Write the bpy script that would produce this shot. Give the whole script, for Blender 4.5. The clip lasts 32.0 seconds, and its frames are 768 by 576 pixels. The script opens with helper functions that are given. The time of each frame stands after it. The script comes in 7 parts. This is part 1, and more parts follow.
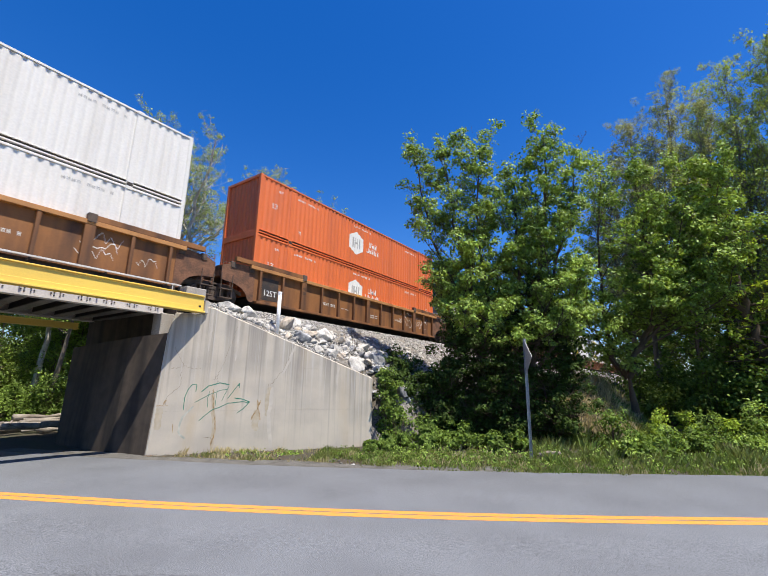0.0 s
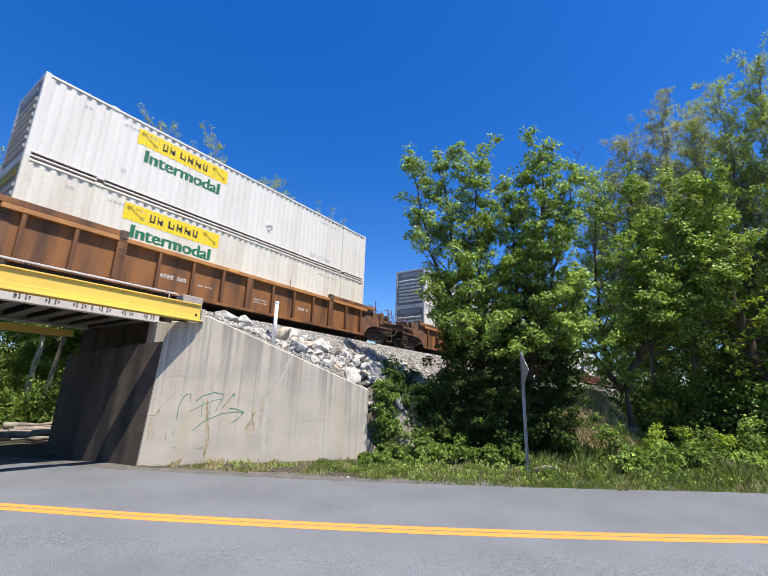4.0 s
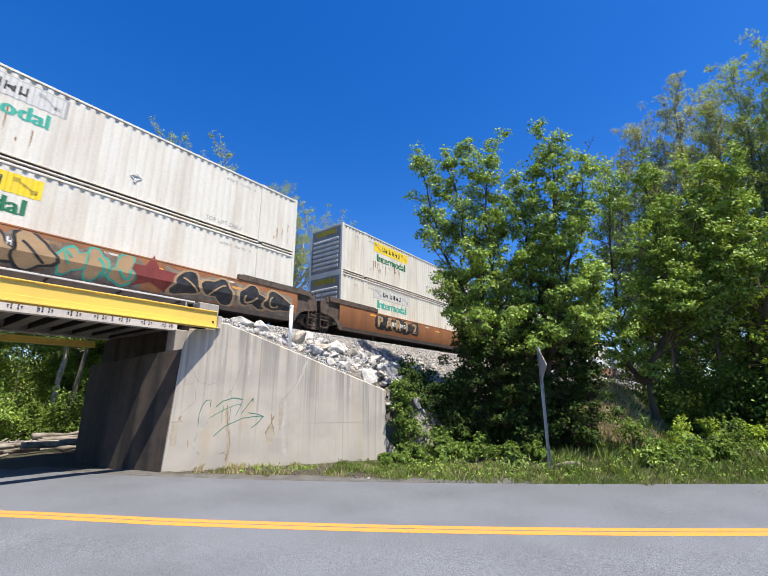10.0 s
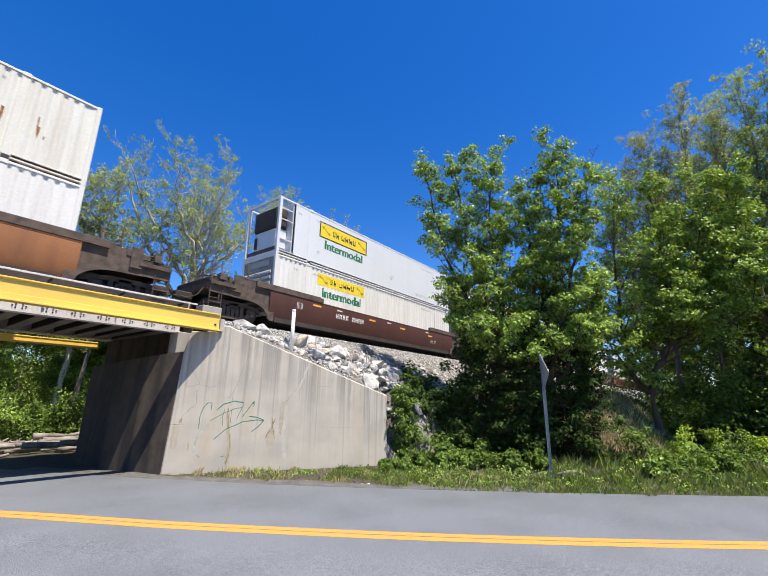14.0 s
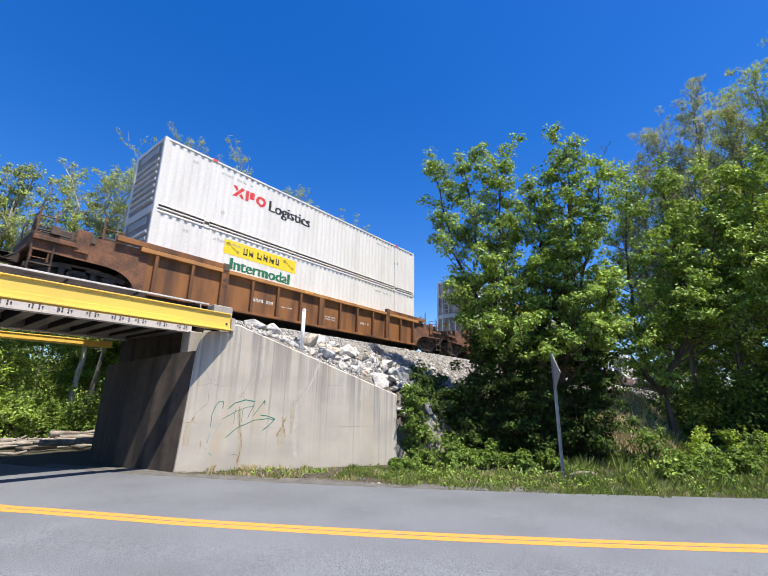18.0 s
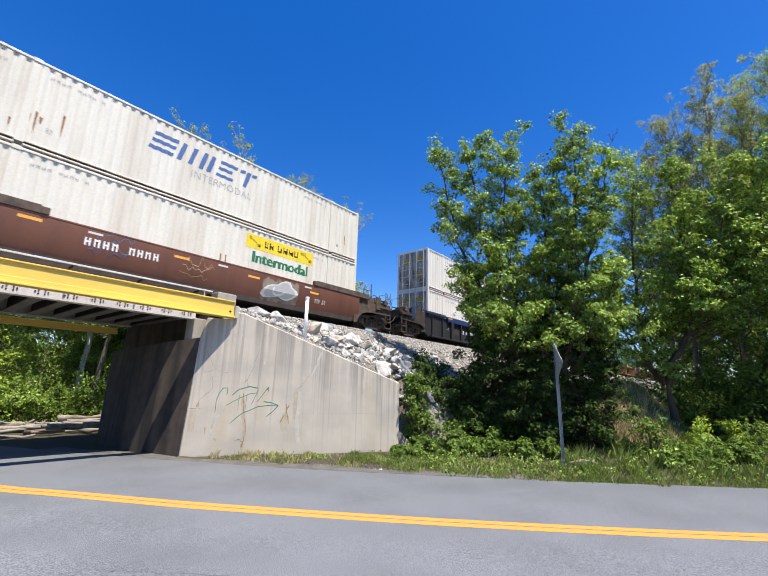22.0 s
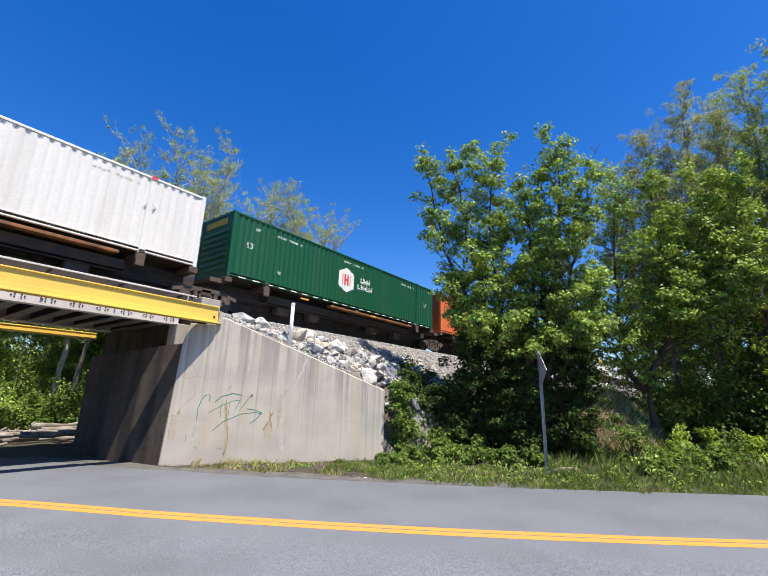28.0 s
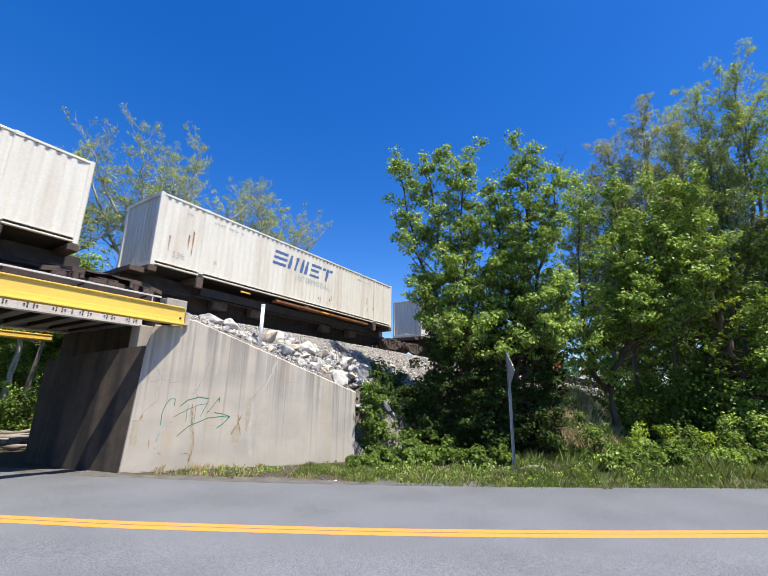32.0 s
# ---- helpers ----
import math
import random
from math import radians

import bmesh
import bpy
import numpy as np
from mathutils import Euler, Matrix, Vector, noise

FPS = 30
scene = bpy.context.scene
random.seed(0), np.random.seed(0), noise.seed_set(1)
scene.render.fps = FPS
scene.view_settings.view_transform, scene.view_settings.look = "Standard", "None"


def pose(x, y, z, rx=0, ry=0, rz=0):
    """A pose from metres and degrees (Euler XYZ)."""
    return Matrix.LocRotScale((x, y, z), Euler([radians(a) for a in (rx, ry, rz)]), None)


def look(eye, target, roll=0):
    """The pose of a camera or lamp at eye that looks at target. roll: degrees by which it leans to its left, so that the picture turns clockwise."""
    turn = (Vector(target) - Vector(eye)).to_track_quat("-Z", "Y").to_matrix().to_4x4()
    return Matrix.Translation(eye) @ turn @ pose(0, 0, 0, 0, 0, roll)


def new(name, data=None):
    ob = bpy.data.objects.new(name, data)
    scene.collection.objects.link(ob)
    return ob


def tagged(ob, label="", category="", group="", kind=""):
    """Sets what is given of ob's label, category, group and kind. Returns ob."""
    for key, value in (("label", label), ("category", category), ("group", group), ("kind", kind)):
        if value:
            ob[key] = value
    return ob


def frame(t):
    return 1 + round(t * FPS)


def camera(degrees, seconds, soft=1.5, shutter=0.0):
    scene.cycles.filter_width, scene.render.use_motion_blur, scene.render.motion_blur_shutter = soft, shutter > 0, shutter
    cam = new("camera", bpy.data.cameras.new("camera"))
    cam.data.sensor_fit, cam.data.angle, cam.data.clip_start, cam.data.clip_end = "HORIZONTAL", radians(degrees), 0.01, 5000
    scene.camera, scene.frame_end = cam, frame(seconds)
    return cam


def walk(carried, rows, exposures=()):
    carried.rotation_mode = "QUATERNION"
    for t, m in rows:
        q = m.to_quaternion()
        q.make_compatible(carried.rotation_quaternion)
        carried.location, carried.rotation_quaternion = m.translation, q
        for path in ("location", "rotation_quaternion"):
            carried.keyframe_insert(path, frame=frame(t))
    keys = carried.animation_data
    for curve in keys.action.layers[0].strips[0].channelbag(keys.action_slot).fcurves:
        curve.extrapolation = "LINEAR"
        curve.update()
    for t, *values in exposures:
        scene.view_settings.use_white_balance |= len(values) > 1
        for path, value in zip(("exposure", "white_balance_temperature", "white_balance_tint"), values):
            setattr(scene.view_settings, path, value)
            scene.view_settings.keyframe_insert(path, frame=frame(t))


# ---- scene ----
cam = camera(86.11, 32.0, soft=0.5, shutter=0.06)
EYE = (0.0, 0.0, 2.4)
# seconds and the camera's turn in degrees; it stands in one place
TURNS = [
    (0, 102.76, -1.13, -54.39), (0.5, 102.36, -1.45, -54.78), (1, 102.33, -1.6, -54.66), (1.5, 102.72, -1.41, -54.47),
    (2, 103.09, -1.5, -54.91), (2.5, 103.51, -1.58, -55.08), (3, 104.02, -1.68, -54.87), (3.5, 104.25, -1.77, -54.77),
    (5.5, 104.26, -1.64, -55.53), (6, 104, -1.56, -55.52), (6.5, 103.73, -1.3, -55.77), (7, 103.65, -0.81, -55.47),
    (7.5, 103.78, -0.78, -55.12), (8, 103.96, -0.38, -54.07), (8.5, 104.4, -0.05, -53.48), (9, 104.41, 0.07, -53.06),
    (9.5, 104.18, 0.1, -52.66), (10, 104.31, -0.03, -52.59), (10.5, 104.73, -0.22, -52.65), (11, 104.93, -0.33, -52.83),
    (11.5, 105.1, -1.11, -52.75), (12, 104.92, -1.53, -52.64), (12.5, 104.69, -1.6, -52.85),
    (13, 104.68, -1.74, -53.81), (13.5, 104.98, -1.4, -53.77), (14, 105.01, -0.86, -52.43), (14.5, 104.62, -1.4, -52.84),
    (16.5, 104.12, -0.44, -52.58), (17, 104.43, -0.59, -51.88), (17.5, 104.66, -1.06, -51.49), (18, 104.9, -1.04, -51.09),
    (18.5, 105.07, -0.99, -51.06), (19, 104.88, -0.9, -50.9), (19.5, 104.35, -0.82, -50.62), (20, 103.68, -0.85, -50.51),
    (20.5, 103.21, -1.13, -50.76), (21, 103.14, -1.32, -50.84), (21.5, 103.22, -1.38, -50.86), (22, 103.3, -1.53, -50.75),
    (22.5, 103.39, -1.52, -50.73), (23, 103.56, -1.53, -50.88), (23.5, 103.63, -1.55, -51.09), (24, 103.56, -1.44, -51.13),
    (24.5, 103.5, -1.35, -51), (25, 103.5, -1.12, -51.12), (25.5, 103.74, -1.32, -51.66), (27.5, 104.61, -1.53, -52.41),
    (28, 104.32, -1.65, -52.73), (28.5, 104.25, -1.34, -52.99), (29, 104.16, -1.21, -53.83), (29.5, 104.47, -1.03, -54.66),
    (30, 104.76, -0.89, -55.33), (30.5, 104.78, -0.91, -56.11), (31, 104.84, -0.58, -56.46), (31.5, 104.81, -0.56, -56.67),
    (32, 104.64, -1.08, -56.6),
]
walk(cam, [(t, pose(*EYE, rx, ry, rz)) for t, rx, ry, rz in TURNS], exposures=[(0, 0.6), (1, 0.9), (2, 0.75), (3, 0.67), (6, 0.78), (9, 0.74), (14, 0.73), (18, 0.78), (21, 0.74), (23, 0.78), (25, 0.8), (27, 0.74), (28, 0.72), (29, 1.02), (30, 1.04), (31, 1.0), (32, 0.74)])

# ---- light ----
SUN = Vector((-0.02, -0.39, 1.0)).normalized()
world = bpy.data.worlds.new("sky")
scene.world = world
world.use_nodes = True
sky = world.node_tree.nodes.new("ShaderNodeTexSky")
sky.sky_type, sky.sun_disc = "NISHITA", False
sky.sun_elevation = math.asin(SUN.z)
sky.sun_rotation = math.atan2(SUN.x, SUN.y)
sky.altitude, sky.air_density, sky.dust_density, sky.ozone_density = 300, 1.0, 0.35, 3.0
tint = world.node_tree.nodes.new("ShaderNodeHueSaturation")
tint.inputs["Saturation"].default_value = 1.4
tint.inputs["Hue"].default_value = 0.514
tint.inputs["Value"].default_value = 1.2
world.node_tree.links.new(sky.outputs[0], tint.inputs["Color"])
world.node_tree.links.new(tint.outputs[0], world.node_tree.nodes["Background"].inputs[0])
world.node_tree.nodes["Background"].inputs[1].default_value = 0.1
sun = new("sun", bpy.data.lights.new("sun", "SUN"))
sun.data.energy, sun.data.angle, sun.data.color = 5.2, radians(0.53), (1.0, 0.925, 0.81)
sun.matrix_world = look(SUN * 50, (0, 0, 0))

# ---- materials ----


def mat(name, base, rough=0.7, metal=0.0, second=None, scale=3.0, amount=0.35, stretch=(1, 1, 1), grain=40.0, bump=0.15, island=0.0, spec=0.4, grain_amount=0.25, through_light=0.0):
    """A surface with large stains towards a second colour, a fine grain and a bump."""
    m = bpy.data.materials.new(name)
    m.use_nodes = True
    n, l = m.node_tree.nodes, m.node_tree.links
    b = n["Principled BSDF"]
    co = n.new("ShaderNodeTexCoord")
    mp = n.new("ShaderNodeMapping")
    mp.inputs["Scale"].default_value = stretch
    l.new(co.outputs["Object"], mp.inputs[0])
    big = n.new("ShaderNodeTexNoise")
    big.inputs["Scale"].default_value, big.inputs["Detail"].default_value = scale, 5
    l.new(mp.outputs[0], big.inputs[0])
    ramp = n.new("ShaderNodeMapRange")
    ramp.inputs["From Min"].default_value, ramp.inputs["From Max"].default_value = 0.42, 0.68
    ramp.inputs["To Max"].default_value = amount
    l.new(big.outputs[0], ramp.inputs[0])
    mix = n.new("ShaderNodeMix")
    mix.data_type = "RGBA"
    mix.inputs[6].default_value = (*base, 1)
    mix.inputs[7].default_value = (*(second or [c * 0.55 for c in base]), 1)
    l.new(ramp.outputs[0], mix.inputs[0])
    fine = n.new("ShaderNodeTexNoise")
    fine.inputs["Scale"].default_value, fine.inputs["Detail"].default_value = grain, 4
    l.new(co.outputs["Object"], fine.inputs[0])
    val = n.new("ShaderNodeMapRange")
    val.inputs["From Min"].default_value, val.inputs["From Max"].default_value = 0.3, 0.7
    val.inputs["To Min"].default_value, val.inputs["To Max"].default_value = 1 - grain_amount, 1 + grain_amount
    l.new(fine.outputs[0], val.inputs[0])
    last = val.outputs[0]
    if island:
        geo = n.new("ShaderNodeNewGeometry")
        inf = n.new("ShaderNodeObjectInfo")
        add = n.new("ShaderNodeMath")
        add.operation = "ADD"
        l.new(geo.outputs["Random Per Island"], add.inputs[0])
        l.new(inf.outputs["Random"], add.inputs[1])
        fr = n.new("ShaderNodeMath")
        fr.operation = "FRACT"
        l.new(add.outputs[0], fr.inputs[0])
        rng = n.new("ShaderNodeMapRange")
        rng.inputs["To Min"].default_value, rng.inputs["To Max"].default_value = 1 - island, 1 + island
        l.new(fr.outputs[0], rng.inputs[0])
        mul = n.new("ShaderNodeMath")
        mul.operation = "MULTIPLY"
        l.new(last, mul.inputs[0])
        l.new(rng.outputs[0], mul.inputs[1])
        last = mul.outputs[0]
    hsv = n.new("ShaderNodeHueSaturation")
    l.new(mix.outputs[2], hsv.inputs["Color"])
    l.new(last, hsv.inputs["Value"])
    l.new(hsv.outputs[0], b.inputs["Base Color"])
    b.inputs["Roughness"].default_value, b.inputs["Metallic"].default_value = rough, metal
    b.inputs["Specular IOR Level"].default_value = spec
    if bump:
        bp = n.new("ShaderNodeBump")
        bp.inputs["Strength"].default_value, bp.inputs["Distance"].default_value = bump, 0.02
        l.new(fine.outputs[0], bp.inputs["Height"])
        l.new(bp.outputs[0], b.inputs["Normal"])
    if through_light:
        tr = n.new("ShaderNodeBsdfTranslucent")
        warm = n.new("ShaderNodeHueSaturation")
        warm.inputs["Saturation"].default_value, warm.inputs["Value"].default_value, warm.inputs["Hue"].default_value = 1.1, 1.5, 0.485
        l.new(hsv.outputs[0], warm.inputs["Color"])
        l.new(warm.outputs[0], tr.inputs["Color"])
        ms = n.new("ShaderNodeMixShader")
        ms.inputs[0].default_value = through_light
        l.new(b.outputs[0], ms.inputs[1])
        l.new(tr.outputs[0], ms.inputs[2])
        l.new(ms.outputs[0], n["Material Output"].inputs[0])
    return m


M = {}
M["asphalt"] = mat("worn grey asphalt", (0.146, 0.156, 0.172), 0.85, second=(0.108, 0.114, 0.126), scale=0.5, amount=0.7, grain=55, grain_amount=0.6, bump=0.5)
M["line"] = mat("yellow road paint", (0.67, 0.27, 0.04), 0.75, second=(0.42, 0.24, 0.09), scale=9, amount=0.6, grain=70, bump=0.2, grain_amount=0.3)
M["soil"] = mat("soil and leaf litter", (0.058, 0.047, 0.034), 0.95, second=(0.045, 0.05, 0.022), scale=0.8, amount=0.9, grain=25, grain_amount=0.5, bump=0.6)
M["gravel"] = mat("grey gravel", (0.33, 0.32, 0.31), 0.9, second=(0.22, 0.21, 0.2), scale=1.5, amount=0.6, grain=30, grain_amount=0.6, bump=0.8)
M["concrete"] = mat("weathered concrete", (0.57, 0.52, 0.44), 0.85, second=(0.3, 0.275, 0.24), scale=0.9, amount=0.8, stretch=(2.4, 2.4, 0.07), grain=0.8, bump=0.0, grain_amount=0.2)


def runoff_concrete(name):
    """Beige wall concrete with streaks of grey run-off below its sloping top edge, pale lime runs and faint form marks."""
    m = bpy.data.materials.new(name)
    m.use_nodes = True
    n, l = m.node_tree.nodes, m.node_tree.links
    b = n["Principled BSDF"]
    co = n.new("ShaderNodeTexCoord")
    sep = n.new("ShaderNodeSeparateXYZ")
    l.new(co.outputs["Object"], sep.inputs[0])

    def op(kind, a, c=0.0, clamp=False):
        k = n.new("ShaderNodeMath")
        k.operation, k.use_clamp = kind, clamp
        for i, v in enumerate((a, c)):
            if isinstance(v, (int, float)):
                k.inputs[i].default_value = v
            else:
                l.new(v, k.inputs[i])
        return k.outputs[0]

    def cloud(scale, stretch, lo, hi, detail=5):
        mp = n.new("ShaderNodeMapping")
        mp.inputs["Scale"].default_value = stretch
        l.new(co.outputs["Object"], mp.inputs[0])
        t = n.new("ShaderNodeTexNoise")
        t.inputs["Scale"].default_value, t.inputs["Detail"].default_value = scale, detail
        l.new(mp.outputs[0], t.inputs[0])
        r = n.new("ShaderNodeMapRange")
        r.inputs["From Min"].default_value, r.inputs["From Max"].default_value = lo, hi
        l.new(t.outputs[0], r.inputs[0])
        return r.outputs[0]

    def blend(base, colour, f):
        x = n.new("ShaderNodeMix")
        x.data_type = "RGBA"
        l.new(f, x.inputs[0])
        if isinstance(base, tuple):
            x.inputs[6].default_value = (*base, 1)
        else:
            l.new(base, x.inputs[6])
        x.inputs[7].default_value = (*colour, 1)
        return x.outputs[2]

    top = op("SUBTRACT", 4.84, op("MULTIPLY", op("MAXIMUM", op("SUBTRACT", sep.outputs[0], 1.56), 0), 0.385))
    depth = op("SUBTRACT", top, sep.outputs[2])
    near = op("SUBTRACT", 1.0, op("DIVIDE", depth, 2.3), True)
    long = op("SUBTRACT", 1.0, op("DIVIDE", depth, 4.5), True)
    c = blend((0.57, 0.505, 0.405), (0.47, 0.42, 0.345), cloud(0.9, (1, 1, 1), 0.4, 0.65))
    c = blend(c, (0.27, 0.245, 0.215), op("MULTIPLY", op("MULTIPLY", near, 0.8), cloud(2.6, (1.5, 1.5, 0.05), 0.42, 0.62)))
    c = blend(c, (0.22, 0.2, 0.175), op("MULTIPLY", op("MULTIPLY", long, 0.75), cloud(5.0, (1.6, 1.6, 0.035), 0.52, 0.7)))
    c = blend(c, (0.58, 0.55, 0.5), op("MULTIPLY", op("MULTIPLY", long, 0.8), cloud(6.5, (1.7, 1.7, 0.03), 0.57, 0.72)))
    c = blend(c, (0.49, 0.38, 0.24), op("MULTIPLY", 0.5, cloud(1.3, (1, 1, 0.25), 0.55, 0.75)))
    grain = cloud(70, (1, 1, 1), 0.3, 0.7, 3)
    hs = n.new("ShaderNodeHueSaturation")
    l.new(c, hs.inputs["Color"])
    l.new(op("ADD", 0.93, op("MULTIPLY", grain, 0.12)), hs.inputs["Value"])
    l.new(hs.outputs[0], b.inputs["Base Color"])
    b.inputs["Roughness"].default_value, b.inputs["Specular IOR Level"].default_value = 0.88, 0.3
    bp = n.new("ShaderNodeBump")
    bp.inputs["Strength"].default_value, bp.inputs["Distance"].default_value = 0.1, 0.01
    l.new(grain, bp.inputs["Height"])
    l.new(bp.outputs[0], b.inputs["Normal"])
    return m


# Darker grey: the beam's shadow on the bearing blocks is put into the colour.
M["seat_concrete"] = mat("bearing concrete with beam shadow in it", (0.34, 0.315, 0.285), 0.9, second=(0.22, 0.2, 0.18), scale=1.6, amount=0.8, stretch=(1, 1, 0.3), grain=30, bump=0.1)
M["wall_concrete"] = runoff_concrete("weathered wall concrete")
# Brown-stained concrete; the shade below the deck is put into its colour too.
M["stained_shaded_concrete"] = mat("stained concrete with shade in it", (0.074, 0.057, 0.043), 0.9, second=(0.027, 0.023, 0.02), scale=1.0, amount=0.95, stretch=(2, 2, 0.12), grain=3, bump=0.03, grain_amount=0.2)
M["yellow"] = mat("yellow girder paint", (0.8, 0.56, 0.1), 0.55, second=(0.66, 0.44, 0.1), scale=1.5, amount=0.5, stretch=(0.4, 1, 1), grain=30, bump=0.02, grain_amount=0.03)
M["grey_steel"] = mat("grey girder paint", (0.6, 0.575, 0.55), 0.6, second=(0.42, 0.39, 0.36), scale=1.4, amount=0.5, grain=20, bump=0.05, grain_amount=0.1)
M["dark_steel"] = mat("dark grey steel", (0.2, 0.185, 0.165), 0.75, second=(0.11, 0.1, 0.088), scale=1.5, amount=0.8, stretch=(1, 0.4, 1), grain=20)
M["bolt"] = mat("dark bolt steel", (0.05, 0.045, 0.04), 0.6, 0.4)
M["black"] = mat("black grimy steel", (0.035, 0.03, 0.028), 0.75, second=(0.09, 0.055, 0.035), scale=3, amount=0.6)
M["wheel"] = mat("wheel steel", (0.1, 0.08, 0.07), 0.5, 0.6)
M["rail"] = mat("rail steel", (0.2, 0.15, 0.12), 0.45, 0.7)
M["tie"] = mat("creosoted timber", (0.08, 0.06, 0.05), 0.9, grain=12)
M["pipe"] = mat("white plastic pipe", (0.82, 0.82, 0.8), 0.4, amount=0.15)
M["rock"] = mat("pale limestone rock", (0.5, 0.48, 0.44), 0.9, second=(0.24, 0.23, 0.215), scale=2.4, amount=0.9, grain=14, island=0.25, bump=0.7)
M["rock_tan"] = mat("tan stained limestone rock", (0.47, 0.405, 0.325), 0.9, second=(0.25, 0.215, 0.18), scale=2.4, amount=0.85, grain=14, island=0.25, bump=0.7)
M["rock_blue"] = mat("dark blue-grey rock", (0.14, 0.145, 0.155), 0.9, second=(0.4, 0.4, 0.4), scale=1.8, amount=0.9, grain=14, island=0.3, bump=0.7)
M["bark"] = mat("rough bark", (0.1, 0.072, 0.048), 0.95, second=(0.05, 0.037, 0.026), scale=3, amount=0.8, stretch=(1, 1, 0.3), grain=25, bump=0.6)
M["pale_bark"] = mat("pale mottled bark", (0.5, 0.47, 0.41), 0.9, second=(0.22, 0.195, 0.16), scale=3, amount=0.75, grain=20)
M["grey_bark"] = mat("grey weathered bark", (0.2, 0.17, 0.135), 0.95, second=(0.1, 0.085, 0.07), scale=3, amount=0.8, stretch=(1, 1, 0.3), grain=22, bump=0.5)
M["leaf"] = mat("fresh green leaves", (0.255, 0.36, 0.07), 0.5, spec=0.22, second=(0.15, 0.24, 0.042), scale=0.5, amount=0.8, grain=3, island=0.5, bump=0, through_light=0.26)
M["leaf_bright"] = mat("bright young leaves", (0.28, 0.38, 0.056), 0.6, spec=0.15, second=(0.18, 0.28, 0.038), scale=0.5, amount=0.8, grain=3, island=0.4, bump=0, through_light=0.35)
M["leaf_pale"] = mat("pale opening leaves", (0.37, 0.4, 0.15), 0.65, spec=0.12, second=(0.25, 0.27, 0.1), scale=0.4, amount=0.8, grain=3, island=0.4, bump=0, through_light=0.3)
# Darkened copy of the leaf colour for foliage that stands in shade.
M["leaf_shaded"] = mat("green leaves with shade in the colour", (0.05, 0.085, 0.017), 0.65, spec=0.12, second=(0.036, 0.064, 0.013), scale=0.6, amount=0.8, grain=3, island=0.45, bump=0, through_light=0.25)
# Mid green; also puts shade into the foliage of young trees and woods.
M["leaf_mid"] = mat("mid green leaves", (0.12, 0.185, 0.032), 0.6, spec=0.15, second=(0.075, 0.125, 0.022), scale=0.6, amount=0.8, grain=3, island=0.45, bump=0, through_light=0.28)
M["grass"] = mat("roadside grass", (0.155, 0.22, 0.045), 0.6, second=(0.24, 0.24, 0.085), scale=0.9, amount=0.9, grain=3, island=0.45, bump=0, through_light=0.3)
M["dry_grass"] = mat("dry straw grass", (0.48, 0.41, 0.22), 0.7, through_light=0.3, second=(0.33, 0.3, 0.14), scale=0.7, amount=0.8, grain=3, island=0.35, bump=0)
M["sign_metal"] = mat("bare sign aluminium", (0.42, 0.43, 0.45), 0.45, 0.5, amount=0.3)
M["post_steel"] = mat("galvanised post", (0.3, 0.32, 0.34), 0.5, 0.6, amount=0.4)
M["wood_grey"] = mat("weathered driftwood", (0.3, 0.265, 0.225), 0.95, second=(0.13, 0.105, 0.085), scale=2.5, amount=0.95, grain=20, bump=0.6)


def paint(name, base, dirt, amount=0.3, rough=0.5, scale=1.1):
    return mat(name, base, rough, second=dirt, scale=scale, amount=amount, stretch=(1.6, 1.6, 0.25), grain=16, bump=0.03, grain_amount=0.06)


M["white"] = paint("white container paint", (0.73, 0.705, 0.655), (0.52, 0.48, 0.42))
M["cream"] = paint("cream container paint", (0.71, 0.68, 0.59), (0.5, 0.42, 0.32), 0.45)
M["orange"] = paint("orange container paint", (0.72, 0.165, 0.045), (0.45, 0.12, 0.05), 0.4)
M["green"] = paint("green container paint", (0.006, 0.082, 0.03), (0.025, 0.085, 0.04), 0.4, 0.4)
M["reefer"] = paint("smooth white panel", (0.68, 0.69, 0.7), (0.56, 0.6, 0.58), 0.2)
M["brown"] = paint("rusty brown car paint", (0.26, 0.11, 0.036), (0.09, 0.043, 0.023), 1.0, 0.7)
# Lighter brown: light from above is put into the top chord's colour.
M["brown_lit"] = paint("brown steel with sunlight in the colour", (0.46, 0.22, 0.075), (0.27, 0.12, 0.045), 0.6, 0.7)
M["tan"] = paint("tan brown car paint", (0.34, 0.14, 0.055), (0.19, 0.085, 0.045), 0.6, 0.7)
M["chestnut"] = paint("chestnut car paint", (0.16, 0.065, 0.04), (0.09, 0.04, 0.028), 0.5, 0.6)
M["rusty_end"] = mat("rusty brown platform steel", (0.19, 0.09, 0.05), 0.85, second=(0.07, 0.04, 0.028), scale=2.2, amount=0.9, grain=14)
M["maroon"] = paint("maroon car paint", (0.105, 0.04, 0.03), (0.06, 0.03, 0.025), 0.5, 0.6)
# Near black: the chord's shade on the recessed panels is put into this blue.
M["blue"] = paint("blue car paint with recess shade", (0.016, 0.017, 0.022), (0.03, 0.026, 0.025), 0.7, 0.65)
M["blue_top"] = paint("blue car sill", (0.014, 0.035, 0.115), (0.03, 0.04, 0.075), 0.5, 0.5)
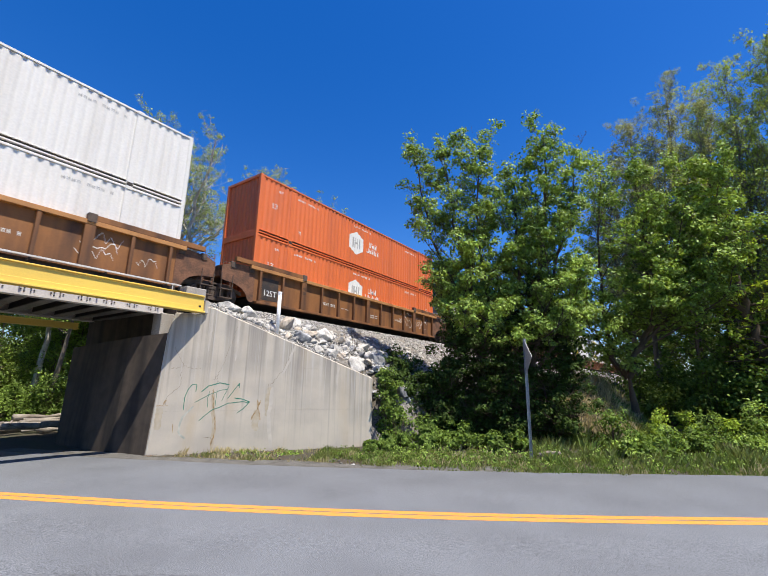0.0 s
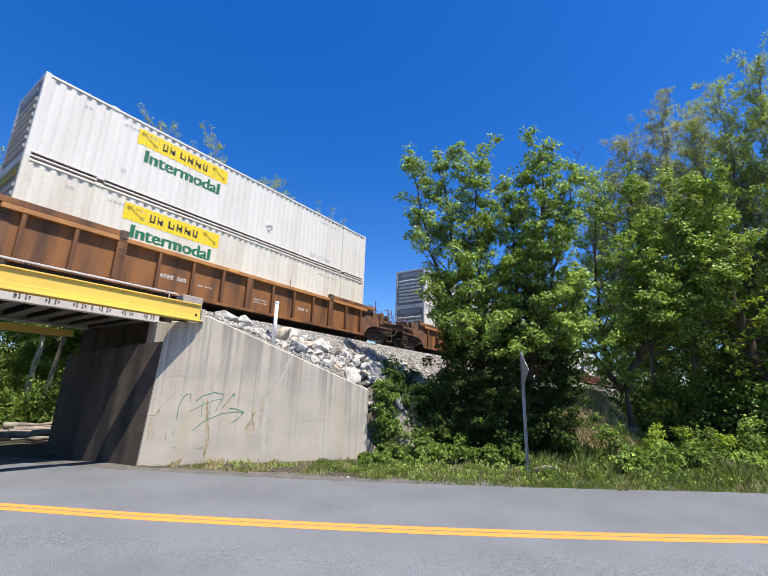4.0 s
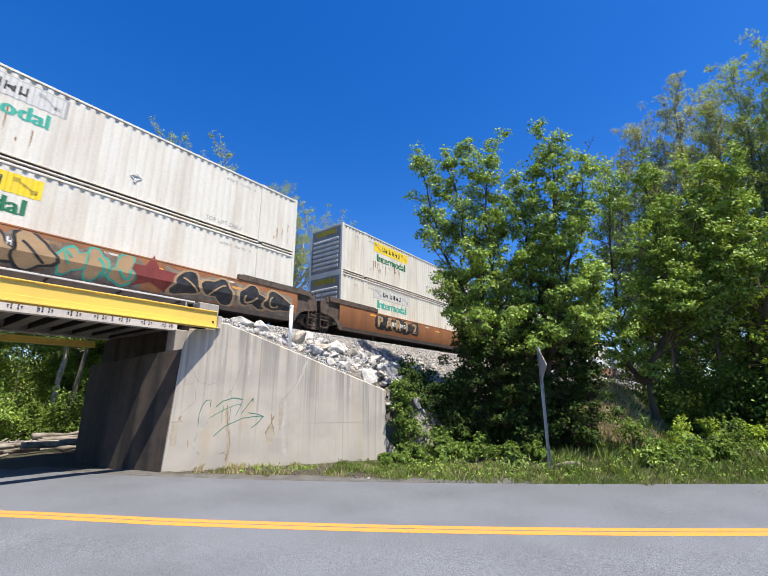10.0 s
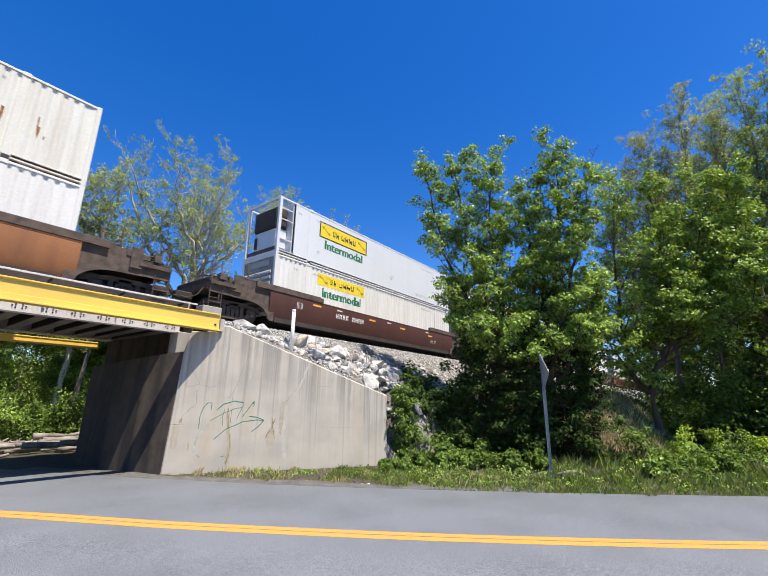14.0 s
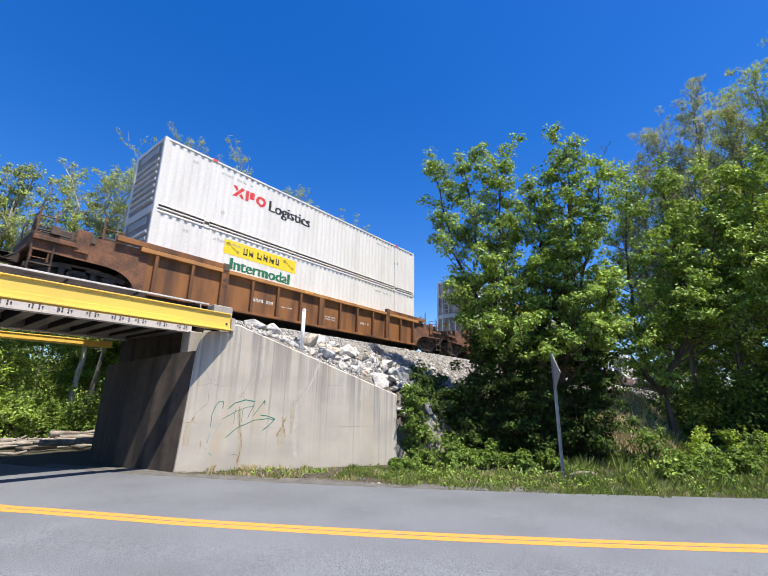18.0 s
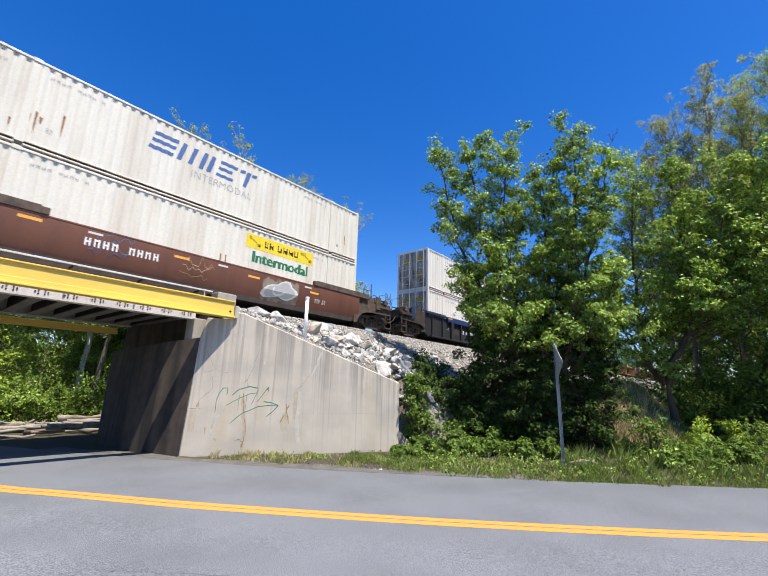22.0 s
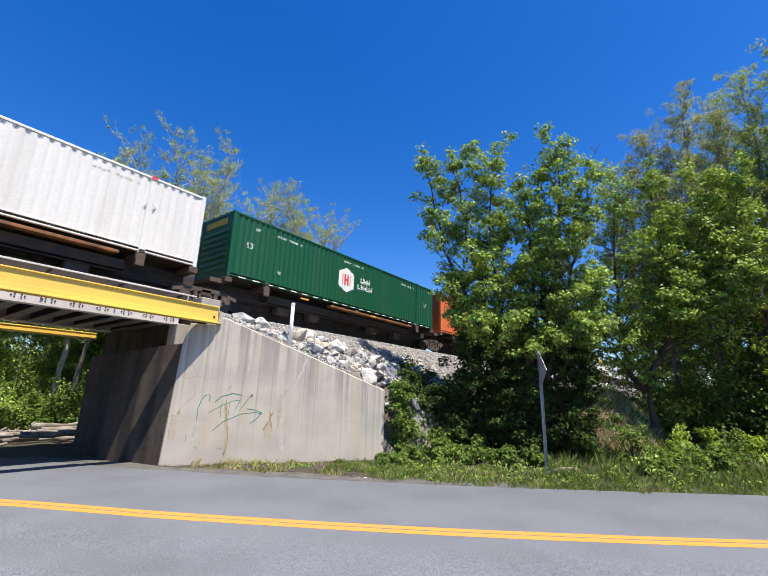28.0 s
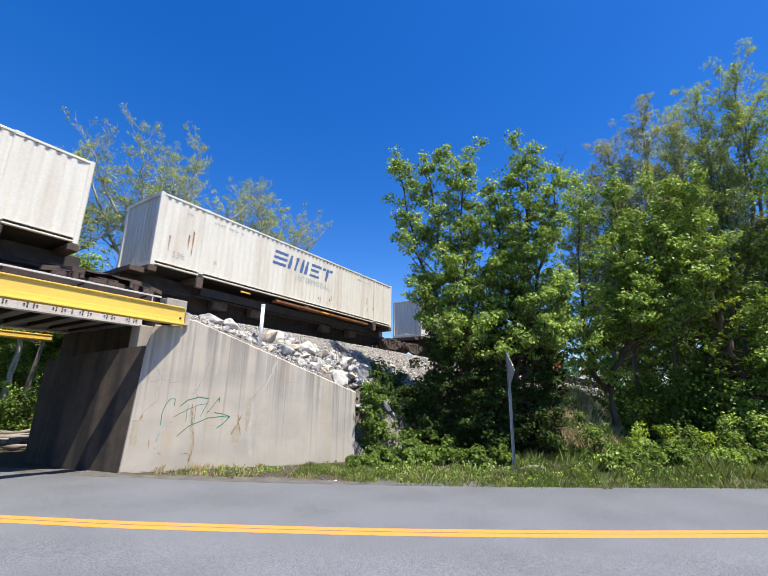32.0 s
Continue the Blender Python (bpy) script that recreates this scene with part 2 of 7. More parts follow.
for key, rgb in dict(ink_yellow=(0.85, 0.62, 0.02), ink_green=(0.012, 0.16, 0.07), ink_teal=(0.05, 0.4, 0.3), ink_black=(0.02, 0.02, 0.022), ink_red=(0.68, 0.045, 0.05), ink_pink=(0.8, 0.22, 0.22),
                     ink_white=(0.78, 0.78, 0.76), ink_grey=(0.4, 0.4, 0.39), ink_blue=(0.07, 0.14, 0.33), ink_orange=(0.85, 0.38, 0.05), ink_purple=(0.12, 0.1, 0.4), ink_faded=(0.62, 0.61, 0.57)).items():
    M[key] = mat(key.replace("ink_", "") + " lettering", rgb, 0.55, second=[c * 0.75 + 0.06 for c in rgb], scale=4, amount=0.5, grain=30, bump=0, grain_amount=0.1)

# ---- building helpers ----


def mesh_of(bm, name, smooth=False):
    me = bpy.data.meshes.new(name)
    bm.normal_update()
    bm.to_mesh(me)
    bm.free()
    if smooth:
        me.polygons.foreach_set("use_smooth", [True] * len(me.polygons))
    return me


def put(name, me, material, parent=None, label="", m=None):
    """Links a mesh as one part; the material sits on the object, so meshes can be shared."""
    ob = new(name, me)
    if not me.materials:
        me.materials.append(None)
    ob.material_slots[0].link = "OBJECT"
    ob.material_slots[0].material = material
    if parent:
        ob.parent = parent
    if m is not None:
        ob.matrix_basis = m
    if label:
        ob["label"] = label
    return ob


def part(name, bm, material, parent=None, label="", smooth=False):
    return put(name, mesh_of(bm, name, smooth), material, parent, label)


def box(bm, x0, x1, y0, y1, z0, z1, bevel=0.0):
    vs = [bm.verts.new((x, y, z)) for x in (x0, x1) for y in (y0, y1) for z in (z0, z1)]
    fs = [bm.faces.new([vs[i] for i in q]) for q in ((0, 1, 3, 2), (4, 6, 7, 5), (0, 4, 5, 1), (2, 3, 7, 6), (0, 2, 6, 4), (1, 5, 7, 3))]
    if bevel:
        bmesh.ops.bevel(bm, geom=list({e for f in fs for e in f.edges}), offset=bevel, segments=1, affect="EDGES")
    return vs


def boxed(*dims, bevel=0.0):
    bm = bmesh.new()
    box(bm, *dims, bevel=bevel)
    return bm


def prism(bm, outline, y0, y1):
    """An outline of (x, z) pulled from y0 to y1."""
    a = [bm.verts.new((x, y0, z)) for x, z in outline]
    b = [bm.verts.new((x, y1, z)) for x, z in outline]
    bm.faces.new(a)
    bm.faces.new(b[::-1])
    for i in range(len(a)):
        j = (i + 1) % len(a)
        bm.faces.new((a[j], a[i], b[i], b[j]))
    bmesh.ops.recalc_face_normals(bm, faces=bm.faces)


def tube(bm, points, radii, sides=8):
    rings = []
    for i, p in enumerate(points):
        p = Vector(p)
        d = (Vector(points[min(i + 1, len(points) - 1)]) - Vector(points[max(i - 1, 0)])).normalized()
        q = d.to_track_quat("Z", "Y")
        rings.append([bm.verts.new(p + q @ Vector((math.cos(a) * radii[i], math.sin(a) * radii[i], 0))) for a in (k * math.tau / sides for k in range(sides))])
    for a, b in zip(rings, rings[1:]):
        for k in range(sides):
            bm.faces.new((a[k], a[(k + 1) % sides], b[(k + 1) % sides], b[k]))
    bm.faces.new(rings[0][::-1])
    bm.faces.new(rings[-1])


def disc(bm, c, r, y0, y1, sides=20):
    a = [bm.verts.new((c[0] + r * math.cos(k * math.tau / sides), y0, c[1] + r * math.sin(k * math.tau / sides))) for k in range(sides)]
    b = [bm.verts.new((v.co.x, y1, v.co.z)) for v in a]
    bm.faces.new(a)
    bm.faces.new(b[::-1])
    for i in range(sides):
        j = (i + 1) % sides
        bm.faces.new((a[j], a[i], b[i], b[j]))


def quick_mesh(name, verts, faces):
    """A mesh from numpy arrays: verts n x 3, faces m x 3 or m x 4."""
    verts, faces = np.asarray(verts, np.float32), np.asarray(faces, np.int32)
    me = bpy.data.meshes.new(name)
    k = faces.shape[1]
    me.vertices.add(len(verts))
    me.vertices.foreach_set("co", verts.ravel())
    me.loops.add(faces.size)
    me.loops.foreach_set("vertex_index", faces.ravel())
    me.polygons.add(len(faces))
    me.polygons.foreach_set("loop_start", np.arange(0, faces.size, k, dtype=np.int32))
    me.update(calc_edges=True)
    return me


def thing(name, label, category, m=None, group="", kind=""):
    ob = new(name)
    ob.empty_display_size = 0.2
    if m is not None:
        ob.matrix_basis = m
    return tagged(ob, label, category, group, kind)


TEXTS = {}


def text_mesh(words, size, depth=0.006, bold=0.0):
    key = (words, size, bold)
    if key not in TEXTS:
        cu = bpy.data.curves.new("lettering", "FONT")
        cu.body, cu.size, cu.extrude, cu.offset = words, size, depth, bold
        cu.resolution_u = 2
        cu.align_x, cu.align_y = "CENTER", "CENTER"
        ob = new("lettering", cu)
        bpy.context.view_layer.update()
        me = bpy.data.meshes.new_from_object(ob)
        bpy.data.objects.remove(ob)
        me.transform(Matrix.Rotation(math.pi / 2, 4, "X"))
        TEXTS[key] = me
    return TEXTS[key]


# ---- the lie of the land ----
TRACK_Y, RAIL_Z = 16.15, 5.35
WALL_A, WALL_B = Vector((6.9, 14.27, 0)), Vector((13.26, 10.03, 0))
LINE = [(-16, 55), (-9.4, 38), (-3.4, 25), (-1.3, 20), (0.55, 15.8), (2.22, 12.2), (2.9, 11.0), (3.75, 9.45), (4.6, 7.95), (6.65, 4.7), (8.75, 1.7), (10.8, -1.0), (13.8, -4.9), (17.2, -9.5), (21.5, -15.5), (36, -36), (60, -70)]


def smooth_line(pts, n=6):
    out = []
    for i in range(1, len(pts) - 2):
        p0, p1, p2, p3 = (np.array(p, float) for p in pts[i - 1:i + 3])
        for k in range(n):
            t = k / n
            out.append(0.5 * ((2 * p1) + (p2 - p0) * t + (2 * p0 - 5 * p1 + 4 * p2 - p3) * t * t + (3 * p1 - p0 - 3 * p2 + p3) * t ** 3))
    return np.array(out)


ROAD = smooth_line(LINE)
ROAD_DIR = np.gradient(ROAD, axis=0)
ROAD_DIR /= np.linalg.norm(ROAD_DIR, axis=1)[:, None]
ROAD_N = np.stack([-ROAD_DIR[:, 1], ROAD_DIR[:, 0]], 1)  # towards the railway


def road_offset(x, y):
    """Signed distance from the road's centre line, positive towards the railway."""
    d = np.array([x, y]) - ROAD
    i = int(np.argmin((d ** 2).sum(1)))
    return float(d[i] @ ROAD_N[i])


def bank(x, y):
    """Height of the railway bank at a place."""
    if y > 19:
        return min(5.02, max(0, (30.5 - y) * 0.67))
    if 13.28 < x < 14.6:
        return min(5.02, max(0.0, (y - 10.0 + 1.4 * (x - 13.3)) * 1.25), max(0.0, (y - 6.5) * 0.67))
    if x > 12.9:
        return min(5.02, max(0.0, min((y - 6.5) * 0.67, (y - 8.3) * 1.35)))
    return min(5.02, max(0.0, (y - 6.5) * 0.67))


def lie(x, y):
    """Height of the plain ground beside the road."""
    d = abs(road_offset(x, y)) - 3.95
    if d < 0:
        return -0.05
    hill = 0.0
    if x > 18.8 and y > 1.8:
        hill = min(2.3, (x - 18.8) * 0.36) * min(1.0, (y - 1.8) / 2.2) * (1 if y < 12 else 0)
    rise = 0.012 * min(d, 4.0) + 0.1 * min(max(d - 4.0, 0.0), 5.0)
    return hill + rise * (0.7 + 0.4 * noise.noise((x * 0.3, y * 0.3, 0))) - 0.085 + 0.03 * noise.noise((x * 1.3, y * 1.3, 4))

# ---- ground, road and bank ----


def build_ground():
    xs = np.concatenate([np.linspace(-1500, -60, 10), np.arange(-56, -8, 4), np.arange(-8, 46, 0.6), np.arange(46, 100, 5), np.linspace(105, 2000, 12)])
    ys = np.concatenate([np.linspace(-1500, -60, 10), np.arange(-56, -12, 4), np.arange(-12, 40, 0.6), np.arange(40, 100, 5), np.linspace(105, 2000, 12)])
    vs = np.array([(x, y, lie(x, y) if (-60 < x < 100 and -60 < y < 100) else 0.3) for x in xs for y in ys])
    n = len(ys)
    i, j = np.meshgrid(np.arange(len(xs) - 1), np.arange(n - 1), indexing="ij")
    a = (i * n + j).ravel()
    g = put("ground", quick_mesh("ground", vs, np.stack([a, a + n, a + n + 1, a + 1], 1)), M["soil"])
    tagged(g, "brown soil with leaf litter and low weeds", "ground", kind="structure")


def build_road():
    vs, fs = [], []
    offs = (-4.4, -4.1, 0.0, 4.1, 4.35)
    hs = (-0.12, 0.015, 0.06, 0.015, -0.12)
    for i in range(len(ROAD)):
        for o, h in zip(offs, hs):
            w = 0.06 * noise.noise((ROAD[i][0], ROAD[i][1], o)) if abs(o) > 3 else 0
            p = ROAD[i] + ROAD_N[i] * (o + w)
            vs.append((p[0], p[1], h))
    for i in range(len(ROAD) - 1):
        for k in range(4):
            a = 5 * i + k
            fs.append((a, a + 1, a + 6, a + 5))
    r = tagged(put("road", quick_mesh("road", vs, np.array(fs)[:, ::-1]), M["asphalt"]), "grey worn asphalt two-lane road", "road", kind="structure")
    for a, b in ((0.018, 0.205), (-0.205, -0.018)):
        vs, fs = [], []
        for i in range(len(ROAD)):
            for o in (a, b):
                p = ROAD[i] + ROAD_N[i] * o
                vs.append((p[0], p[1], 0.0625 - 0.011 * abs(o)))
        for i in range(len(ROAD) - 1):
            fs.append((2 * i, 2 * i + 2, 2 * i + 3, 2 * i + 1))
        put("centre_line", quick_mesh("centre_line", vs, fs), M["line"], r, "yellow painted centre line")
    near = [i for i in range(len(ROAD)) if 1.0 < ROAD[i][0] < 13]
    a, b = near[0], near[-1]
    for k, (f0, f1, off) in enumerate(((0.52, 0.74, -2.75),)):
        road_crack(r, a + int((b - a) * f0), a + int((b - a) * f1), off, k)


def road_crack(r, i0, i1, off, seed, width=0.0026):
    """A thin wandering crack along the road."""
    rr = random.Random(seed)
    pts = []
    for i in range(i0, i1):
        for f in (0, 0.25, 0.5, 0.75):
            off += rr.uniform(-0.05, 0.05)
            p = ROAD[i] * (1 - f) + ROAD[i + 1] * f + ROAD_N[i] * off
            pts.append((p[0], p[1], 0.0625 - 0.0105 * abs(off), ROAD_N[i] * width * rr.uniform(0.4, 1.0)))
    vs = [v for x, y, z, w in pts for v in ((x - w[0], y - w[1], z), (x + w[0], y + w[1], z))]
    put("crack", quick_mesh("crack", vs, [(2 * k, 2 * k + 2, 2 * k + 3, 2 * k + 1) for k in range(len(pts) - 1)]), M["tar"], r, "thin dark crack in the asphalt")


M["tar"] = mat("dark crack filling", (0.05, 0.05, 0.052), 0.9)


def build_shoulder():
    """Broken asphalt and gravel between the road and the wall."""
    bm = bmesh.new()
    rows = []
    for i in range(len(ROAD)):
        if 0.2 < ROAD[i][0] < 9.4:
            f = 0.5 + 0.5 * noise.noise((ROAD[i][0] * 0.9, 2, 0))
            rows.append([bm.verts.new((*(ROAD[i] + ROAD_N[i] * o), z)) for o, z in ((3.85, -0.02), (4.3, -0.005), (4.5 + 0.9 * f, -0.02), (4.9 + 1.2 * f, -0.13))])
    for a, b in zip(rows, rows[1:]):
        for k in range(3):
            bm.faces.new((a[k], b[k], b[k + 1], a[k + 1]))
    bmesh.ops.recalc_face_normals(bm, faces=bm.faces)
    tagged(part("shoulder", bm, M["shoulder"]), "broken dark gravel shoulder beside the road", "shoulder", kind="structure")


M["shoulder"] = mat("gravelly shoulder", (0.12, 0.115, 0.105), 0.95, second=(0.06, 0.055, 0.048), scale=2.5, amount=0.8, grain=30, grain_amount=0.6, bump=0.8)


def wall_y(x):
    return WALL_A.y + (x - WALL_A.x) * (WALL_B.y - WALL_A.y) / (WALL_B.x - WALL_A.x)


M["rubble"] = mat("earth with crushed stone", (0.19, 0.175, 0.155), 0.95, second=(0.085, 0.07, 0.05), scale=0.9, amount=0.9, grain=18, grain_amount=0.6, bump=0.9)


def build_bank():
    xs = np.concatenate([np.arange(7.9, 13.2, 0.5), [13.27, 13.31], np.arange(13.6, 45, 0.45), np.arange(46, 120, 4), np.linspace(130, 900, 12)])
    vs, rows = [], 84
    for x in xs:
        lo = 6.2
        for j in range(rows):
            back = wall_y(x) + 0.42
            if x < 13.3:
                y = 6.2 + (back - 6.2) * j / 29 if j < 30 else back + 0.04 + (31 - back - 0.04) * (j - 30) / (rows - 31)
            else:
                y = lo + (31 - lo) * j / (rows - 1)
            z = bank(x, y)
            if x < 13.3 and j < 30:
                z = -0.3
            if 0.3 < z < 5.0:
                z += 0.12 * noise.noise((x * 0.8, y * 0.8, 1))
            xx = max(x, 7.2 + (y - 18.6) * 0.7) if y > 18.6 else x
            vs.append((xx, y, z if z > 0 else -0.3))
    i, j = np.meshgrid(np.arange(len(xs) - 1), np.arange(rows - 1), indexing="ij")
    a = (i * rows + j).ravel()
    b = put("embankment", quick_mesh("embankment", vs, np.stack([a, a + rows, a + rows + 1, a + 1], 1)), M["rubble"])
    tagged(b, "railway embankment of soil and stone", "embankment", kind="structure")
    # the bank on the other side of the underpass
    bm = bmesh.new()
    prism(bm, [(-300, -0.3), (-9.4, -0.3), (-9.4, 4.6), (-300, 5.0)], 13.9, 22.6)
    tagged(part("embankment_2", bm, M["soil"]), "railway embankment of soil beyond the underpass", "embankment", kind="structure")


def build_track():
    # ballast shoulders
    for name, x0, x1 in (("ballast", 7.75, 900), ("ballast_2", -300, -9.4)):
        bm = bmesh.new()
        prof = [(13.05, 4.35), (14.1, 5.08), (15.0, 5.2), (18.6, 5.2), (19.6, 5.08), (20.8, 4.9)]
        nx = 120 if name == "ballast" else 4
        grid = []
        for k in range(nx + 1):
            x = x0 + (x1 - x0) * (k / nx) ** 2 if name == "ballast" else x0 + (x1 - x0) * k / nx
            grid.append([bm.verts.new((x, (max(y, wall_y(x) + 0.3) if x < 13 and y < 15 else y) + 0.05 * noise.noise((x, y, 3)), z + 0.05 * noise.noise((x * 2, y * 2, 0)))) for y, z in prof])
        for a, b in zip(grid, grid[1:]):
            for k in range(len(prof) - 1):
                bm.faces.new((a[k], b[k], b[k + 1], a[k + 1]))
        tagged(part(name, bm, M["gravel"]), "grey crushed-stone track ballast", "ballast", kind="structure")
    # loose stones on the near shoulder
    rng = np.random.default_rng(5)
    n = 30000
    x = 7.8 + 25 * rng.random(n) ** 1.3
    s = rng.random(n)
    y = 11.2 + 3.9 * s
    z = np.where(y < 13.05, (y - 6.5) * 0.67 - 0.02, np.where(y < 14.1, 4.35 + (y - 13.05) * 0.695, 5.08 + (y - 14.1) * 0.13))
    ok = y > np.array([wall_y(a) for a in x]) + 0.4
    x, y, z = x[ok], y[ok], z[ok]
    n = len(x)
    base = np.array([(1, 0, 0), (-0.5, 0.9, 0), (-0.5, -0.9, 0), (0.1, 0.1, 0.9), (0, 0, -0.6)])
    fc = np.array([(0, 1, 3), (1, 2, 3), (2, 0, 3), (1, 0, 4), (2, 1, 4), (0, 2, 4)])
    r = 0.028 + 0.035 * rng.random(n)
    ang = rng.random((n, 3)) * 6.28
    ca, sa = np.cos(ang[:, 0]), np.sin(ang[:, 0])
    cb, sb = np.cos(ang[:, 1] * 0.3), np.sin(ang[:, 1] * 0.3)
    v = base[None] * (0.7 + 0.6 * rng.random((n, 5, 1)))
    vx = v[..., 0] * ca[:, None] - v[..., 1] * sa[:, None]
    vy = v[..., 0] * sa[:, None] + v[..., 1] * ca[:, None]
    vz = v[..., 2]
    vx, vz = vx * cb[:, None] - vz * sb[:, None], vx * sb[:, None] + vz * cb[:, None]
    co = np.stack([vx, vy, vz], 2) * r[:, None, None] + np.stack([x, y, z + 0.015], 1)[:, None]
    faces = (fc[None] + 5 * np.arange(n)[:, None, None]).reshape(-1, 3)
    tagged(put("ballast_stones", quick_mesh("ballast_stones", co.reshape(-1, 3), faces), M["stones"]), "loose grey ballast stones", "stones", kind="stuff")
    for k, yc in enumerate((TRACK_Y,)):
        tr = thing("track", "railway track with brown steel rails on timber ties", "track", kind="structure")
        for side in (-0.755, 0.755):
            bm = bmesh.new()
            for w, z0, z1 in ((0.07, 5.2, 5.22), (0.012, 5.22, 5.31), (0.036, 5.31, 5.35)):
                box(bm, -300, 900, yc + side - w, yc + side + w, z0, z1)
            part("rail", bm, M["rail"], tr)
        me = mesh_of(boxed(-0.11, 0.11, -1.3, 1.3, 5.06, 5.205), "tie")
        for i in range(60 if k == 0 else 0):
            put("tie", me, M["tie"], tr, m=pose(8.2 + 0.56 * i, yc, 0))


M["stones"] = mat("crushed ballast stones", (0.31, 0.3, 0.28), 0.9, second=(0.2, 0.185, 0.175), scale=2, amount=0.5, grain=30, island=0.55, bump=0.2)


def build_wall():
    d = (WALL_B - WALL_A).normalized()
    nrm = Vector((d.y, -d.x, 0))  # towards the road
    ln = (WALL_B - WALL_A).length
    m = Matrix.Translation(WALL_A) @ Matrix(((d.x, -nrm.x, 0, 0), (d.y, -nrm.y, 0, 0), (0, 0, 1, 0), (0, 0, 0, 1)))
    k = ln / (WALL_B.x - WALL_A.x)
    w = thing("wing_wall", "sloping grey concrete wing wall with cracks and rust stains", "wall", m, kind="structure")
    bm = bmesh.new()
    prism(bm, [(-0.01, -0.4), (ln, -0.4), (ln, 2.5), ((8.2 - 6.9) * k, 4.84), ((7.95 - 6.9) * k, 4.84), ((7.95 - 6.9) * k, 4.58), (0.36, 4.58), (0.2, 3.85)], 0, 0.6)
    bmesh.ops.bevel(bm, geom=list(bm.edges), offset=0.035, segments=1, affect="EDGES")
    part("wall_face", bm, M["wall_concrete"], w)
    return w, m, ln


WALL, WALL_M, WALL_LEN = build_wall()
build_ground()
build_road()
build_shoulder()
build_bank()
build_track()


def build_bridge():
    # abutment under the deck
    ab = thing("abutment", "stained concrete bridge abutment with shade in its colour", "abutment", kind="structure")
    bm = bmesh.new()
    foot = [(5.9, 18.8), (6.33, 15.5), (6.88, 14.3), (8.4, 14.3), (8.4, 18.8)]
    lo = [bm.verts.new((x, y, -0.4)) for x, y in foot]
    head = [(6.08, 19.3), (6.5, 15.4), (7.05, 14.18), (8.4, 14.3), (8.4, 19.3)]
    hi = [bm.verts.new((x, y, z)) for (x, y), z in zip(head, (3.43, 3.7, 3.85, 3.85, 3.45))]
    bm.faces.new(lo[::-1])
    bm.faces.new(hi)
    for i in range(5):
        bm.faces.new((lo[i], lo[(i + 1) % 5], hi[(i + 1) % 5], hi[i]))
    bmesh.ops.recalc_face_normals(bm, faces=bm.faces)
    part("stem", bm, M["stained_shaded_concrete"], ab)
    bm = bmesh.new()
    pts = [(6.66, 19.9), (7.4, 14.45), (8.3, 14.45), (8.3, 19.9)]
    lo = [bm.verts.new((x, y, 0)) for x, y in pts]
    hi = [bm.verts.new((x, y, 5.15)) for x, y in pts]
    bm.faces.new(hi)
    for i in range(4):
        bm.faces.new((lo[i], lo[(i + 1) % 4], hi[(i + 1) % 4], hi[i]))
    bmesh.ops.recalc_face_normals(bm, faces=bm.faces)
    part("back_wall", bm, M["stained_shaded_concrete"], ab)
    part("bearing_block", boxed(6.95, 7.45, 14.5, 15.1, 3.75, 4.56, bevel=0.02), M["seat_concrete"], ab)
    part("parapet_block", boxed(7.45, 8.2, 14.0, 14.5, 4.7, 5.56, bevel=0.02), M["seat_concrete"], ab)
    ab2 = thing("abutment_2", "concrete bridge abutment on the far side of the road", "abutment", kind="structure")
    part("stem", boxed(-9.6, -8.6, 13.9, 22.6, -0.4, 5.0), M["stained_shaded_concrete"], ab2)
    # deck between the two
    br = thing("railway_bridge", "grey steel railway bridge deck with bolted girders", "bridge", kind="structure")
    for y in (14.85, 19.72):
        bm = bmesh.new()
        box(bm, -9.0, 7.1, y - 0.02, y + 0.02, 4.6, 5.1)
        box(bm, -9.0, 7.1, y - 0.16, y + 0.16, 4.54, 4.6)
        part("girder", bm, M["grey_steel"], br)
    part("splice_plate", boxed(-9.0, 7.12, 14.8, 14.83, 4.56, 4.86), M["grey_steel"], br)
    me = mesh_of(boxed(-0.02, 0.02, 14.9, 19.7, 4.61, 5.1), "floor_beam")
    fl = mesh_of(boxed(-0.15, 0.15, 14.9, 19.7, 4.575, 4.609), "beam_flange")
    # webs and deck plate near black: the dark between the beams is in their colour
    for i in range(23):
        fb = put("floor_beam", me, M["black"], br, m=pose(6.77 - 0.69 * i, 0, 0))
        put("beam_flange", fl, M["dark_steel"], fb)
    part("deck_plate", boxed(-9.0, 7.7, 14.88, 19.68, 5.1, 5.2), M["black"], br)
    part("kerb", boxed(-9.0, 7.42, 14.33, 14.38, 5.565, 5.62, bevel=0.005), M["grey_steel"], br, "grey steel edge rail")
    # Plate added to stand in for the dark gap below the edge rail.
    part("kerb_plate", boxed(-9.0, 7.4, 14.75, 14.79, 5.1, 5.72), M["black"], br, "dark plate filling the gap below the edge rail")
    part("kerb_post", boxed(7.1, 7.13, 14.34, 14.37, 5.2, 5.565), M["grey_steel"], br)
    for i in range(9):
        part("kerb_bracket", boxed(6.9 - 1.9 * i, 6.94 - 1.9 * i, 14.38, 14.75, 5.5, 5.56), M["black"], br)
    bm = bmesh.new()
    for sx in (-1, 1):
        for dx, z in ((0.075, 4.77), (0.075, 4.665), (0.15, 4.725)):
            tube(bm, [(sx * dx, 14.8, z), (sx * dx, 14.774, z)], [0.021, 0.019], 6)
    me = mesh_of(bm, "bolt_group")
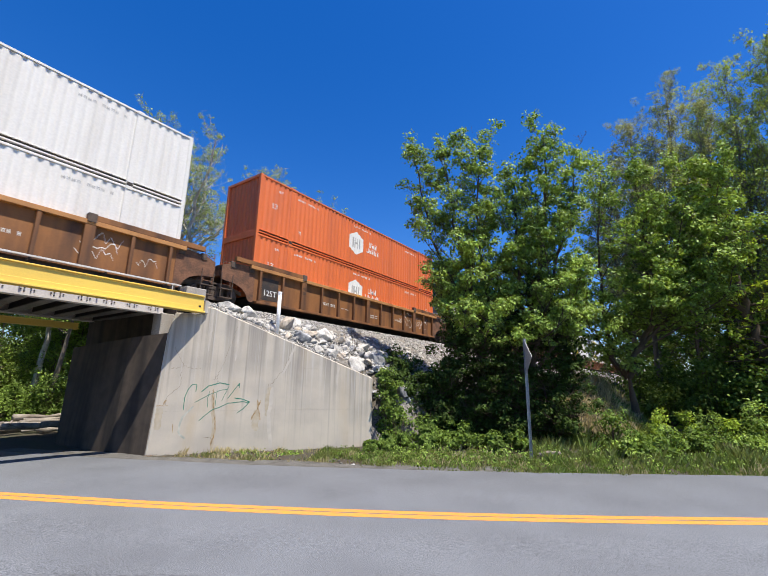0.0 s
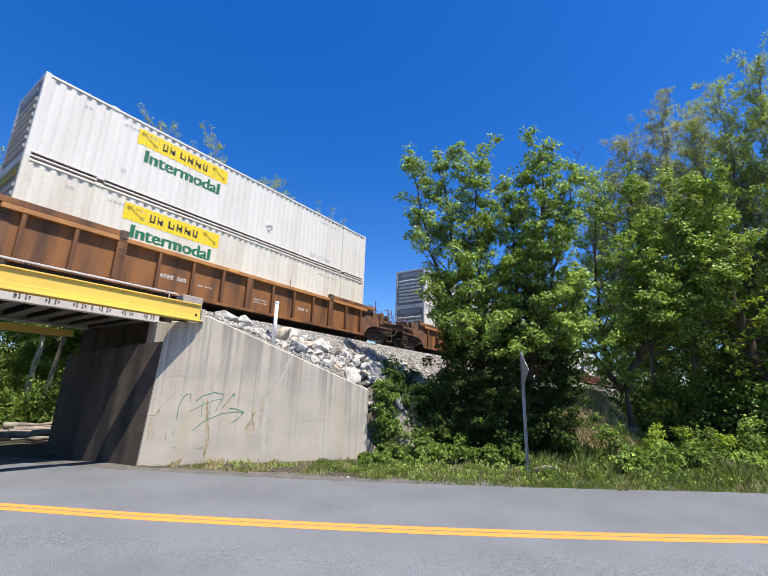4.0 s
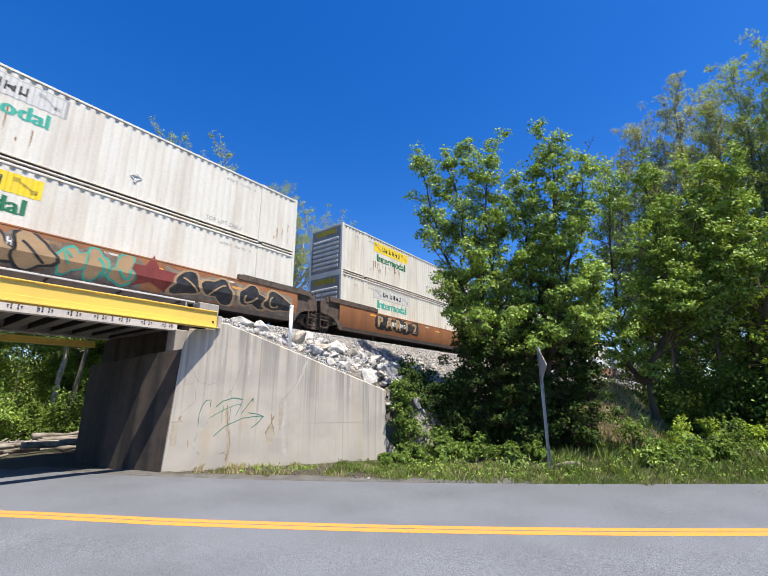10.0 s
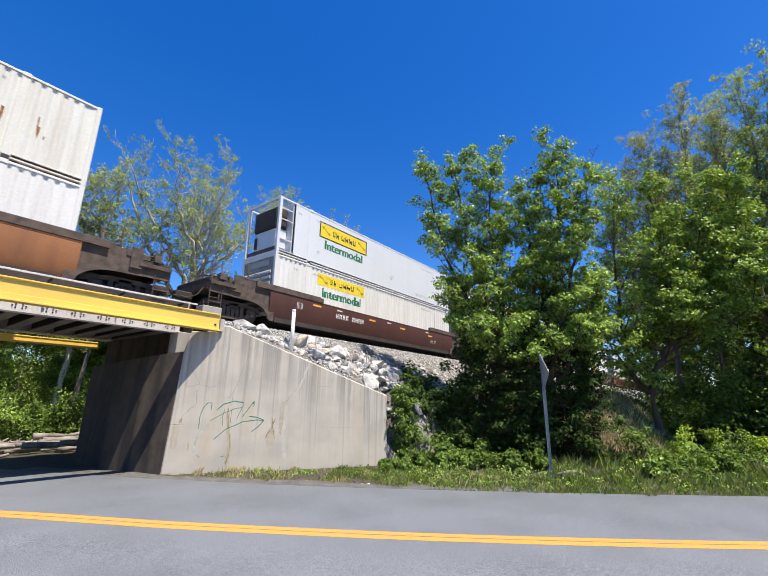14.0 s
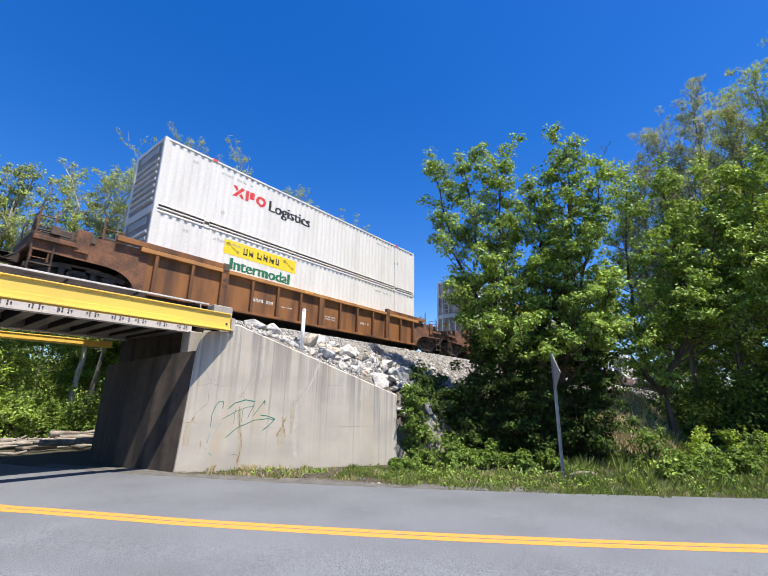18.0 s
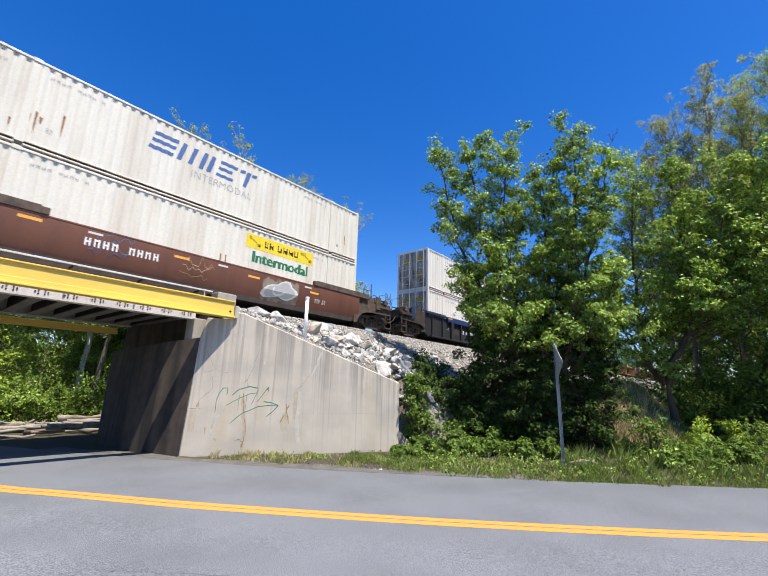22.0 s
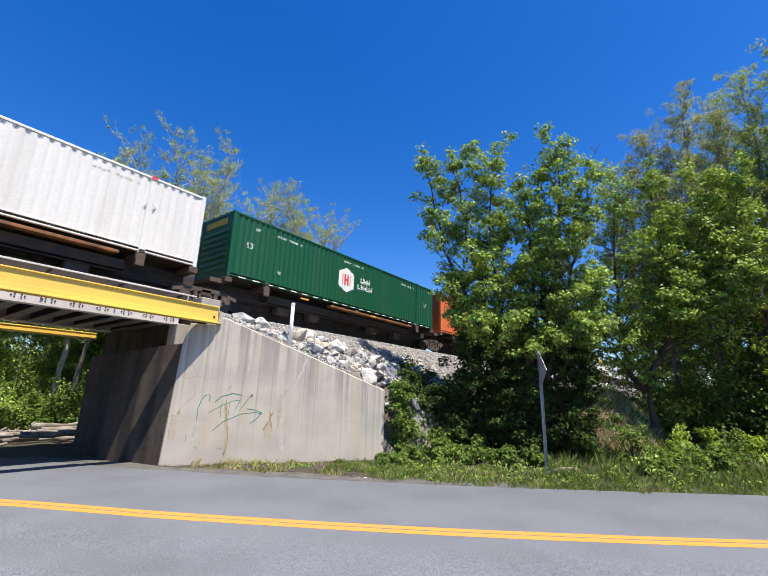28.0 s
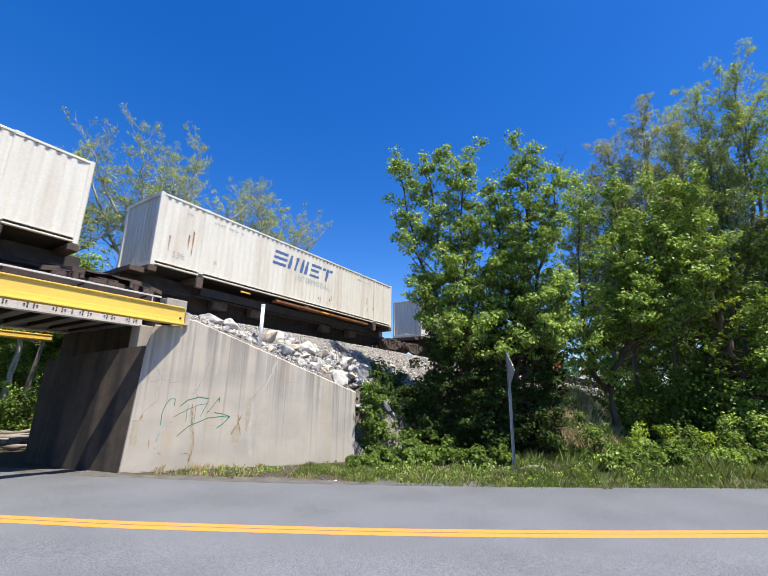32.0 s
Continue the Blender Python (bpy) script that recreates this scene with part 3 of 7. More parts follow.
    for i in range(23):
        put("bolt_group", me, M["bolt"], br, m=pose(6.77 - 0.69 * i, 0, 0))
    # sacrificial beams on both sides
    for y, z, xe in ((13.42, 4.6, 7.87), (20.0, 4.22, 6.35)):
        cb = thing("crash_beam", "yellow painted steel crash beam over the road", "beam", kind="structure")
        h = 0.57 if y < 15 else 0.22
        part("web", boxed(-9.5, xe, y + 0.1, y + 0.13, z + 0.05, z + h), M["yellow"], cb)
        part("bottom_flange", boxed(-9.5, xe, y - 0.03, y + 0.3, z, z + 0.05, bevel=0.006), M["yellow"], cb)
        part("top_flange", boxed(-9.5, xe, y + 0.05, y + 0.3, z + h, z + h + 0.04, bevel=0.006), M["yellow"], cb)
        part("cover_plate", boxed(-9.5, xe, y + 0.075, y + 0.1, z + 0.05, z + 0.2, bevel=0.004), M["yellow"], cb)
        if y > 15:
            continue
        bm = bmesh.new()
        disc(bm, (7.72, 4.82), 0.035, y + 0.06, y + 0.1, 10)
        part("end_bolt", bm, M["bolt"], cb)
        part("end_block", boxed(7.88, 8.02, y + 0.02, y + 0.3, 4.6, 5.05, bevel=0.01), M["concrete"], cb, "small concrete end block")


build_bridge()

# ---- the train ----
CL, CW, CH = 16.154, 2.591, 2.896
NEAR_Y, WELL_Z, SPINE_Z = 14.85, 5.9, 6.82


def side_mesh():
    """One corrugated side sheet between the rails."""
    xs, ys = [], []
    x, pitch = 0.14, 0.285
    while x < CL - 0.14 - pitch + 0.01:
        for f, d in ((0.0, 0.0), (0.42, 0.0), (0.56, 0.034), (0.86, 0.034)):
            xs.append(x + f * pitch)
            ys.append(0.018 + d)
        x += pitch
    xs.append(CL - 0.14)
    ys.append(0.018)
    vs = [(a, b, z) for a, b in zip(xs, ys) for z in (0.19, 2.80)]
    fs = [(2 * i, 2 * i + 2, 2 * i + 3, 2 * i + 1) for i in range(len(xs) - 1)]
    return quick_mesh("side_sheet", vs, fs)


def flat_side_mesh():
    return mesh_of(boxed(0.14, CL - 0.14, 0.012, 0.05, 0.19, 2.8), "side_sheet")


def louvre_mesh():
    bm = bmesh.new()
    box(bm, 0.03, 0.06, 0.14, CW - 0.14, 0.16, 2.8)
    return mesh_of(bm, "front_panel")


def slat_mesh():
    bm = bmesh.new()
    prism(bm, [(0.028, 0), (-0.02, 0.03), (-0.02, 0.11), (0.028, 0.18)], 0.3, CW - 0.3)
    return mesh_of(bm, "slat")


def corr_end_mesh(x, out):
    bm = bmesh.new()
    n = 9
    prev = None
    for i in range(n):
        for f, d in ((0, 0), (0.35, 0), (0.5, 0.05), (0.85, 0.05)):
            y = 0.14 + (CW - 0.28) * (i + f) / n
            a, b = bm.verts.new((x - out * d, y, 0.16)), bm.verts.new((x - out * d, y, 2.8))
            if prev:
                bm.faces.new((prev[0], a, b, prev[1]))
            prev = (a, b)
    a, b = bm.verts.new((x, CW - 0.14, 0.16)), bm.verts.new((x, CW - 0.14, 2.8))
    bm.faces.new((prev[0], a, b, prev[1]))
    return mesh_of(bm, "end_sheet")


def rods_mesh():
    bm = bmesh.new()
    tube(bm, [(-0.02, 0, 0.12), (-0.02, 0, 2.82)], [0.022, 0.022], 6)
    for z in (0.35, 1.0, 1.75, 2.5):
        box(bm, -0.035, 0.02, -0.05, 0.05, z - 0.03, z + 0.03)
    box(bm, -0.05, -0.02, -0.02, 0.28, 1.05, 1.09)
    return mesh_of(bm, "lock_rod")


def groove_mesh():
    """The lower side rail: a lip below, a deep groove and a flange above."""
    bm = bmesh.new()
    box(bm, 0.0, CL, 0.09, 0.12, 0.05, 0.2)
    box(bm, 0.0, CL, 0.0, 0.09, 0.05, 0.1, bevel=0.006)
    box(bm, 0.0, CL, 0.0, 0.09, 0.18, 0.21, bevel=0.004)
    return mesh_of(bm, "bottom_rail")


CM = dict(
    side=side_mesh(), flat=flat_side_mesh(), louvre=louvre_mesh(), slat=slat_mesh(), corr=corr_end_mesh(0.06, -1), back=corr_end_mesh(CL - 0.06, 1), rod=rods_mesh(),
    roof=mesh_of(boxed(0.05, CL - 0.05, 0.05, CW - 0.05, CH - 0.05, CH - 0.015), "roof"),
    floor=mesh_of(boxed(0.05, CL - 0.05, 0.06, CW - 0.06, 0.06, 0.18), "floor"),
    top=mesh_of(boxed(0.0, CL, 0.0, 0.075, 2.79, CH - 0.025, bevel=0.008), "top_rail"),
    bottom=groove_mesh(),
    post=mesh_of(boxed(0.0, 0.15, 0.0, 0.15, 0.0, CH + 0.004, bevel=0.012), "corner_post"),
    lift=mesh_of(boxed(-0.11, 0.11, -0.004, 0.09, 0.0, CH + 0.005, bevel=0.008), "lift_post"),
    cast=mesh_of(boxed(-0.1, 0.1, -0.02, 0.1, 0.0, 0.13, bevel=0.01), "casting"),
    header=mesh_of(boxed(0.0, 0.1, 0.14, CW - 0.14, 2.76, CH, bevel=0.008), "end_header"),
    sill=mesh_of(boxed(0.0, 0.1, 0.14, CW - 0.14, 0.0, 0.17, bevel=0.008), "end_sill"),
    rib=mesh_of(boxed(-0.006, 0.016, 0.4, 0.9, 0.0, 0.05, bevel=0.004), "door_rib"),
    mark=mesh_of(boxed(0.008, 0.0145, 0.42, 0.88, 0.0, 0.24), "door_mark"),
    door=mesh_of(boxed(0.015, 0.06, 0.15, CW / 2 - 0.01, 0.17, 2.77, bevel=0.006), "door"),
)
PITCH = 0.285
PAINTED = {}
FOLD = -0.1411


def profile(x):
    """Depth of the corrugated sheet at x."""
    f = ((x - 0.14) / PITCH) % 1
    return 0.018 + 0.034 * (0 if f < 0.42 else (f - 0.42) / 0.14 if f < 0.56 else 1 if f < 0.86 else (1 - f) / 0.14)


def painted(parent, name, polys, material, layer=0, label="", flat=None, words=None, key=None):
    """Paint that follows the corrugated sheet: outlines of (x, z), or words as (text, size, x, z, bold). flat: on a plain face at that depth."""
    key = (name, repr(polys), repr(words), layer, flat)
    fold = flat == FOLD
    if key not in PAINTED:
        bm = bmesh.new()
        for o in polys or ():
            bm.faces.new([bm.verts.new((x, 0, z)) for x, z in o])
        if polys and any(len(o) > 6 for o in polys):
            bmesh.ops.triangulate(bm, faces=bm.faces[:])
        if words:
            text, size, u, z, bold = words
            me = text_mesh(text, size, 0.0, 0.0)
            for k in ((-1, 0, 1) if bold else (0,)):
                old = set(bm.verts)
                bm.from_mesh(me)
                bmesh.ops.translate(bm, vec=(u + k * bold, -0.0009 * (k + 1), z), verts=[v for v in bm.verts if v not in old])
        if flat is None:
            lo, hi = min(v.co.x for v in bm.verts), max(v.co.x for v in bm.verts)
            k = math.floor((lo - 0.14) / PITCH)
            x = 0.14 + k * PITCH
            while x < hi:
                for f in (0, 0.42, 0.56, 0.86):
                    c = x + f * PITCH
                    if lo < c < hi:
                        bmesh.ops.bisect_plane(bm, geom=bm.verts[:] + bm.edges[:] + bm.faces[:], plane_co=(c, 0, 0), plane_no=(1, 0, 0))
                x += PITCH
        if fold:
            bmesh.ops.bisect_plane(bm, geom=bm.verts[:] + bm.edges[:] + bm.faces[:], plane_co=(0, 0, 0.35), plane_no=(0, 0, 1))
        for v in bm.verts:
            v.co.y += (profile(v.co.x) if flat is None else flat) - 0.003 - 0.002 * layer
            if fold and v.co.z < 0.35:
                v.co.y += (0.35 - v.co.z) * 0.311
        bmesh.ops.recalc_face_normals(bm, faces=bm.faces)
        PAINTED[key] = mesh_of(bm, name)
    ob = put(name, PAINTED[key], material, parent, label)
    if name in ("marking", "scroll_mark", "lettering"):
        ob["kind"] = "stuff"
    return ob


def rect(x0, x1, z0, z1, k=0.0):
    return [(x0 + k * z0, z0), (x1 + k * z0, z0), (x1 + k * z1, z1), (x0 + k * z1, z1)]


def plate(parent, name, u, z, w, h, material, label="", y=None):
    """A flat plate or painted field on a wagon's plain side."""
    return painted(parent, name, [rect(u - w / 2, u + w / 2, z - h / 2, z + h / 2)], material, 0, label, flat=y)


def letters(parent, words, u, z, size, material, y=None, bold=0.0, layer=1):
    return painted(parent, "lettering", None, material, layer, flat=y, words=(words, size, u, z, bold))


def bars(parent, u, z, w, h, material, n=6, y=None):
    """Writing that is only a row of small marks."""
    k = w / n
    rows = []
    for i in range(n):
        if (i * 7 + int(w * 10)) % 5 != 3:
            a = u - w / 2 + i * k
            rows += [rect(a, a + 0.2 * k, z - h / 2, z + h / 2), rect(a + 0.45 * k, a + 0.66 * k, z - h / 2, z + h / 2), rect(a + 0.2 * k, a + 0.45 * k, z - h * 0.1 + h * 0.3 * (i % 2), z + h * 0.12 + h * 0.3 * (i % 2))]
    painted(parent, "marking", rows, material, 1, flat=y)


def glyphs(x, z0, z1, widths, gap):
    """Blocky marks in a row, one outline for each letter of a name that is not spelt out."""
    out = []
    for i, w in enumerate(widths):
        h = z1 - z0
        t = min(0.17 * h, 0.3 * abs(w))
        if w > 0:
            r = z1 - (0.25 * h if i % 2 else 0)
            lo, hi = (0.08, 0.27) if i % 3 == 0 else (0.4, 0.6)
            out.append([(x, z0), (x + t, z0), (x + t, z0 + lo * h), (x + w - t, z0 + lo * h), (x + w - t, z0), (x + w, z0), (x + w, r), (x + w - t, r), (x + w - t, z0 + hi * h), (x + t, z0 + hi * h), (x + t, z1), (x, z1)])
        x += abs(w) + gap
    return out


def painted_each(parent, name, polys, material, layer, flat=None):
    for o in polys:
        painted(parent, name, [o], material, layer, flat=flat)


def yellow_board(c, u, kind, flat):
    """The board with a row of dark marks, and the green word below it."""
    top, edge, ink, word = dict(yb=("ink_yellow", None, "ink_black", "ink_green"), bb=("ink_yellow", "ink_black", "ink_black", "ink_green"), fade=("ink_faded", "ink_grey", "ink_black", "ink_teal"))[kind]
    if edge:
        h, zc = (0.44, 2.09) if kind == "bb" else (0.33, 2.3)
        painted(c, "board_edge", [rect(u - 1.9, u + 1.9, zc - h, zc + h)], M[edge], 0, flat=flat)
    big = kind == "bb"
    b = painted(c, "board", [rect(u - 1.82, u + 1.82, 1.72 if big else 2.0, 2.46 if big else 2.6)], M[top], 1, "yellow sign board" if kind != "fade" else "faded sign board", flat=flat)
    painted_each(b, "dark_mark", glyphs(u - 0.92, 1.93 if big else 2.15, 2.25 if big else 2.45, (0.17, 0.2, -0.05, 0.23, 0.23, 0.25, 0.2), 0.08), M[ink], 2, flat=flat)
    for s in (-1, 1):
        x = u + s * 1.42
        dz = -0.2 if big else 0
        painted(b, "scroll_mark", [[(px, pz + dz) for px, pz in o] for o in ([(x - 0.28, 2.46), (x - 0.22, 2.5), (x + 0.28, 2.16), (x + 0.22, 2.12)], rect(x - 0.3, x - 0.14, 2.36, 2.5), rect(x + 0.14, x + 0.3, 2.12, 2.26))], M["ink_ochre" if kind != "fade" else "ink_grey"], 2, flat=flat)
    letters(c, "Intermodal", u + 0.02, 1.3 if big else 1.62, 0.69, M[word], bold=0.032, y=flat)


def red_black(c, u, flat):
    """Three red block shapes followed by a dark word."""
    z0, z1 = 1.68, 2.16
    x = u - 2.2
    o = [[(x, z0), (x + 0.17, z0), (x + 0.57, z1), (x + 0.4, z1)], [(x, z1), (x + 0.17, z1), (x + 0.25, z1 - 0.13), (x + 0.16, z1 - 0.22)], [(x + 0.4, z0), (x + 0.57, z0), (x + 0.41, z0 + 0.22), (x + 0.32, z0 + 0.13)]]
    x += 0.62
    o += [rect(x, x + 0.14, z0, z1), rect(x + 0.2, x + 0.42, z0 + 0.16, z1)]
    x += 0.52
    ring = [(x + 0.25 + 0.25 * math.cos(a), (z0 + z1) / 2 + 0.24 * math.sin(a)) for a in [k * math.tau / 16 for k in range(16)]]
    hole = [(x + 0.25 + 0.12 * math.cos(a), (z0 + z1) / 2 + 0.12 * math.sin(a)) for a in [k * math.tau / 16 for k in range(16)]]
    o += [[ring[k], ring[(k + 1) % 16], hole[(k + 1) % 16], hole[k]] for k in range(16)]
    painted(c, "red_emblem", o, M["ink_red"], 1, flat=flat)
    letters(c, "Logistics", u + 0.82, 1.88, 0.72, M["ink_black"], bold=0.032, y=flat)


def hexagon(c, u, dark):
    pts = [(u + 0.66 * x, 1.5 + 0.7 * z) for x, z in ((-0.95, -0.55), (0, -1), (0.95, -0.55), (0.95, 0.55), (0, 1), (-0.95, 0.55))]
    h = painted(c, "emblem", [pts], M["ink_white"], 1, "white hexagonal emblem")
    painted_each(h, "emblem_bar", [rect(u + x, u + x + 0.09, 1.2, 1.8) for x in (-0.34, -0.16, 0.07, 0.25)] + [rect(u - 0.07, u + 0.07, 1.44, 1.55)], M["ink_grey" if dark else "ink_red"], 2)
    painted_each(c, "white_mark", glyphs(u + 1.2, 1.58, 1.9, (0.22, 0.2, 0.2), 0.07) + glyphs(u + 0.95, 1.2, 1.5, (0.24, 0.14, 0.2, 0.2, 0.2), 0.07), M["ink_white"], 1)


def blue_slant(c, u):
    """Slanted blue block shapes with a small word below."""
    o = []

    def bar(x, z, w, h):
        k = 0.25
        o.append([(x + k * z, 1.62 + z), (x + w + k * z, 1.62 + z), (x + w + k * (z + h), 1.62 + z + h), (x + k * (z + h), 1.62 + z + h)])
    x = u - 2.35
    bar(x, 0, 0.85, 0.15), bar(x, 0.3, 0.85, 0.14), bar(x, 0.58, 0.85, 0.15)
    x += 1.0
    for k in (0, 0.42, 0.84):
        bar(x + k, 0, 0.17, 0.73)
    x += 1.15
    bar(x, 0, 0.18, 0.73)
    x += 0.4
    bar(x, 0, 0.75, 0.13), bar(x, 0.3, 0.6, 0.14), bar(x, 0.58, 0.75, 0.15)
    x += 0.9
    bar(x + 0.3, 0, 0.18, 0.73), bar(x, 0.58, 0.22, 0.15), bar(x + 0.55, 0.58, 0.22, 0.15)
    painted(c, "blue_emblem", o, M["ink_blue"], 1)
    letters(c, "INTERMODAL", u + 0.55, 1.28, 0.42, M["ink_grey"])


def block_sign(c, u):
    """White block shapes with a dark drop shadow and a purple word."""
    z0, z1 = 1.8, 2.4
    o = [[(u - 1.75, z0 + 0.2), (u - 1.65, z1 + 0.18), (u + 1.2, z1 + 0.02), (u + 1.3, z0 + 0.05), (u + 1.2, z0)]]
    painted(c, "block_shadow", o, M["ink_black"], 0, flat=0.012)
    x = u - 1.6
    for k in range(5):
        w = (0.42, 0.42, 0.16, 0.55, 0.42)[k]
        g = [rect(x, x + 0.13, z0, z1 - 0.05)]
        if w > 0.2:
            g += [rect(x + 0.13, x + w, z1 - 0.18, z1 - 0.05), rect(x + 0.13, x + w, z0 + 0.22, z0 + 0.34), rect(x + w - 0.12, x + w, z0 + (0.34 if k < 3 else 0), z1 - 0.18)]
        painted(c, "block_mark", g, M["ink_white"], 1, flat=0.012)
        x += w + 0.1
    painted_each(c, "block_tail", glyphs(u + 1.2, 1.72, 2.1, (0.1, 0.25, 0.22), 0.07), M["ink_black"], 1, flat=0.012)
    letters(c, "INTERMODAL", u - 0.2, 1.42, 0.62, M["ink_purple"], bold=0.01, y=0.012)


COLOURS = dict(w=("white", "white corrugated steel freight container, clean", "ink_grey"), c=("cream", "weathered cream corrugated steel freight container", "ink_grey"), o=("orange", "orange corrugated steel freight container", "ink_white"),
               g=("green", "dark green corrugated steel freight container", "ink_white"), r=("reefer", "white smooth-sided refrigerated container", "ink_grey"))


def container(style, end, sign, u, seed):
    """One 53-foot container. end: d doors, l louvred front, c corrugated front, f cooling unit."""
    key, label, ink = COLOURS[style]
    paint_m = M[key]
    words = dict(yb=" with a yellow board", bb=" with a black-edged yellow board", fade=" with a faded board", rb=" with red and black lettering", hex=" with a white hexagon", sw=" with blue lettering", bl=" with block lettering").get(sign, "")
    c = thing("container", label + words, "container", group="containers on the train")
    sheet = CM["flat"] if style == "r" or sign == "bl" else CM["side"]
    half = Matrix.Rotation(math.pi, 4, "Z")
    half.translation = (CL, CW, 0)
    bay = 0.85 if end == "f" else 0.0
    short = Matrix.Diagonal(((CL - bay) / CL, 1, 1, 1))
    for m in (Matrix.Identity(4), half):
        put("side_wall", sheet, paint_m, c, m=(m if m is half else Matrix.Translation((bay, 0, 0))) @ short)
        put("top_rail", CM["top"], paint_m, c, m=m)
        put("bottom_rail", CM["bottom"], paint_m, c, m=m)
        for x in (1.98, CL - 1.98):
            put("lift_post", CM["lift"], paint_m, c, m=m @ pose(x, 0, 0))
        put("corner_post", CM["post"], paint_m, c, m=m)
        put("corner_post", CM["post"], paint_m, c, m=m @ pose(CL, 0, 0) @ Matrix.Rotation(math.pi / 2, 4, "Z"))
        put("end_header", CM["header"], paint_m, c, m=m)
        put("end_sill", CM["sill"], paint_m, c, m=m)
    put("roof", CM["roof"], paint_m, c, m=Matrix.Translation((bay, 0, 0)) @ short)
    put("floor", CM["floor"], M["black"], c)
    put("rear_wall", CM["back"], paint_m, c)
    for x in (1.98, CL - 1.98):
        for z in (0.0, CH - 0.135):
            put("lift_casting", CM["cast"], M["black"] if z == 0 else paint_m, c, m=pose(x, -0.006, z))
    if end == "d":
        for k in (0, 1):
            d = put("door", CM["door"], M["door_dull"] if style in "wcr" else paint_m, c, m=pose(0, k * (CW / 2 - 0.14), 0))
            for y in (0.35, 0.95):
                put("lock_rod", CM["rod"], M["lock"], d, m=pose(0, y, 0))
            for i in range(4):
                put("door_rib", CM["rib"], M["slat_dull"] if style in "wcr" else paint_m, d, m=pose(0, 0, 0.5 + 0.52 * i))
            if style in "wc":
                for z in (2.1,) if k else (2.1, 0.95):
                    put("door_mark", CM["mark"], M["ink_ochre"], d, m=pose(0, 0, z), label="worn yellow mark")
    elif end == "f":
        part("front_panel", boxed(bay, bay + 0.04, 0.05, CW - 0.05, 0.15, CH - 0.12), paint_m, c)
        unit = part("cooling_unit", boxed(0.22, bay, 0.42, CW - 0.42, 0.42, 1.45, bevel=0.06), paint_m, c, "white cooling unit with a black upper hood")
        part("hood", boxed(0.16, bay - 0.02, 0.38, CW - 0.38, 1.455, 2.55, bevel=0.09), M["black"], unit)
        part("vent", boxed(0.19, 0.24, CW - 0.72, CW - 0.5, 0.6, 1.2, bevel=0.01), M["black"], unit)
        part("grille", boxed(0.04, 0.1, 0.2, CW - 0.2, 0.14, 0.4, bevel=0.01), M["truck"], c, "dark grille below the cooling unit")
        for z in (0.75, 1.75, 2.3):
            part("bracket", boxed(0.06, bay - 0.002, 0.03, 0.09, z, z + 0.06, bevel=0.006), M["slat_dull"], c)
    else:
        fp = put("front_panel", CM["louvre"] if end == "l" else CM["corr"], M["end_dull"] if end == "l" and style in "wcr" else paint_m, c)
        if end == "l":
            for i in range(7):
                put("slat", CM["slat"], M["slat_dull"] if style in "wcr" else paint_m, fp, m=pose(0, 0, 0.35 + 0.27 * i))
            plate_end(c, style)
    if sign in ("yb", "bb", "fade"):
        flat = 0.012 if style == "r" else None
        yellow_board(c, u, sign, flat)
        letters(c, "TOP LIFT ONLY", 3.6 if u > 8 else 12.4, 0.42, 0.24, M["ink_grey"], y=flat)
        hazard(c, 8.9 if u < 8 else 7.3, 0.95)
    elif sign == "rb":
        red_black(c, u, None)
        for x in (1.98, CL - 1.98):
            plate(c, "red_tab", x, 2.83, 0.2, 0.11, M["ink_red"], y=-0.026)
        hazard(c, 14.2 if u < 8 else 3.6, 1.75)
    elif sign == "lo":
        letters(c, "Logistics", u, 1.9, 0.68, M["ink_black"], bold=0.032)
        hazard(c, 3.6, 1.75)
    elif sign == "hex":
        hexagon(c, u, style == "o")
        letters(c, "53'", 0.95, 1.55, 0.36, M["ink_white"])
        letters(c, "53'", CL - 0.95, 1.55, 0.36, M["ink_white"])
        bars(c, u + 0.5, 2.5, 1.8, 0.1, M["ink_white"], 12)
        if style == "g":
            for k in range(22):
                plate(c, "reflector", 0.7 + 0.7 * k, 0.076, 0.36, 0.045, M["ink_white"], y=0.0)
    elif sign == "sw":
        blue_slant(c, u)
        letters(c, "53ft", 1.0, 0.6, 0.34, M["ink_grey"])
    elif sign == "bl":
        block_sign(c, u)
        letters(c, "53FT", CL - 0.95, 1.3, 0.34, M["ink_black"], y=0.012)
    elif sign == "em":
        plate(c, "board", u, 1.6, 1.0 if u < 9 else 0.55, 1.0, M["ink_yellow"], "yellow square board")
        k = 0.5 if u < 9 else 0.32
        painted(c, "board_mark", [rect(u - k * 0.6, u - k * 0.25, 1.2, 2.0), rect(u - k * 0.25, u + k * 0.6, 1.82, 2.0), rect(u - k * 0.25, u + k * 0.4, 1.52, 1.68), rect(u - k * 0.25, u + k * 0.6, 1.2, 1.36)], M["ink_black"], 2)
        letters(c, "53'", 0.95, 1.55, 0.36, M["ink_white"])
    rr = random.Random(seed)
    fl = 0.012 if sheet is CM["flat"] else None
    bars(c, 3.1, 2.45, 1.5, 0.1, M[ink], 11, y=fl)
    bars(c, CL - 3.1, 2.45, 1.5, 0.1, M[ink], 11, y=fl)
    bars(c, 1.2, 2.4, 0.36, 0.12, M[ink], 3, y=fl)
    bars(c, 2.6, 0.75, 0.2, 0.18, M[ink], 2, y=fl)
    if style == "c":
        rust_streaks(c, rr)
    return c


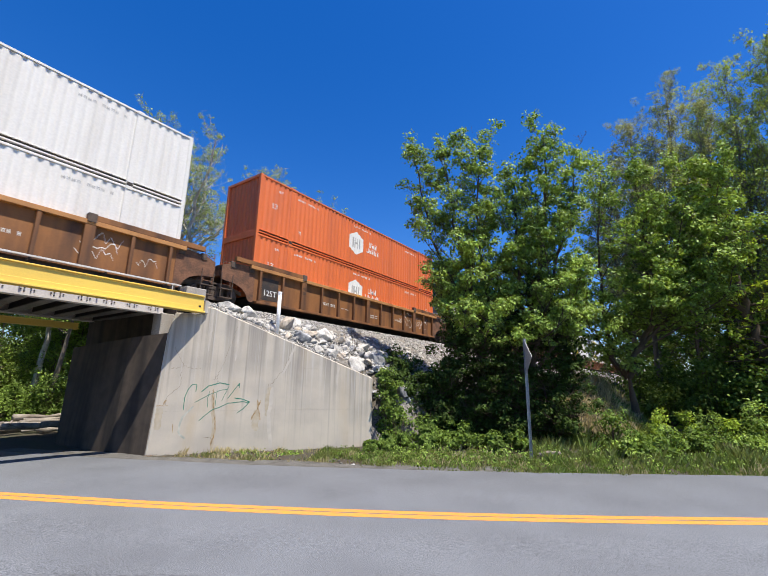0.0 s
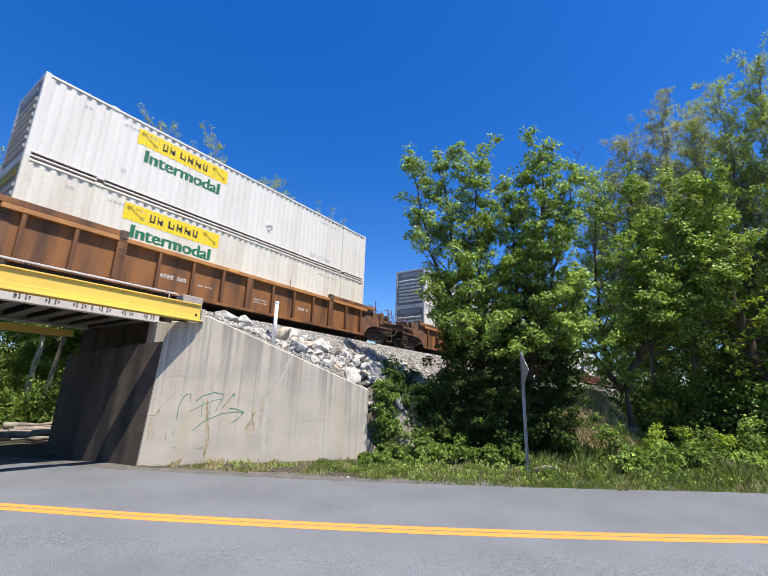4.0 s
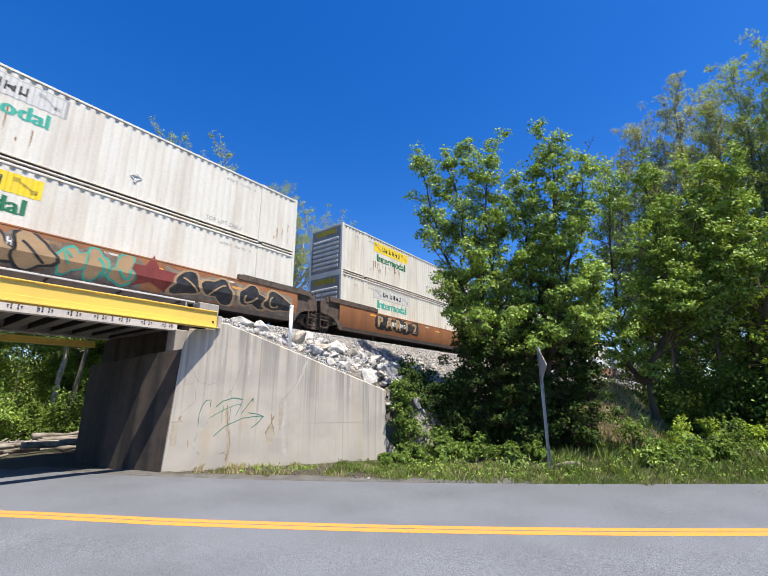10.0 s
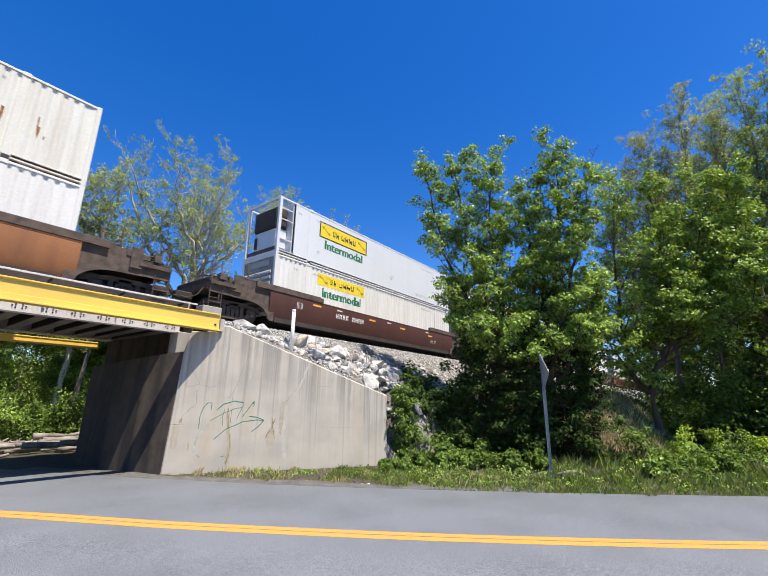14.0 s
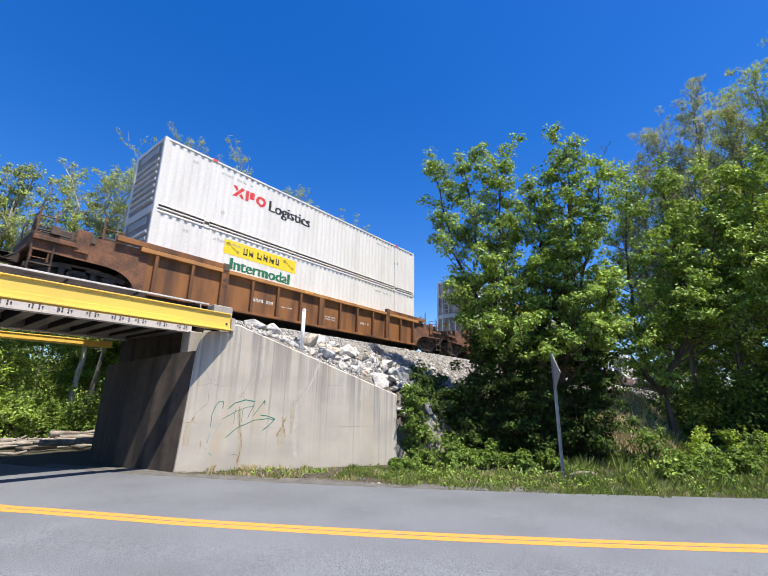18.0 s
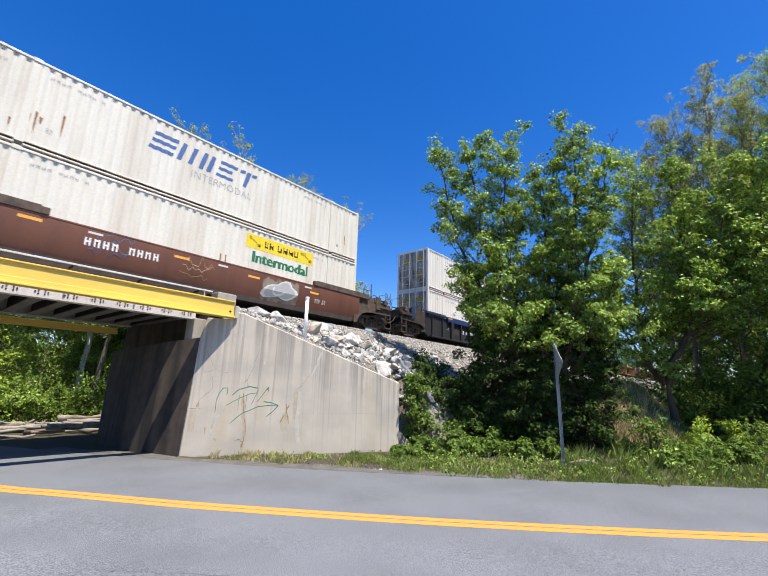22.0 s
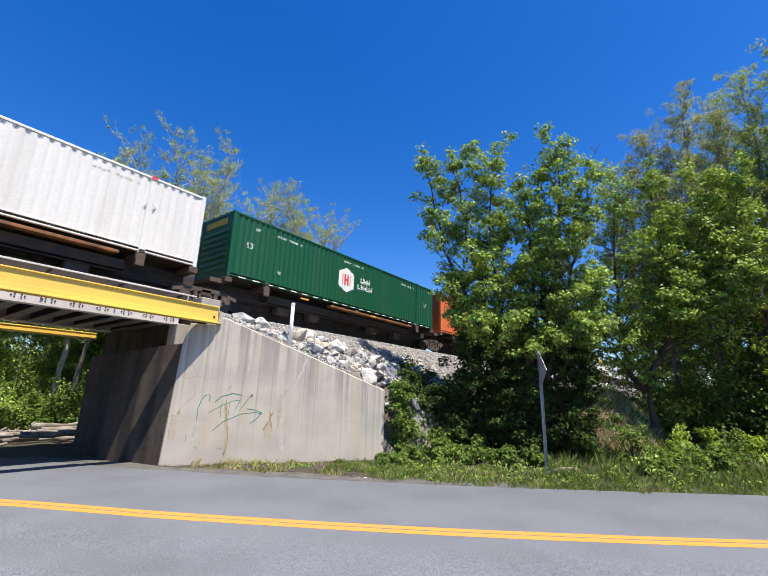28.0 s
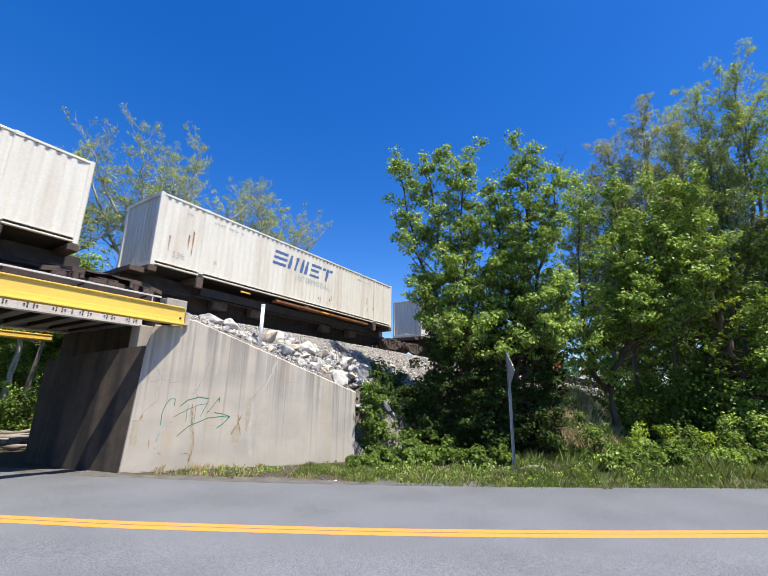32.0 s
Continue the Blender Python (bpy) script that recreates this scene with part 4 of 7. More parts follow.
def plate_end(c, style):
    bm = bmesh.new()
    box(bm, 0.0, 0.034, 0.5, CW - 0.5, 2.38, 2.66)
    part("end_board", bm, M["ink_grey" if style == "w" else "ink_ochre"], c)


def hazard(c, u, z):
    """A placard holder: a thin diamond frame."""
    bm = bmesh.new()
    for a, b in ((0, 1), (1, 2), (2, 3), (3, 0)):
        p = [(u - 0.2, z), (u, z - 0.15), (u + 0.2, z), (u, z + 0.15)]
        q = [(u - 0.175, z), (u, z - 0.13), (u + 0.175, z), (u, z + 0.13)]
        prism(bm, [p[a], p[b], q[b], q[a]], -0.006, 0.03)
    part("placard_frame", bm, M["ink_faded"], c)


def rust_streaks(c, rr):
    o = []
    for n in range(rr.randint(1, 3)):
        xc, zc = 0.9 + 14.4 * rr.random(), 0.45 + 0.5 * rr.random()
        for k in range(rr.randint(3, 6)):
            x, z = xc + rr.uniform(-0.6, 0.6), zc + rr.uniform(-0.25, 0.25)
            h, w = 0.15 + 0.8 * rr.random() ** 2, 0.03 + 0.05 * rr.random()
            o.append([(x - w / 2, z + h), (x - w * 0.4, z + h * 0.4), (x + w * 0.1, z), (x + w * 0.4, z + h * 0.5), (x + w / 2, z + h * 0.95)])
    painted(c, "rust_streak", o, M["rust"], 0, "brown rust streaks")["kind"] = "stuff"


# Door grime and the end face's shade are both put into this colour.
M["door_dull"] = mat("grimy door paint with some shade", (0.44, 0.4, 0.33), 0.6, second=(0.13, 0.11, 0.085), scale=2.6, amount=0.95, stretch=(1, 1, 0.5), grain=12)
# Darker than the box: shade behind the slats is put into the colour.
M["end_dull"] = mat("end panel with shade in the colour", (0.33, 0.315, 0.29), 0.8, second=(0.2, 0.19, 0.17), scale=1.5, amount=0.7)
M["slat_dull"] = mat("dusty louvre metal", (0.62, 0.6, 0.56), 0.7, second=(0.42, 0.4, 0.36), scale=2, amount=0.7)
M["ink_ochre"] = mat("ochre line work", (0.45, 0.33, 0.03), 0.6)
M["ink_tan"] = mat("tan spray paint", (0.42, 0.28, 0.15), 0.7)
M["lock"] = mat("galvanised lock rods", (0.5, 0.49, 0.46), 0.5, 0.1)
M["rust"] = mat("rust stains", (0.3, 0.14, 0.05), 0.9, second=(0.15, 0.06, 0.03), scale=9, amount=0.8)

# ---- the wagons ----


def truck_meshes():
    """Open side frame with springs, wheelset and bolster."""
    bm = bmesh.new()
    prism(bm, [(-1.32, 0.5), (-0.5, 0.66), (0.5, 0.66), (1.32, 0.5), (1.32, 0.64), (0.5, 0.82), (-0.5, 0.82), (-1.32, 0.64)], -0.07, 0.07)
    prism(bm, [(-1.02, 0.4), (-0.48, 0.1), (0.48, 0.1), (1.02, 0.4), (1.02, 0.52), (0.42, 0.22), (-0.42, 0.22), (-1.02, 0.52)], -0.06, 0.06)
    for x in (-0.42, 0.42):
        box(bm, x - 0.08, x + 0.08, -0.065, 0.065, 0.2, 0.68, bevel=0.01)
    for x in (-0.86, 0.86):
        box(bm, x - 0.2, x + 0.2, -0.075, 0.075, 0.34, 0.6, bevel=0.02)
        disc(bm, (x, 0.43), 0.12, -0.16, -0.07, 12)
    for x in (-0.2, 0.0, 0.2):
        for k in range(4):
            disc(bm, (x, 0.27 + 0.085 * k), 0.085, -0.05, 0.05, 8)
    frame_me = mesh_of(bm, "side_frame")
    bm = bmesh.new()
    for y in (-0.8, 0.66):
        disc(bm, (0, 0.43), 0.43, y, y + 0.13, 24)
        disc(bm, (0, 0.43), 0.46, y + (0.13 if y < 0 else -0.03), y + (0.16 if y < 0 else 0), 24)
        disc(bm, (0, 0.43), 0.16, y - 0.04, y, 14)
    disc(bm, (0, 0.43), 0.08, -1.1, 1.1, 10)
    wheel_me = mesh_of(bm, "wheelset")
    bm = bmesh.new()
    box(bm, -0.22, 0.22, -1.06, 1.06, 0.5, 0.78, bevel=0.03)
    for y in (-0.6, 0.6):
        tube(bm, [(-0.75, y, 0.7), (0.75, y, 0.7)], [0.035, 0.035], 6)
    return frame_me, wheel_me, mesh_of(bm, "bolster")


TRUCK = truck_meshes()


def truck(parent, x, z0):
    t = put("truck", TRUCK[2], M["black"], parent, "black cast-steel wheel truck", m=pose(x, CW / 2, RAIL_Z - z0))
    for y in (-0.99, 0.99):
        put("side_frame", TRUCK[0], M["truck"], t, m=pose(0, y, 0))
    for dx in (-0.86, 0.86):
        put("wheelset", TRUCK[1], M["wheel"], t, m=pose(dx, 0, 0))


# Grimy brown; the shadow inside the wheel arches is put into it as well.
M["truck"] = mat("grimy truck frame with some shade", (0.11, 0.078, 0.06), 0.85, second=(0.045, 0.036, 0.03), scale=4, amount=0.8)

WM = dict(
    chord=mesh_of(boxed(-0.2, CL + 0.2, -0.2, -0.01, 1.13, 1.28, bevel=0.008), "top_chord"),
    deep=mesh_of(boxed(2.3, CL - 2.3, -0.2, -0.01, 0.94, 1.28, bevel=0.01), "top_chord"),
    thin=mesh_of(boxed(-0.4, 2.298, -0.19, -0.02, 1.17, 1.27, bevel=0.008), "end_chord"),
    dark=mesh_of(boxed(-0.4, 2.28, -0.075, -0.048, -0.2, 1.1), "end_panel"),
    tray=mesh_of(boxed(-0.6, 2.2, -0.1, 0.0, 1.3, 1.36, bevel=0.01), "end_tray"),
    panel=mesh_of(boxed(-0.2, CL + 0.2, -0.045, -0.015, -0.22, 1.125), "side_panel"),
    sill=mesh_of(boxed(0.2, CL - 0.2, -0.19, -0.01, -0.32, -0.22, bevel=0.008), "bottom_sill"),
    rib=mesh_of(boxed(-0.055, 0.055, -0.185, -0.04, -0.22, 1.13, bevel=0.006), "rib"),
    wide=mesh_of(boxed(-0.15, 0.15, -0.19, -0.04, -0.22, 1.13, bevel=0.006), "wide_rib"),
    floor=mesh_of(boxed(0.2, CL - 0.2, 0.0, CW, -0.3, -0.06), "well_floor"),
    slim=mesh_of(boxed(-0.2, CL + 0.2, -0.15, -0.01, 0.985, 1.04, bevel=0.008), "top_chord"),
    fold=quick_mesh("side_panel", [(x, y, z) for x in (-0.2, CL + 0.2) for y, z in ((-0.14, 0.98), (-0.14, 0.35), (0.0, -0.1), (0.04, -0.24))], [(0, 1, 5, 4), (1, 2, 6, 5), (2, 3, 7, 6)]),
    raise_=mesh_of(boxed(-0.95, 2.8, -0.2, -0.02, 1.283, 1.47, bevel=0.008), "raised_chord"),
    board=mesh_of(boxed(-0.95, 2.8, -0.17, -0.02, 1.043, 1.3, bevel=0.008), "raised_chord"),
    block=mesh_of(boxed(2.8, 3.0, -0.19, -0.02, 1.043, 1.26, bevel=0.015), "guide_block"),
    guide=mesh_of(boxed(2.79, 3.05, -0.23, -0.02, 1.2, 1.5, bevel=0.015), "guide_block"),
    post=mesh_of(boxed(-2.0, -1.62, -0.13, -0.062, 0.6, 1.32, bevel=0.012), "end_post"),
    ledge=mesh_of(boxed(-3.0, -1.9, -0.16, -0.062, 0.72, 0.86, bevel=0.008), "end_ledge"),
)


def arch_mesh(length):
    """Side plate over a truck, with the wheel arch cut out of it; x runs from the well's end to -length."""
    bm = bmesh.new()
    o = [(0.1, 1.22), (0.1, -0.3), (-0.1, -0.3)]
    for k in range(8):
        a = math.radians(5 + 85 * k / 7)
        o.append((-1.25 + 1.05 * math.cos(a), -0.25 + 0.62 * math.sin(a)))
    if length > 2:
        o += [(-length, 0.42), (-length, 0.88), (-1.95, 0.88), (-1.95, 1.2), (-0.4, 1.22)]
    else:
        o += [(-length, 0.42), (-length, 1.0), (-length + 0.4, 1.16), (-0.4, 1.22)]
    prism(bm, o, -0.06, -0.015)
    return mesh_of(bm, "arch_plate")


ARCH = {s: arch_mesh(s) for s in (1.5, 3.0)}
DECK = {s: mesh_of(boxed(-s, 0.0, 0.0, CW, 0.8, 0.98), "end_platform") for s in (1.5, 3.0)}


def end_gear(parent, x, sgn, long, paint_top, z0):
    """Platform, arch plates, ladder and rails at one end. sgn -1: the end at x = 0."""
    ln = 3.0 if long else 1.5
    flip = Matrix.Identity(4) if sgn < 0 else Matrix.Translation((CL, CW, 0)) @ Matrix.Rotation(math.pi, 4, "Z")
    put("end_platform", DECK[ln], M["black"], parent, m=flip)
    near = Matrix.Identity(4) if sgn < 0 else Matrix.Translation((CL, 0, 0)) @ Matrix.Diagonal((-1, 1, 1, 1))
    for m in (near, Matrix.Translation((0, CW, 0)) @ Matrix.Diagonal((1, -1, 1, 1)) @ near):
        put("arch_plate", ARCH[ln], paint_top, parent, m=m)
    e = -ln if sgn < 0 else CL + ln
    if long:
        put("end_post", WM["post"], paint_top if paint_top is not M["black"] else M["blue_top"], parent, m=near)
        put("end_ledge", WM["ledge"], paint_top, parent, m=near)
        bm = bmesh.new()
        for k, (y, z) in enumerate(((0.2, 1.06), (0.34, 1.16), (0.5, 1.05), (0.75, 1.24))):
            tube(bm, [(e - sgn * 0.15, y, z), (e - sgn * (1.1 + 0.2 * k), y, z), (e - sgn * (1.3 + 0.2 * k), y + 0.1, z - 0.1)], [0.03, 0.03, 0.03], 6)
        part("brake_pipe", bm, M["black"], parent)
        bm = bmesh.new()
        for x in (0.5, 0.95):
            tube(bm, [(e - sgn * x, 0.12, 0.9), (e - sgn * x, 0.12, 1.22), (e - sgn * (x + 0.1), 0.5, 1.3)], [0.05, 0.05, 0.05], 6)
        part("brake_lever", bm, M["truck"], parent)
    part("end_sill", boxed(min(e, e + sgn * -0.2), max(e, e + sgn * -0.2), 0.1, CW - 0.1, 0.55, 1.02, bevel=0.01), paint_top, parent)
    bm = bmesh.new()
    for dx in (0.05, 0.45):
        tube(bm, [(e - sgn * dx, -0.03, 0.1), (e - sgn * dx, -0.03, 1.75 if long else 1.35)], [0.02, 0.02], 6)
    for k in range(4 if not long else 5):
        z = 0.2 + 0.32 * k
        tube(bm, [(e - sgn * 0.05, -0.03, z), (e - sgn * 0.45, -0.03, z)], [0.016, 0.016], 6)
    part("ladder", bm, paint_top, parent)
    bm = bmesh.new()
    x0, x1 = (e, e + 0.55) if sgn < 0 else (e - 0.55, e)
    for k in range(2):
        box(bm, x0, x1, -0.1, 0.12, -0.35 + 0.36 * k, -0.31 + 0.36 * k)
    for x in (x0 + 0.02, x1 - 0.02):
        tube(bm, [(x, -0.08, -0.33), (x, -0.08, 0.66)], [0.018, 0.018], 6)
    part("step", bm, M["truck"], parent)
    bm = bmesh.new()
    pts = [(e + sgn * 0.02, 0.35, 0.62), (e + sgn * 0.2, 0.4, 0.3), (e + sgn * 0.45, 0.55, 0.12), (e + sgn * 0.7, 0.8, 0.2)]
    tube(bm, pts, [0.03] * 4, 6)
    part("air_hose", bm, M["black"], parent)
    for k in (0, 1):
        part("hinge_block", boxed(e - sgn * (0.5 + 0.9 * k) - 0.12, e - sgn * (0.5 + 0.9 * k) + 0.12, -0.09, 0.05, 0.98, 1.24, bevel=0.012), M["truck"], parent)
    if long:
        bm = bmesh.new()
        tube(bm, [(e - sgn * 1.7, 0.02, 0.98), (e - sgn * 1.7, 0.02, 2.0)], [0.03, 0.03], 6)
        tube(bm, [(e - sgn * 2.3, 0.02, 0.98), (e - sgn * 2.3, 0.02, 1.7)], [0.025, 0.025], 6)
        tube(bm, [(e - sgn * 1.7, 0.02, 1.6), (e - sgn * 2.3, 0.02, 1.6)], [0.02, 0.02], 6)
        part("grab_rail", bm, paint_top, parent)
        bm = bmesh.new()
        ring = [(e - sgn * 0.16, 1.15 + 0.28 * math.cos(a), 1.5 + 0.28 * math.sin(a)) for a in [k * math.tau / 16 for k in range(17)]]
        tube(bm, ring, [0.018] * 17, 5)
        for a in (0, 2.1, 4.2):
            tube(bm, [(e - sgn * 0.16, 1.15, 1.5), (e - sgn * 0.16, 1.15 + 0.28 * math.cos(a), 1.5 + 0.28 * math.sin(a))], [0.012, 0.012], 5)
        part("brake_wheel", bm, M["truck"], parent)
        part("valve_box", boxed(e - sgn * 2.0 - 0.35, e - sgn * 2.0 + 0.35, 0.25, 1.1, 0.98, 1.42, bevel=0.04), M["black"], parent)
        bm = bmesh.new()
        tube(bm, [(e - sgn * 1.4, 1.6, 1.2), (e - sgn * 2.5, 1.6, 1.2)], [0.17, 0.17], 12)
        part("air_tank", bm, M["truck"], parent, smooth=True)
        bm = bmesh.new()
        box(bm, min(e, e + sgn * 0.7), max(e, e + sgn * 0.7), CW / 2 - 0.14, CW / 2 + 0.14, 0.2, 0.5, bevel=0.03)
        part("coupler", bm, M["black"], parent)
        for y in (0.15, CW - 0.75):
            bm = bmesh.new()
            tube(bm, [(e - sgn * 0.1, y, 0.98), (e - sgn * 0.1, y, 1.72), (e - sgn * 0.1, y + 0.6, 1.72), (e - sgn * 0.1, y + 0.6, 0.98)], [0.02] * 4, 6)
            part("handrail", bm, M["truck"], parent)
        part("brake_box", boxed(e - sgn * 0.9 - 0.3, e - sgn * 0.9 + 0.3, 0.3, 0.9, 0.98, 1.3, bevel=0.03), M["truck"], parent)


def well_car(kind, left_long, right_long, seed):
    """One unit of a double-stack well wagon."""
    body, top, label = dict(r=("brown", "brown_lit", "rusty brown ribbed well wagon with end platforms"), s=("tan", "tan", "tan brown smooth-sided well wagon with painted scrawls"), m=("maroon", "maroon", "dark maroon smooth-sided well wagon"), d=("chestnut", "chestnut", "chestnut brown smooth-sided well wagon with painted scrawls"),
                            b=("blue", "blue_top", "dark blue ribbed well wagon with orange markers"))[kind]
    w = thing("well_wagon", label, "rail wagon", group="wagons of the train")
    rr = random.Random(seed)
    far = Matrix.Translation((0, CW, 0)) @ Matrix.Diagonal((1, -1, 1, 1))
    for m in (Matrix.Identity(4), far):
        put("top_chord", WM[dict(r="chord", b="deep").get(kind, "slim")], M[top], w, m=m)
        put("side_panel", WM["panel" if kind in "rb" else "fold"], M[body], w, m=m)
        if kind in "rb":
            put("bottom_sill", WM["sill"], M[body], w, m=m)
    put("well_floor", WM["floor"], M["black"], w)
    if kind in "rb":
        for k in range(13):
            x = 0.35 + (CL - 0.7) * k / 12
            put("rib", WM["wide" if k in (2, 6, 10) else "rib"], M[body], w, m=pose(x, 0, 0) @ Matrix.Diagonal((1, 1, 0.84 if kind == "b" else 1, 1)))
    if kind == "b":
        for m in (Matrix.Identity(4), Matrix.Translation((CL, 0, 0)) @ Matrix.Diagonal((-1, 1, 1, 1))):
            # the sheet is added for the dark open space below the end chord
            for name, key, paint_m in (("end_chord", "thin", M[top]), ("end_panel", "dark", M["blue"]), ("end_tray", "tray", M["black"])):
                put(name, WM[key], paint_m, w, m=m)
    else:
        for m in (Matrix.Identity(4), Matrix.Translation((CL, 0, 0)) @ Matrix.Diagonal((-1, 1, 1, 1))):
            put("raised_chord", WM["raise_" if kind == "r" else "board"], M[body if kind == "r" else "truck"], w, m=m)
            put("guide_block", WM["guide" if kind == "r" else "block"], M["truck"], w, m=m)
    end_gear(w, 0, -1, left_long, M["black" if kind == "b" else "rusty_end" if kind == "r" else "truck"], WELL_Z)
    end_gear(w, CL, 1, right_long, M["black" if kind == "b" else "rusty_end" if kind == "r" else "truck"], WELL_Z)
    truck(w, -1.62 if not left_long else -1.7, WELL_Z)
    if right_long:
        truck(w, CL + 1.7, WELL_Z)
    wagon_marks(w, kind, rr, seed in (1, 22))
    return w


def wagon_marks(w, kind, rr, first):
    white = M["ink_white"]
    y = FOLD if kind in "smd" else -0.046
    if kind == "r":
        bars(w, 4.86, 0.35, 1.0, 0.15, M["ink_faded"], 8, y=y)
        bars(w, 8.75, 0.3, 0.8, 0.07, M["ink_faded"], 9, y=y)
        bars(w, 8.75, 0.18, 0.8, 0.07, M["ink_faded"], 9, y=y)
        bars(w, 6.15, 0.3, 0.7, 0.06, M["ink_faded"], 9, y=y)
        bars(w, 11.3, 0.35, 0.8, 0.12, M["ink_faded"], 7, y=y)
        if rr.random() < 0.1 or first:
            plate(w, "data_panel", 0.98, 0.4, 0.92, 1.0, M["black"], "black data panel", y=y)
            letters(w, "125T", 0.98, 0.22, 0.36, white, y=y - 0.002)
        plate(w, "orange_tab", 7.2, 1.22, 0.5, 0.06, M["ink_orange"], y=-0.201)
        for z, word in ((0.82, "40"), (0.58, "20")):
            letters(w, word, 0.35 + (CL - 0.7) / 6, z, 0.2, M["black"], y=-0.191)
        if rr.random() < 0.6:
            letters(w, "53", 13.9, 0.4, 0.42, M["ink_faded"], y=y)
        if rr.random() < 0.6:
            scribble(w, 10.0, 0.35, 0.8, rr, y)
            scribble(w, 15.1, 0.3, 0.7, rr, y)
            scribble(w, 7.4, 0.35, 0.7, rr, y)
    elif kind == "b":
        plate(w, "data_panel", 3.57, 0.4, 0.9, 0.5, M["black"], y=y)
        letters(w, "125-T", 2.25, 0.42, 0.3, M["ink_faded"], y=y)
        bars(w, 4.86, 0.42, 0.95, 0.3, white, 4, y=y)
        bars(w, 6.15, 0.42, 1.05, 0.3, white, 6, y=y)
        letters(w, "53", 11.3, 0.45, 0.5, M["ink_tan"], y=y)
        for x in (2.6, 5.6, 9.2, 12.8):
            plate(w, "orange_tab", x, 1.17, 0.55, 0.07, M["ink_orange"], y=-0.201)
        bars(w, 7.5, 1.14, 2.2, 0.07, white, 30, y=-0.201)
        bars(w, 11.2, 1.16, 0.8, 0.09, white, 10, y=-0.201)
    else:
        if kind == "s":
            plate(w, "number_panel", 5.2, 0.56, 2.8, 0.4, M["black"], y=y)
        bars(w, 5.2, 0.56, 2.5, 0.25, white, 10, y=y)
        for k, x in enumerate((2.6, 6.9, 9.9, 13.2)):
            plate(w, "orange_tab", x, 0.84 - 0.06 * k, 0.55, 0.09, M["ink_orange"], y=y)
        for k in range(3):
            plate(w, "white_tab", 4.2 + 4.3 * k, 0.86, 0.4, 0.07, M["ink_faded"], y=y)
        if kind == "m":
            letters(w, "53", 1.5, 0.62, 0.42, M["ink_faded"], y=y)
        bars(w, 13.6, 0.3, 0.7, 0.2, M["ink_faded"], 6, y=y)


def sprayed_word(w, words, u0, u1, z, y, fill, rim):
    """A readable painted word: fat letters on a soft rim of another colour."""
    n = len(words)
    k = (u1 - u0) / n
    for i, ch in enumerate(words):
        x = u0 + k * (i + 0.5)
        pts = [(x + 0.52 * k * (abs(math.cos(a)) ** 0.5) * math.copysign(1, math.cos(a)), z + 0.42 * (abs(math.sin(a)) ** 0.5) * math.copysign(1, math.sin(a)) + 0.06 * math.sin(3 * i + 2 * a)) for a in [j * math.tau / 18 for j in range(18)]]
        b = painted(w, "spray_outline", [pts], M[rim], 0, "spray-painted letter", flat=y)
        letters(b, ch, x, z, 0.95, M[fill], y=y, bold=0.05, layer=2)


GRAFFITI = {
    158.59: [("word", "LEGS", 4.1, 7.5, 0.42, "ink_black", "ink_white")],
    201.44: [("block", 10.0, 15.8, "ink_black", "ink_tan", 6), ("tag", 8.6, "ink_tan")],
    220.84: [("block", 5.0, 7.1, "ink_tan", "ink_black", 2), ("block", 7.1, 9.3, "ink_tan", "ink_teal", 3), ("star", 9.8, "ink_maroon"), ("block", 10.5, 15.8, "ink_black", "ink_tan", 4)],
    240.27: [("word", "PART2", 2.8, 7.4, 0.52, "ink_tan", "ink_black")],
    263.81: [("block", 8.7, 14.2, "ink_grey", "ink_black", 6), ("tag", 14.7, "ink_white")],
    283.08: [("block", 2.1, 6.9, "ink_white", "ink_black", 4), ("block", 10.4, 14.3, "ink_black", "ink_faded", 4)],
    302.32: [("block", 1.4, 7.7, "ink_tan", "ink_black", 7)],
    387.6: [("block", 9.0, 14.6, "ink_rose", "ink_maroon", 7), ("block", 8.4, 9.2, "ink_teal", "ink_teal", 1)],
    495.62: [("tag", 4.6, "ink_blue"), ("tag", 7.4, "ink_tan"), ("block", 10.6, 12.0, "ink_grey", "ink_faded", 1)],
    364.28: [("block", 10.0, 14.5, "ink_grey", "ink_faded", 5)],
    -8.75: [("tag", 3.4, "ink_faded"), ("tag", 5.0, "ink_rose"), ("tag", 13.5, "ink_white")],
    10.71: [("tag", 12.0, "ink_white"), ("tag", 13.2, "ink_faded"), ("tag", 14.4, "ink_white")],
}
M["ink_maroon"] = mat("dark red spray paint", (0.22, 0.04, 0.035), 0.7, amount=0.5)
M["ink_rose"] = mat("rose spray paint", (0.42, 0.2, 0.17), 0.7, amount=0.5)


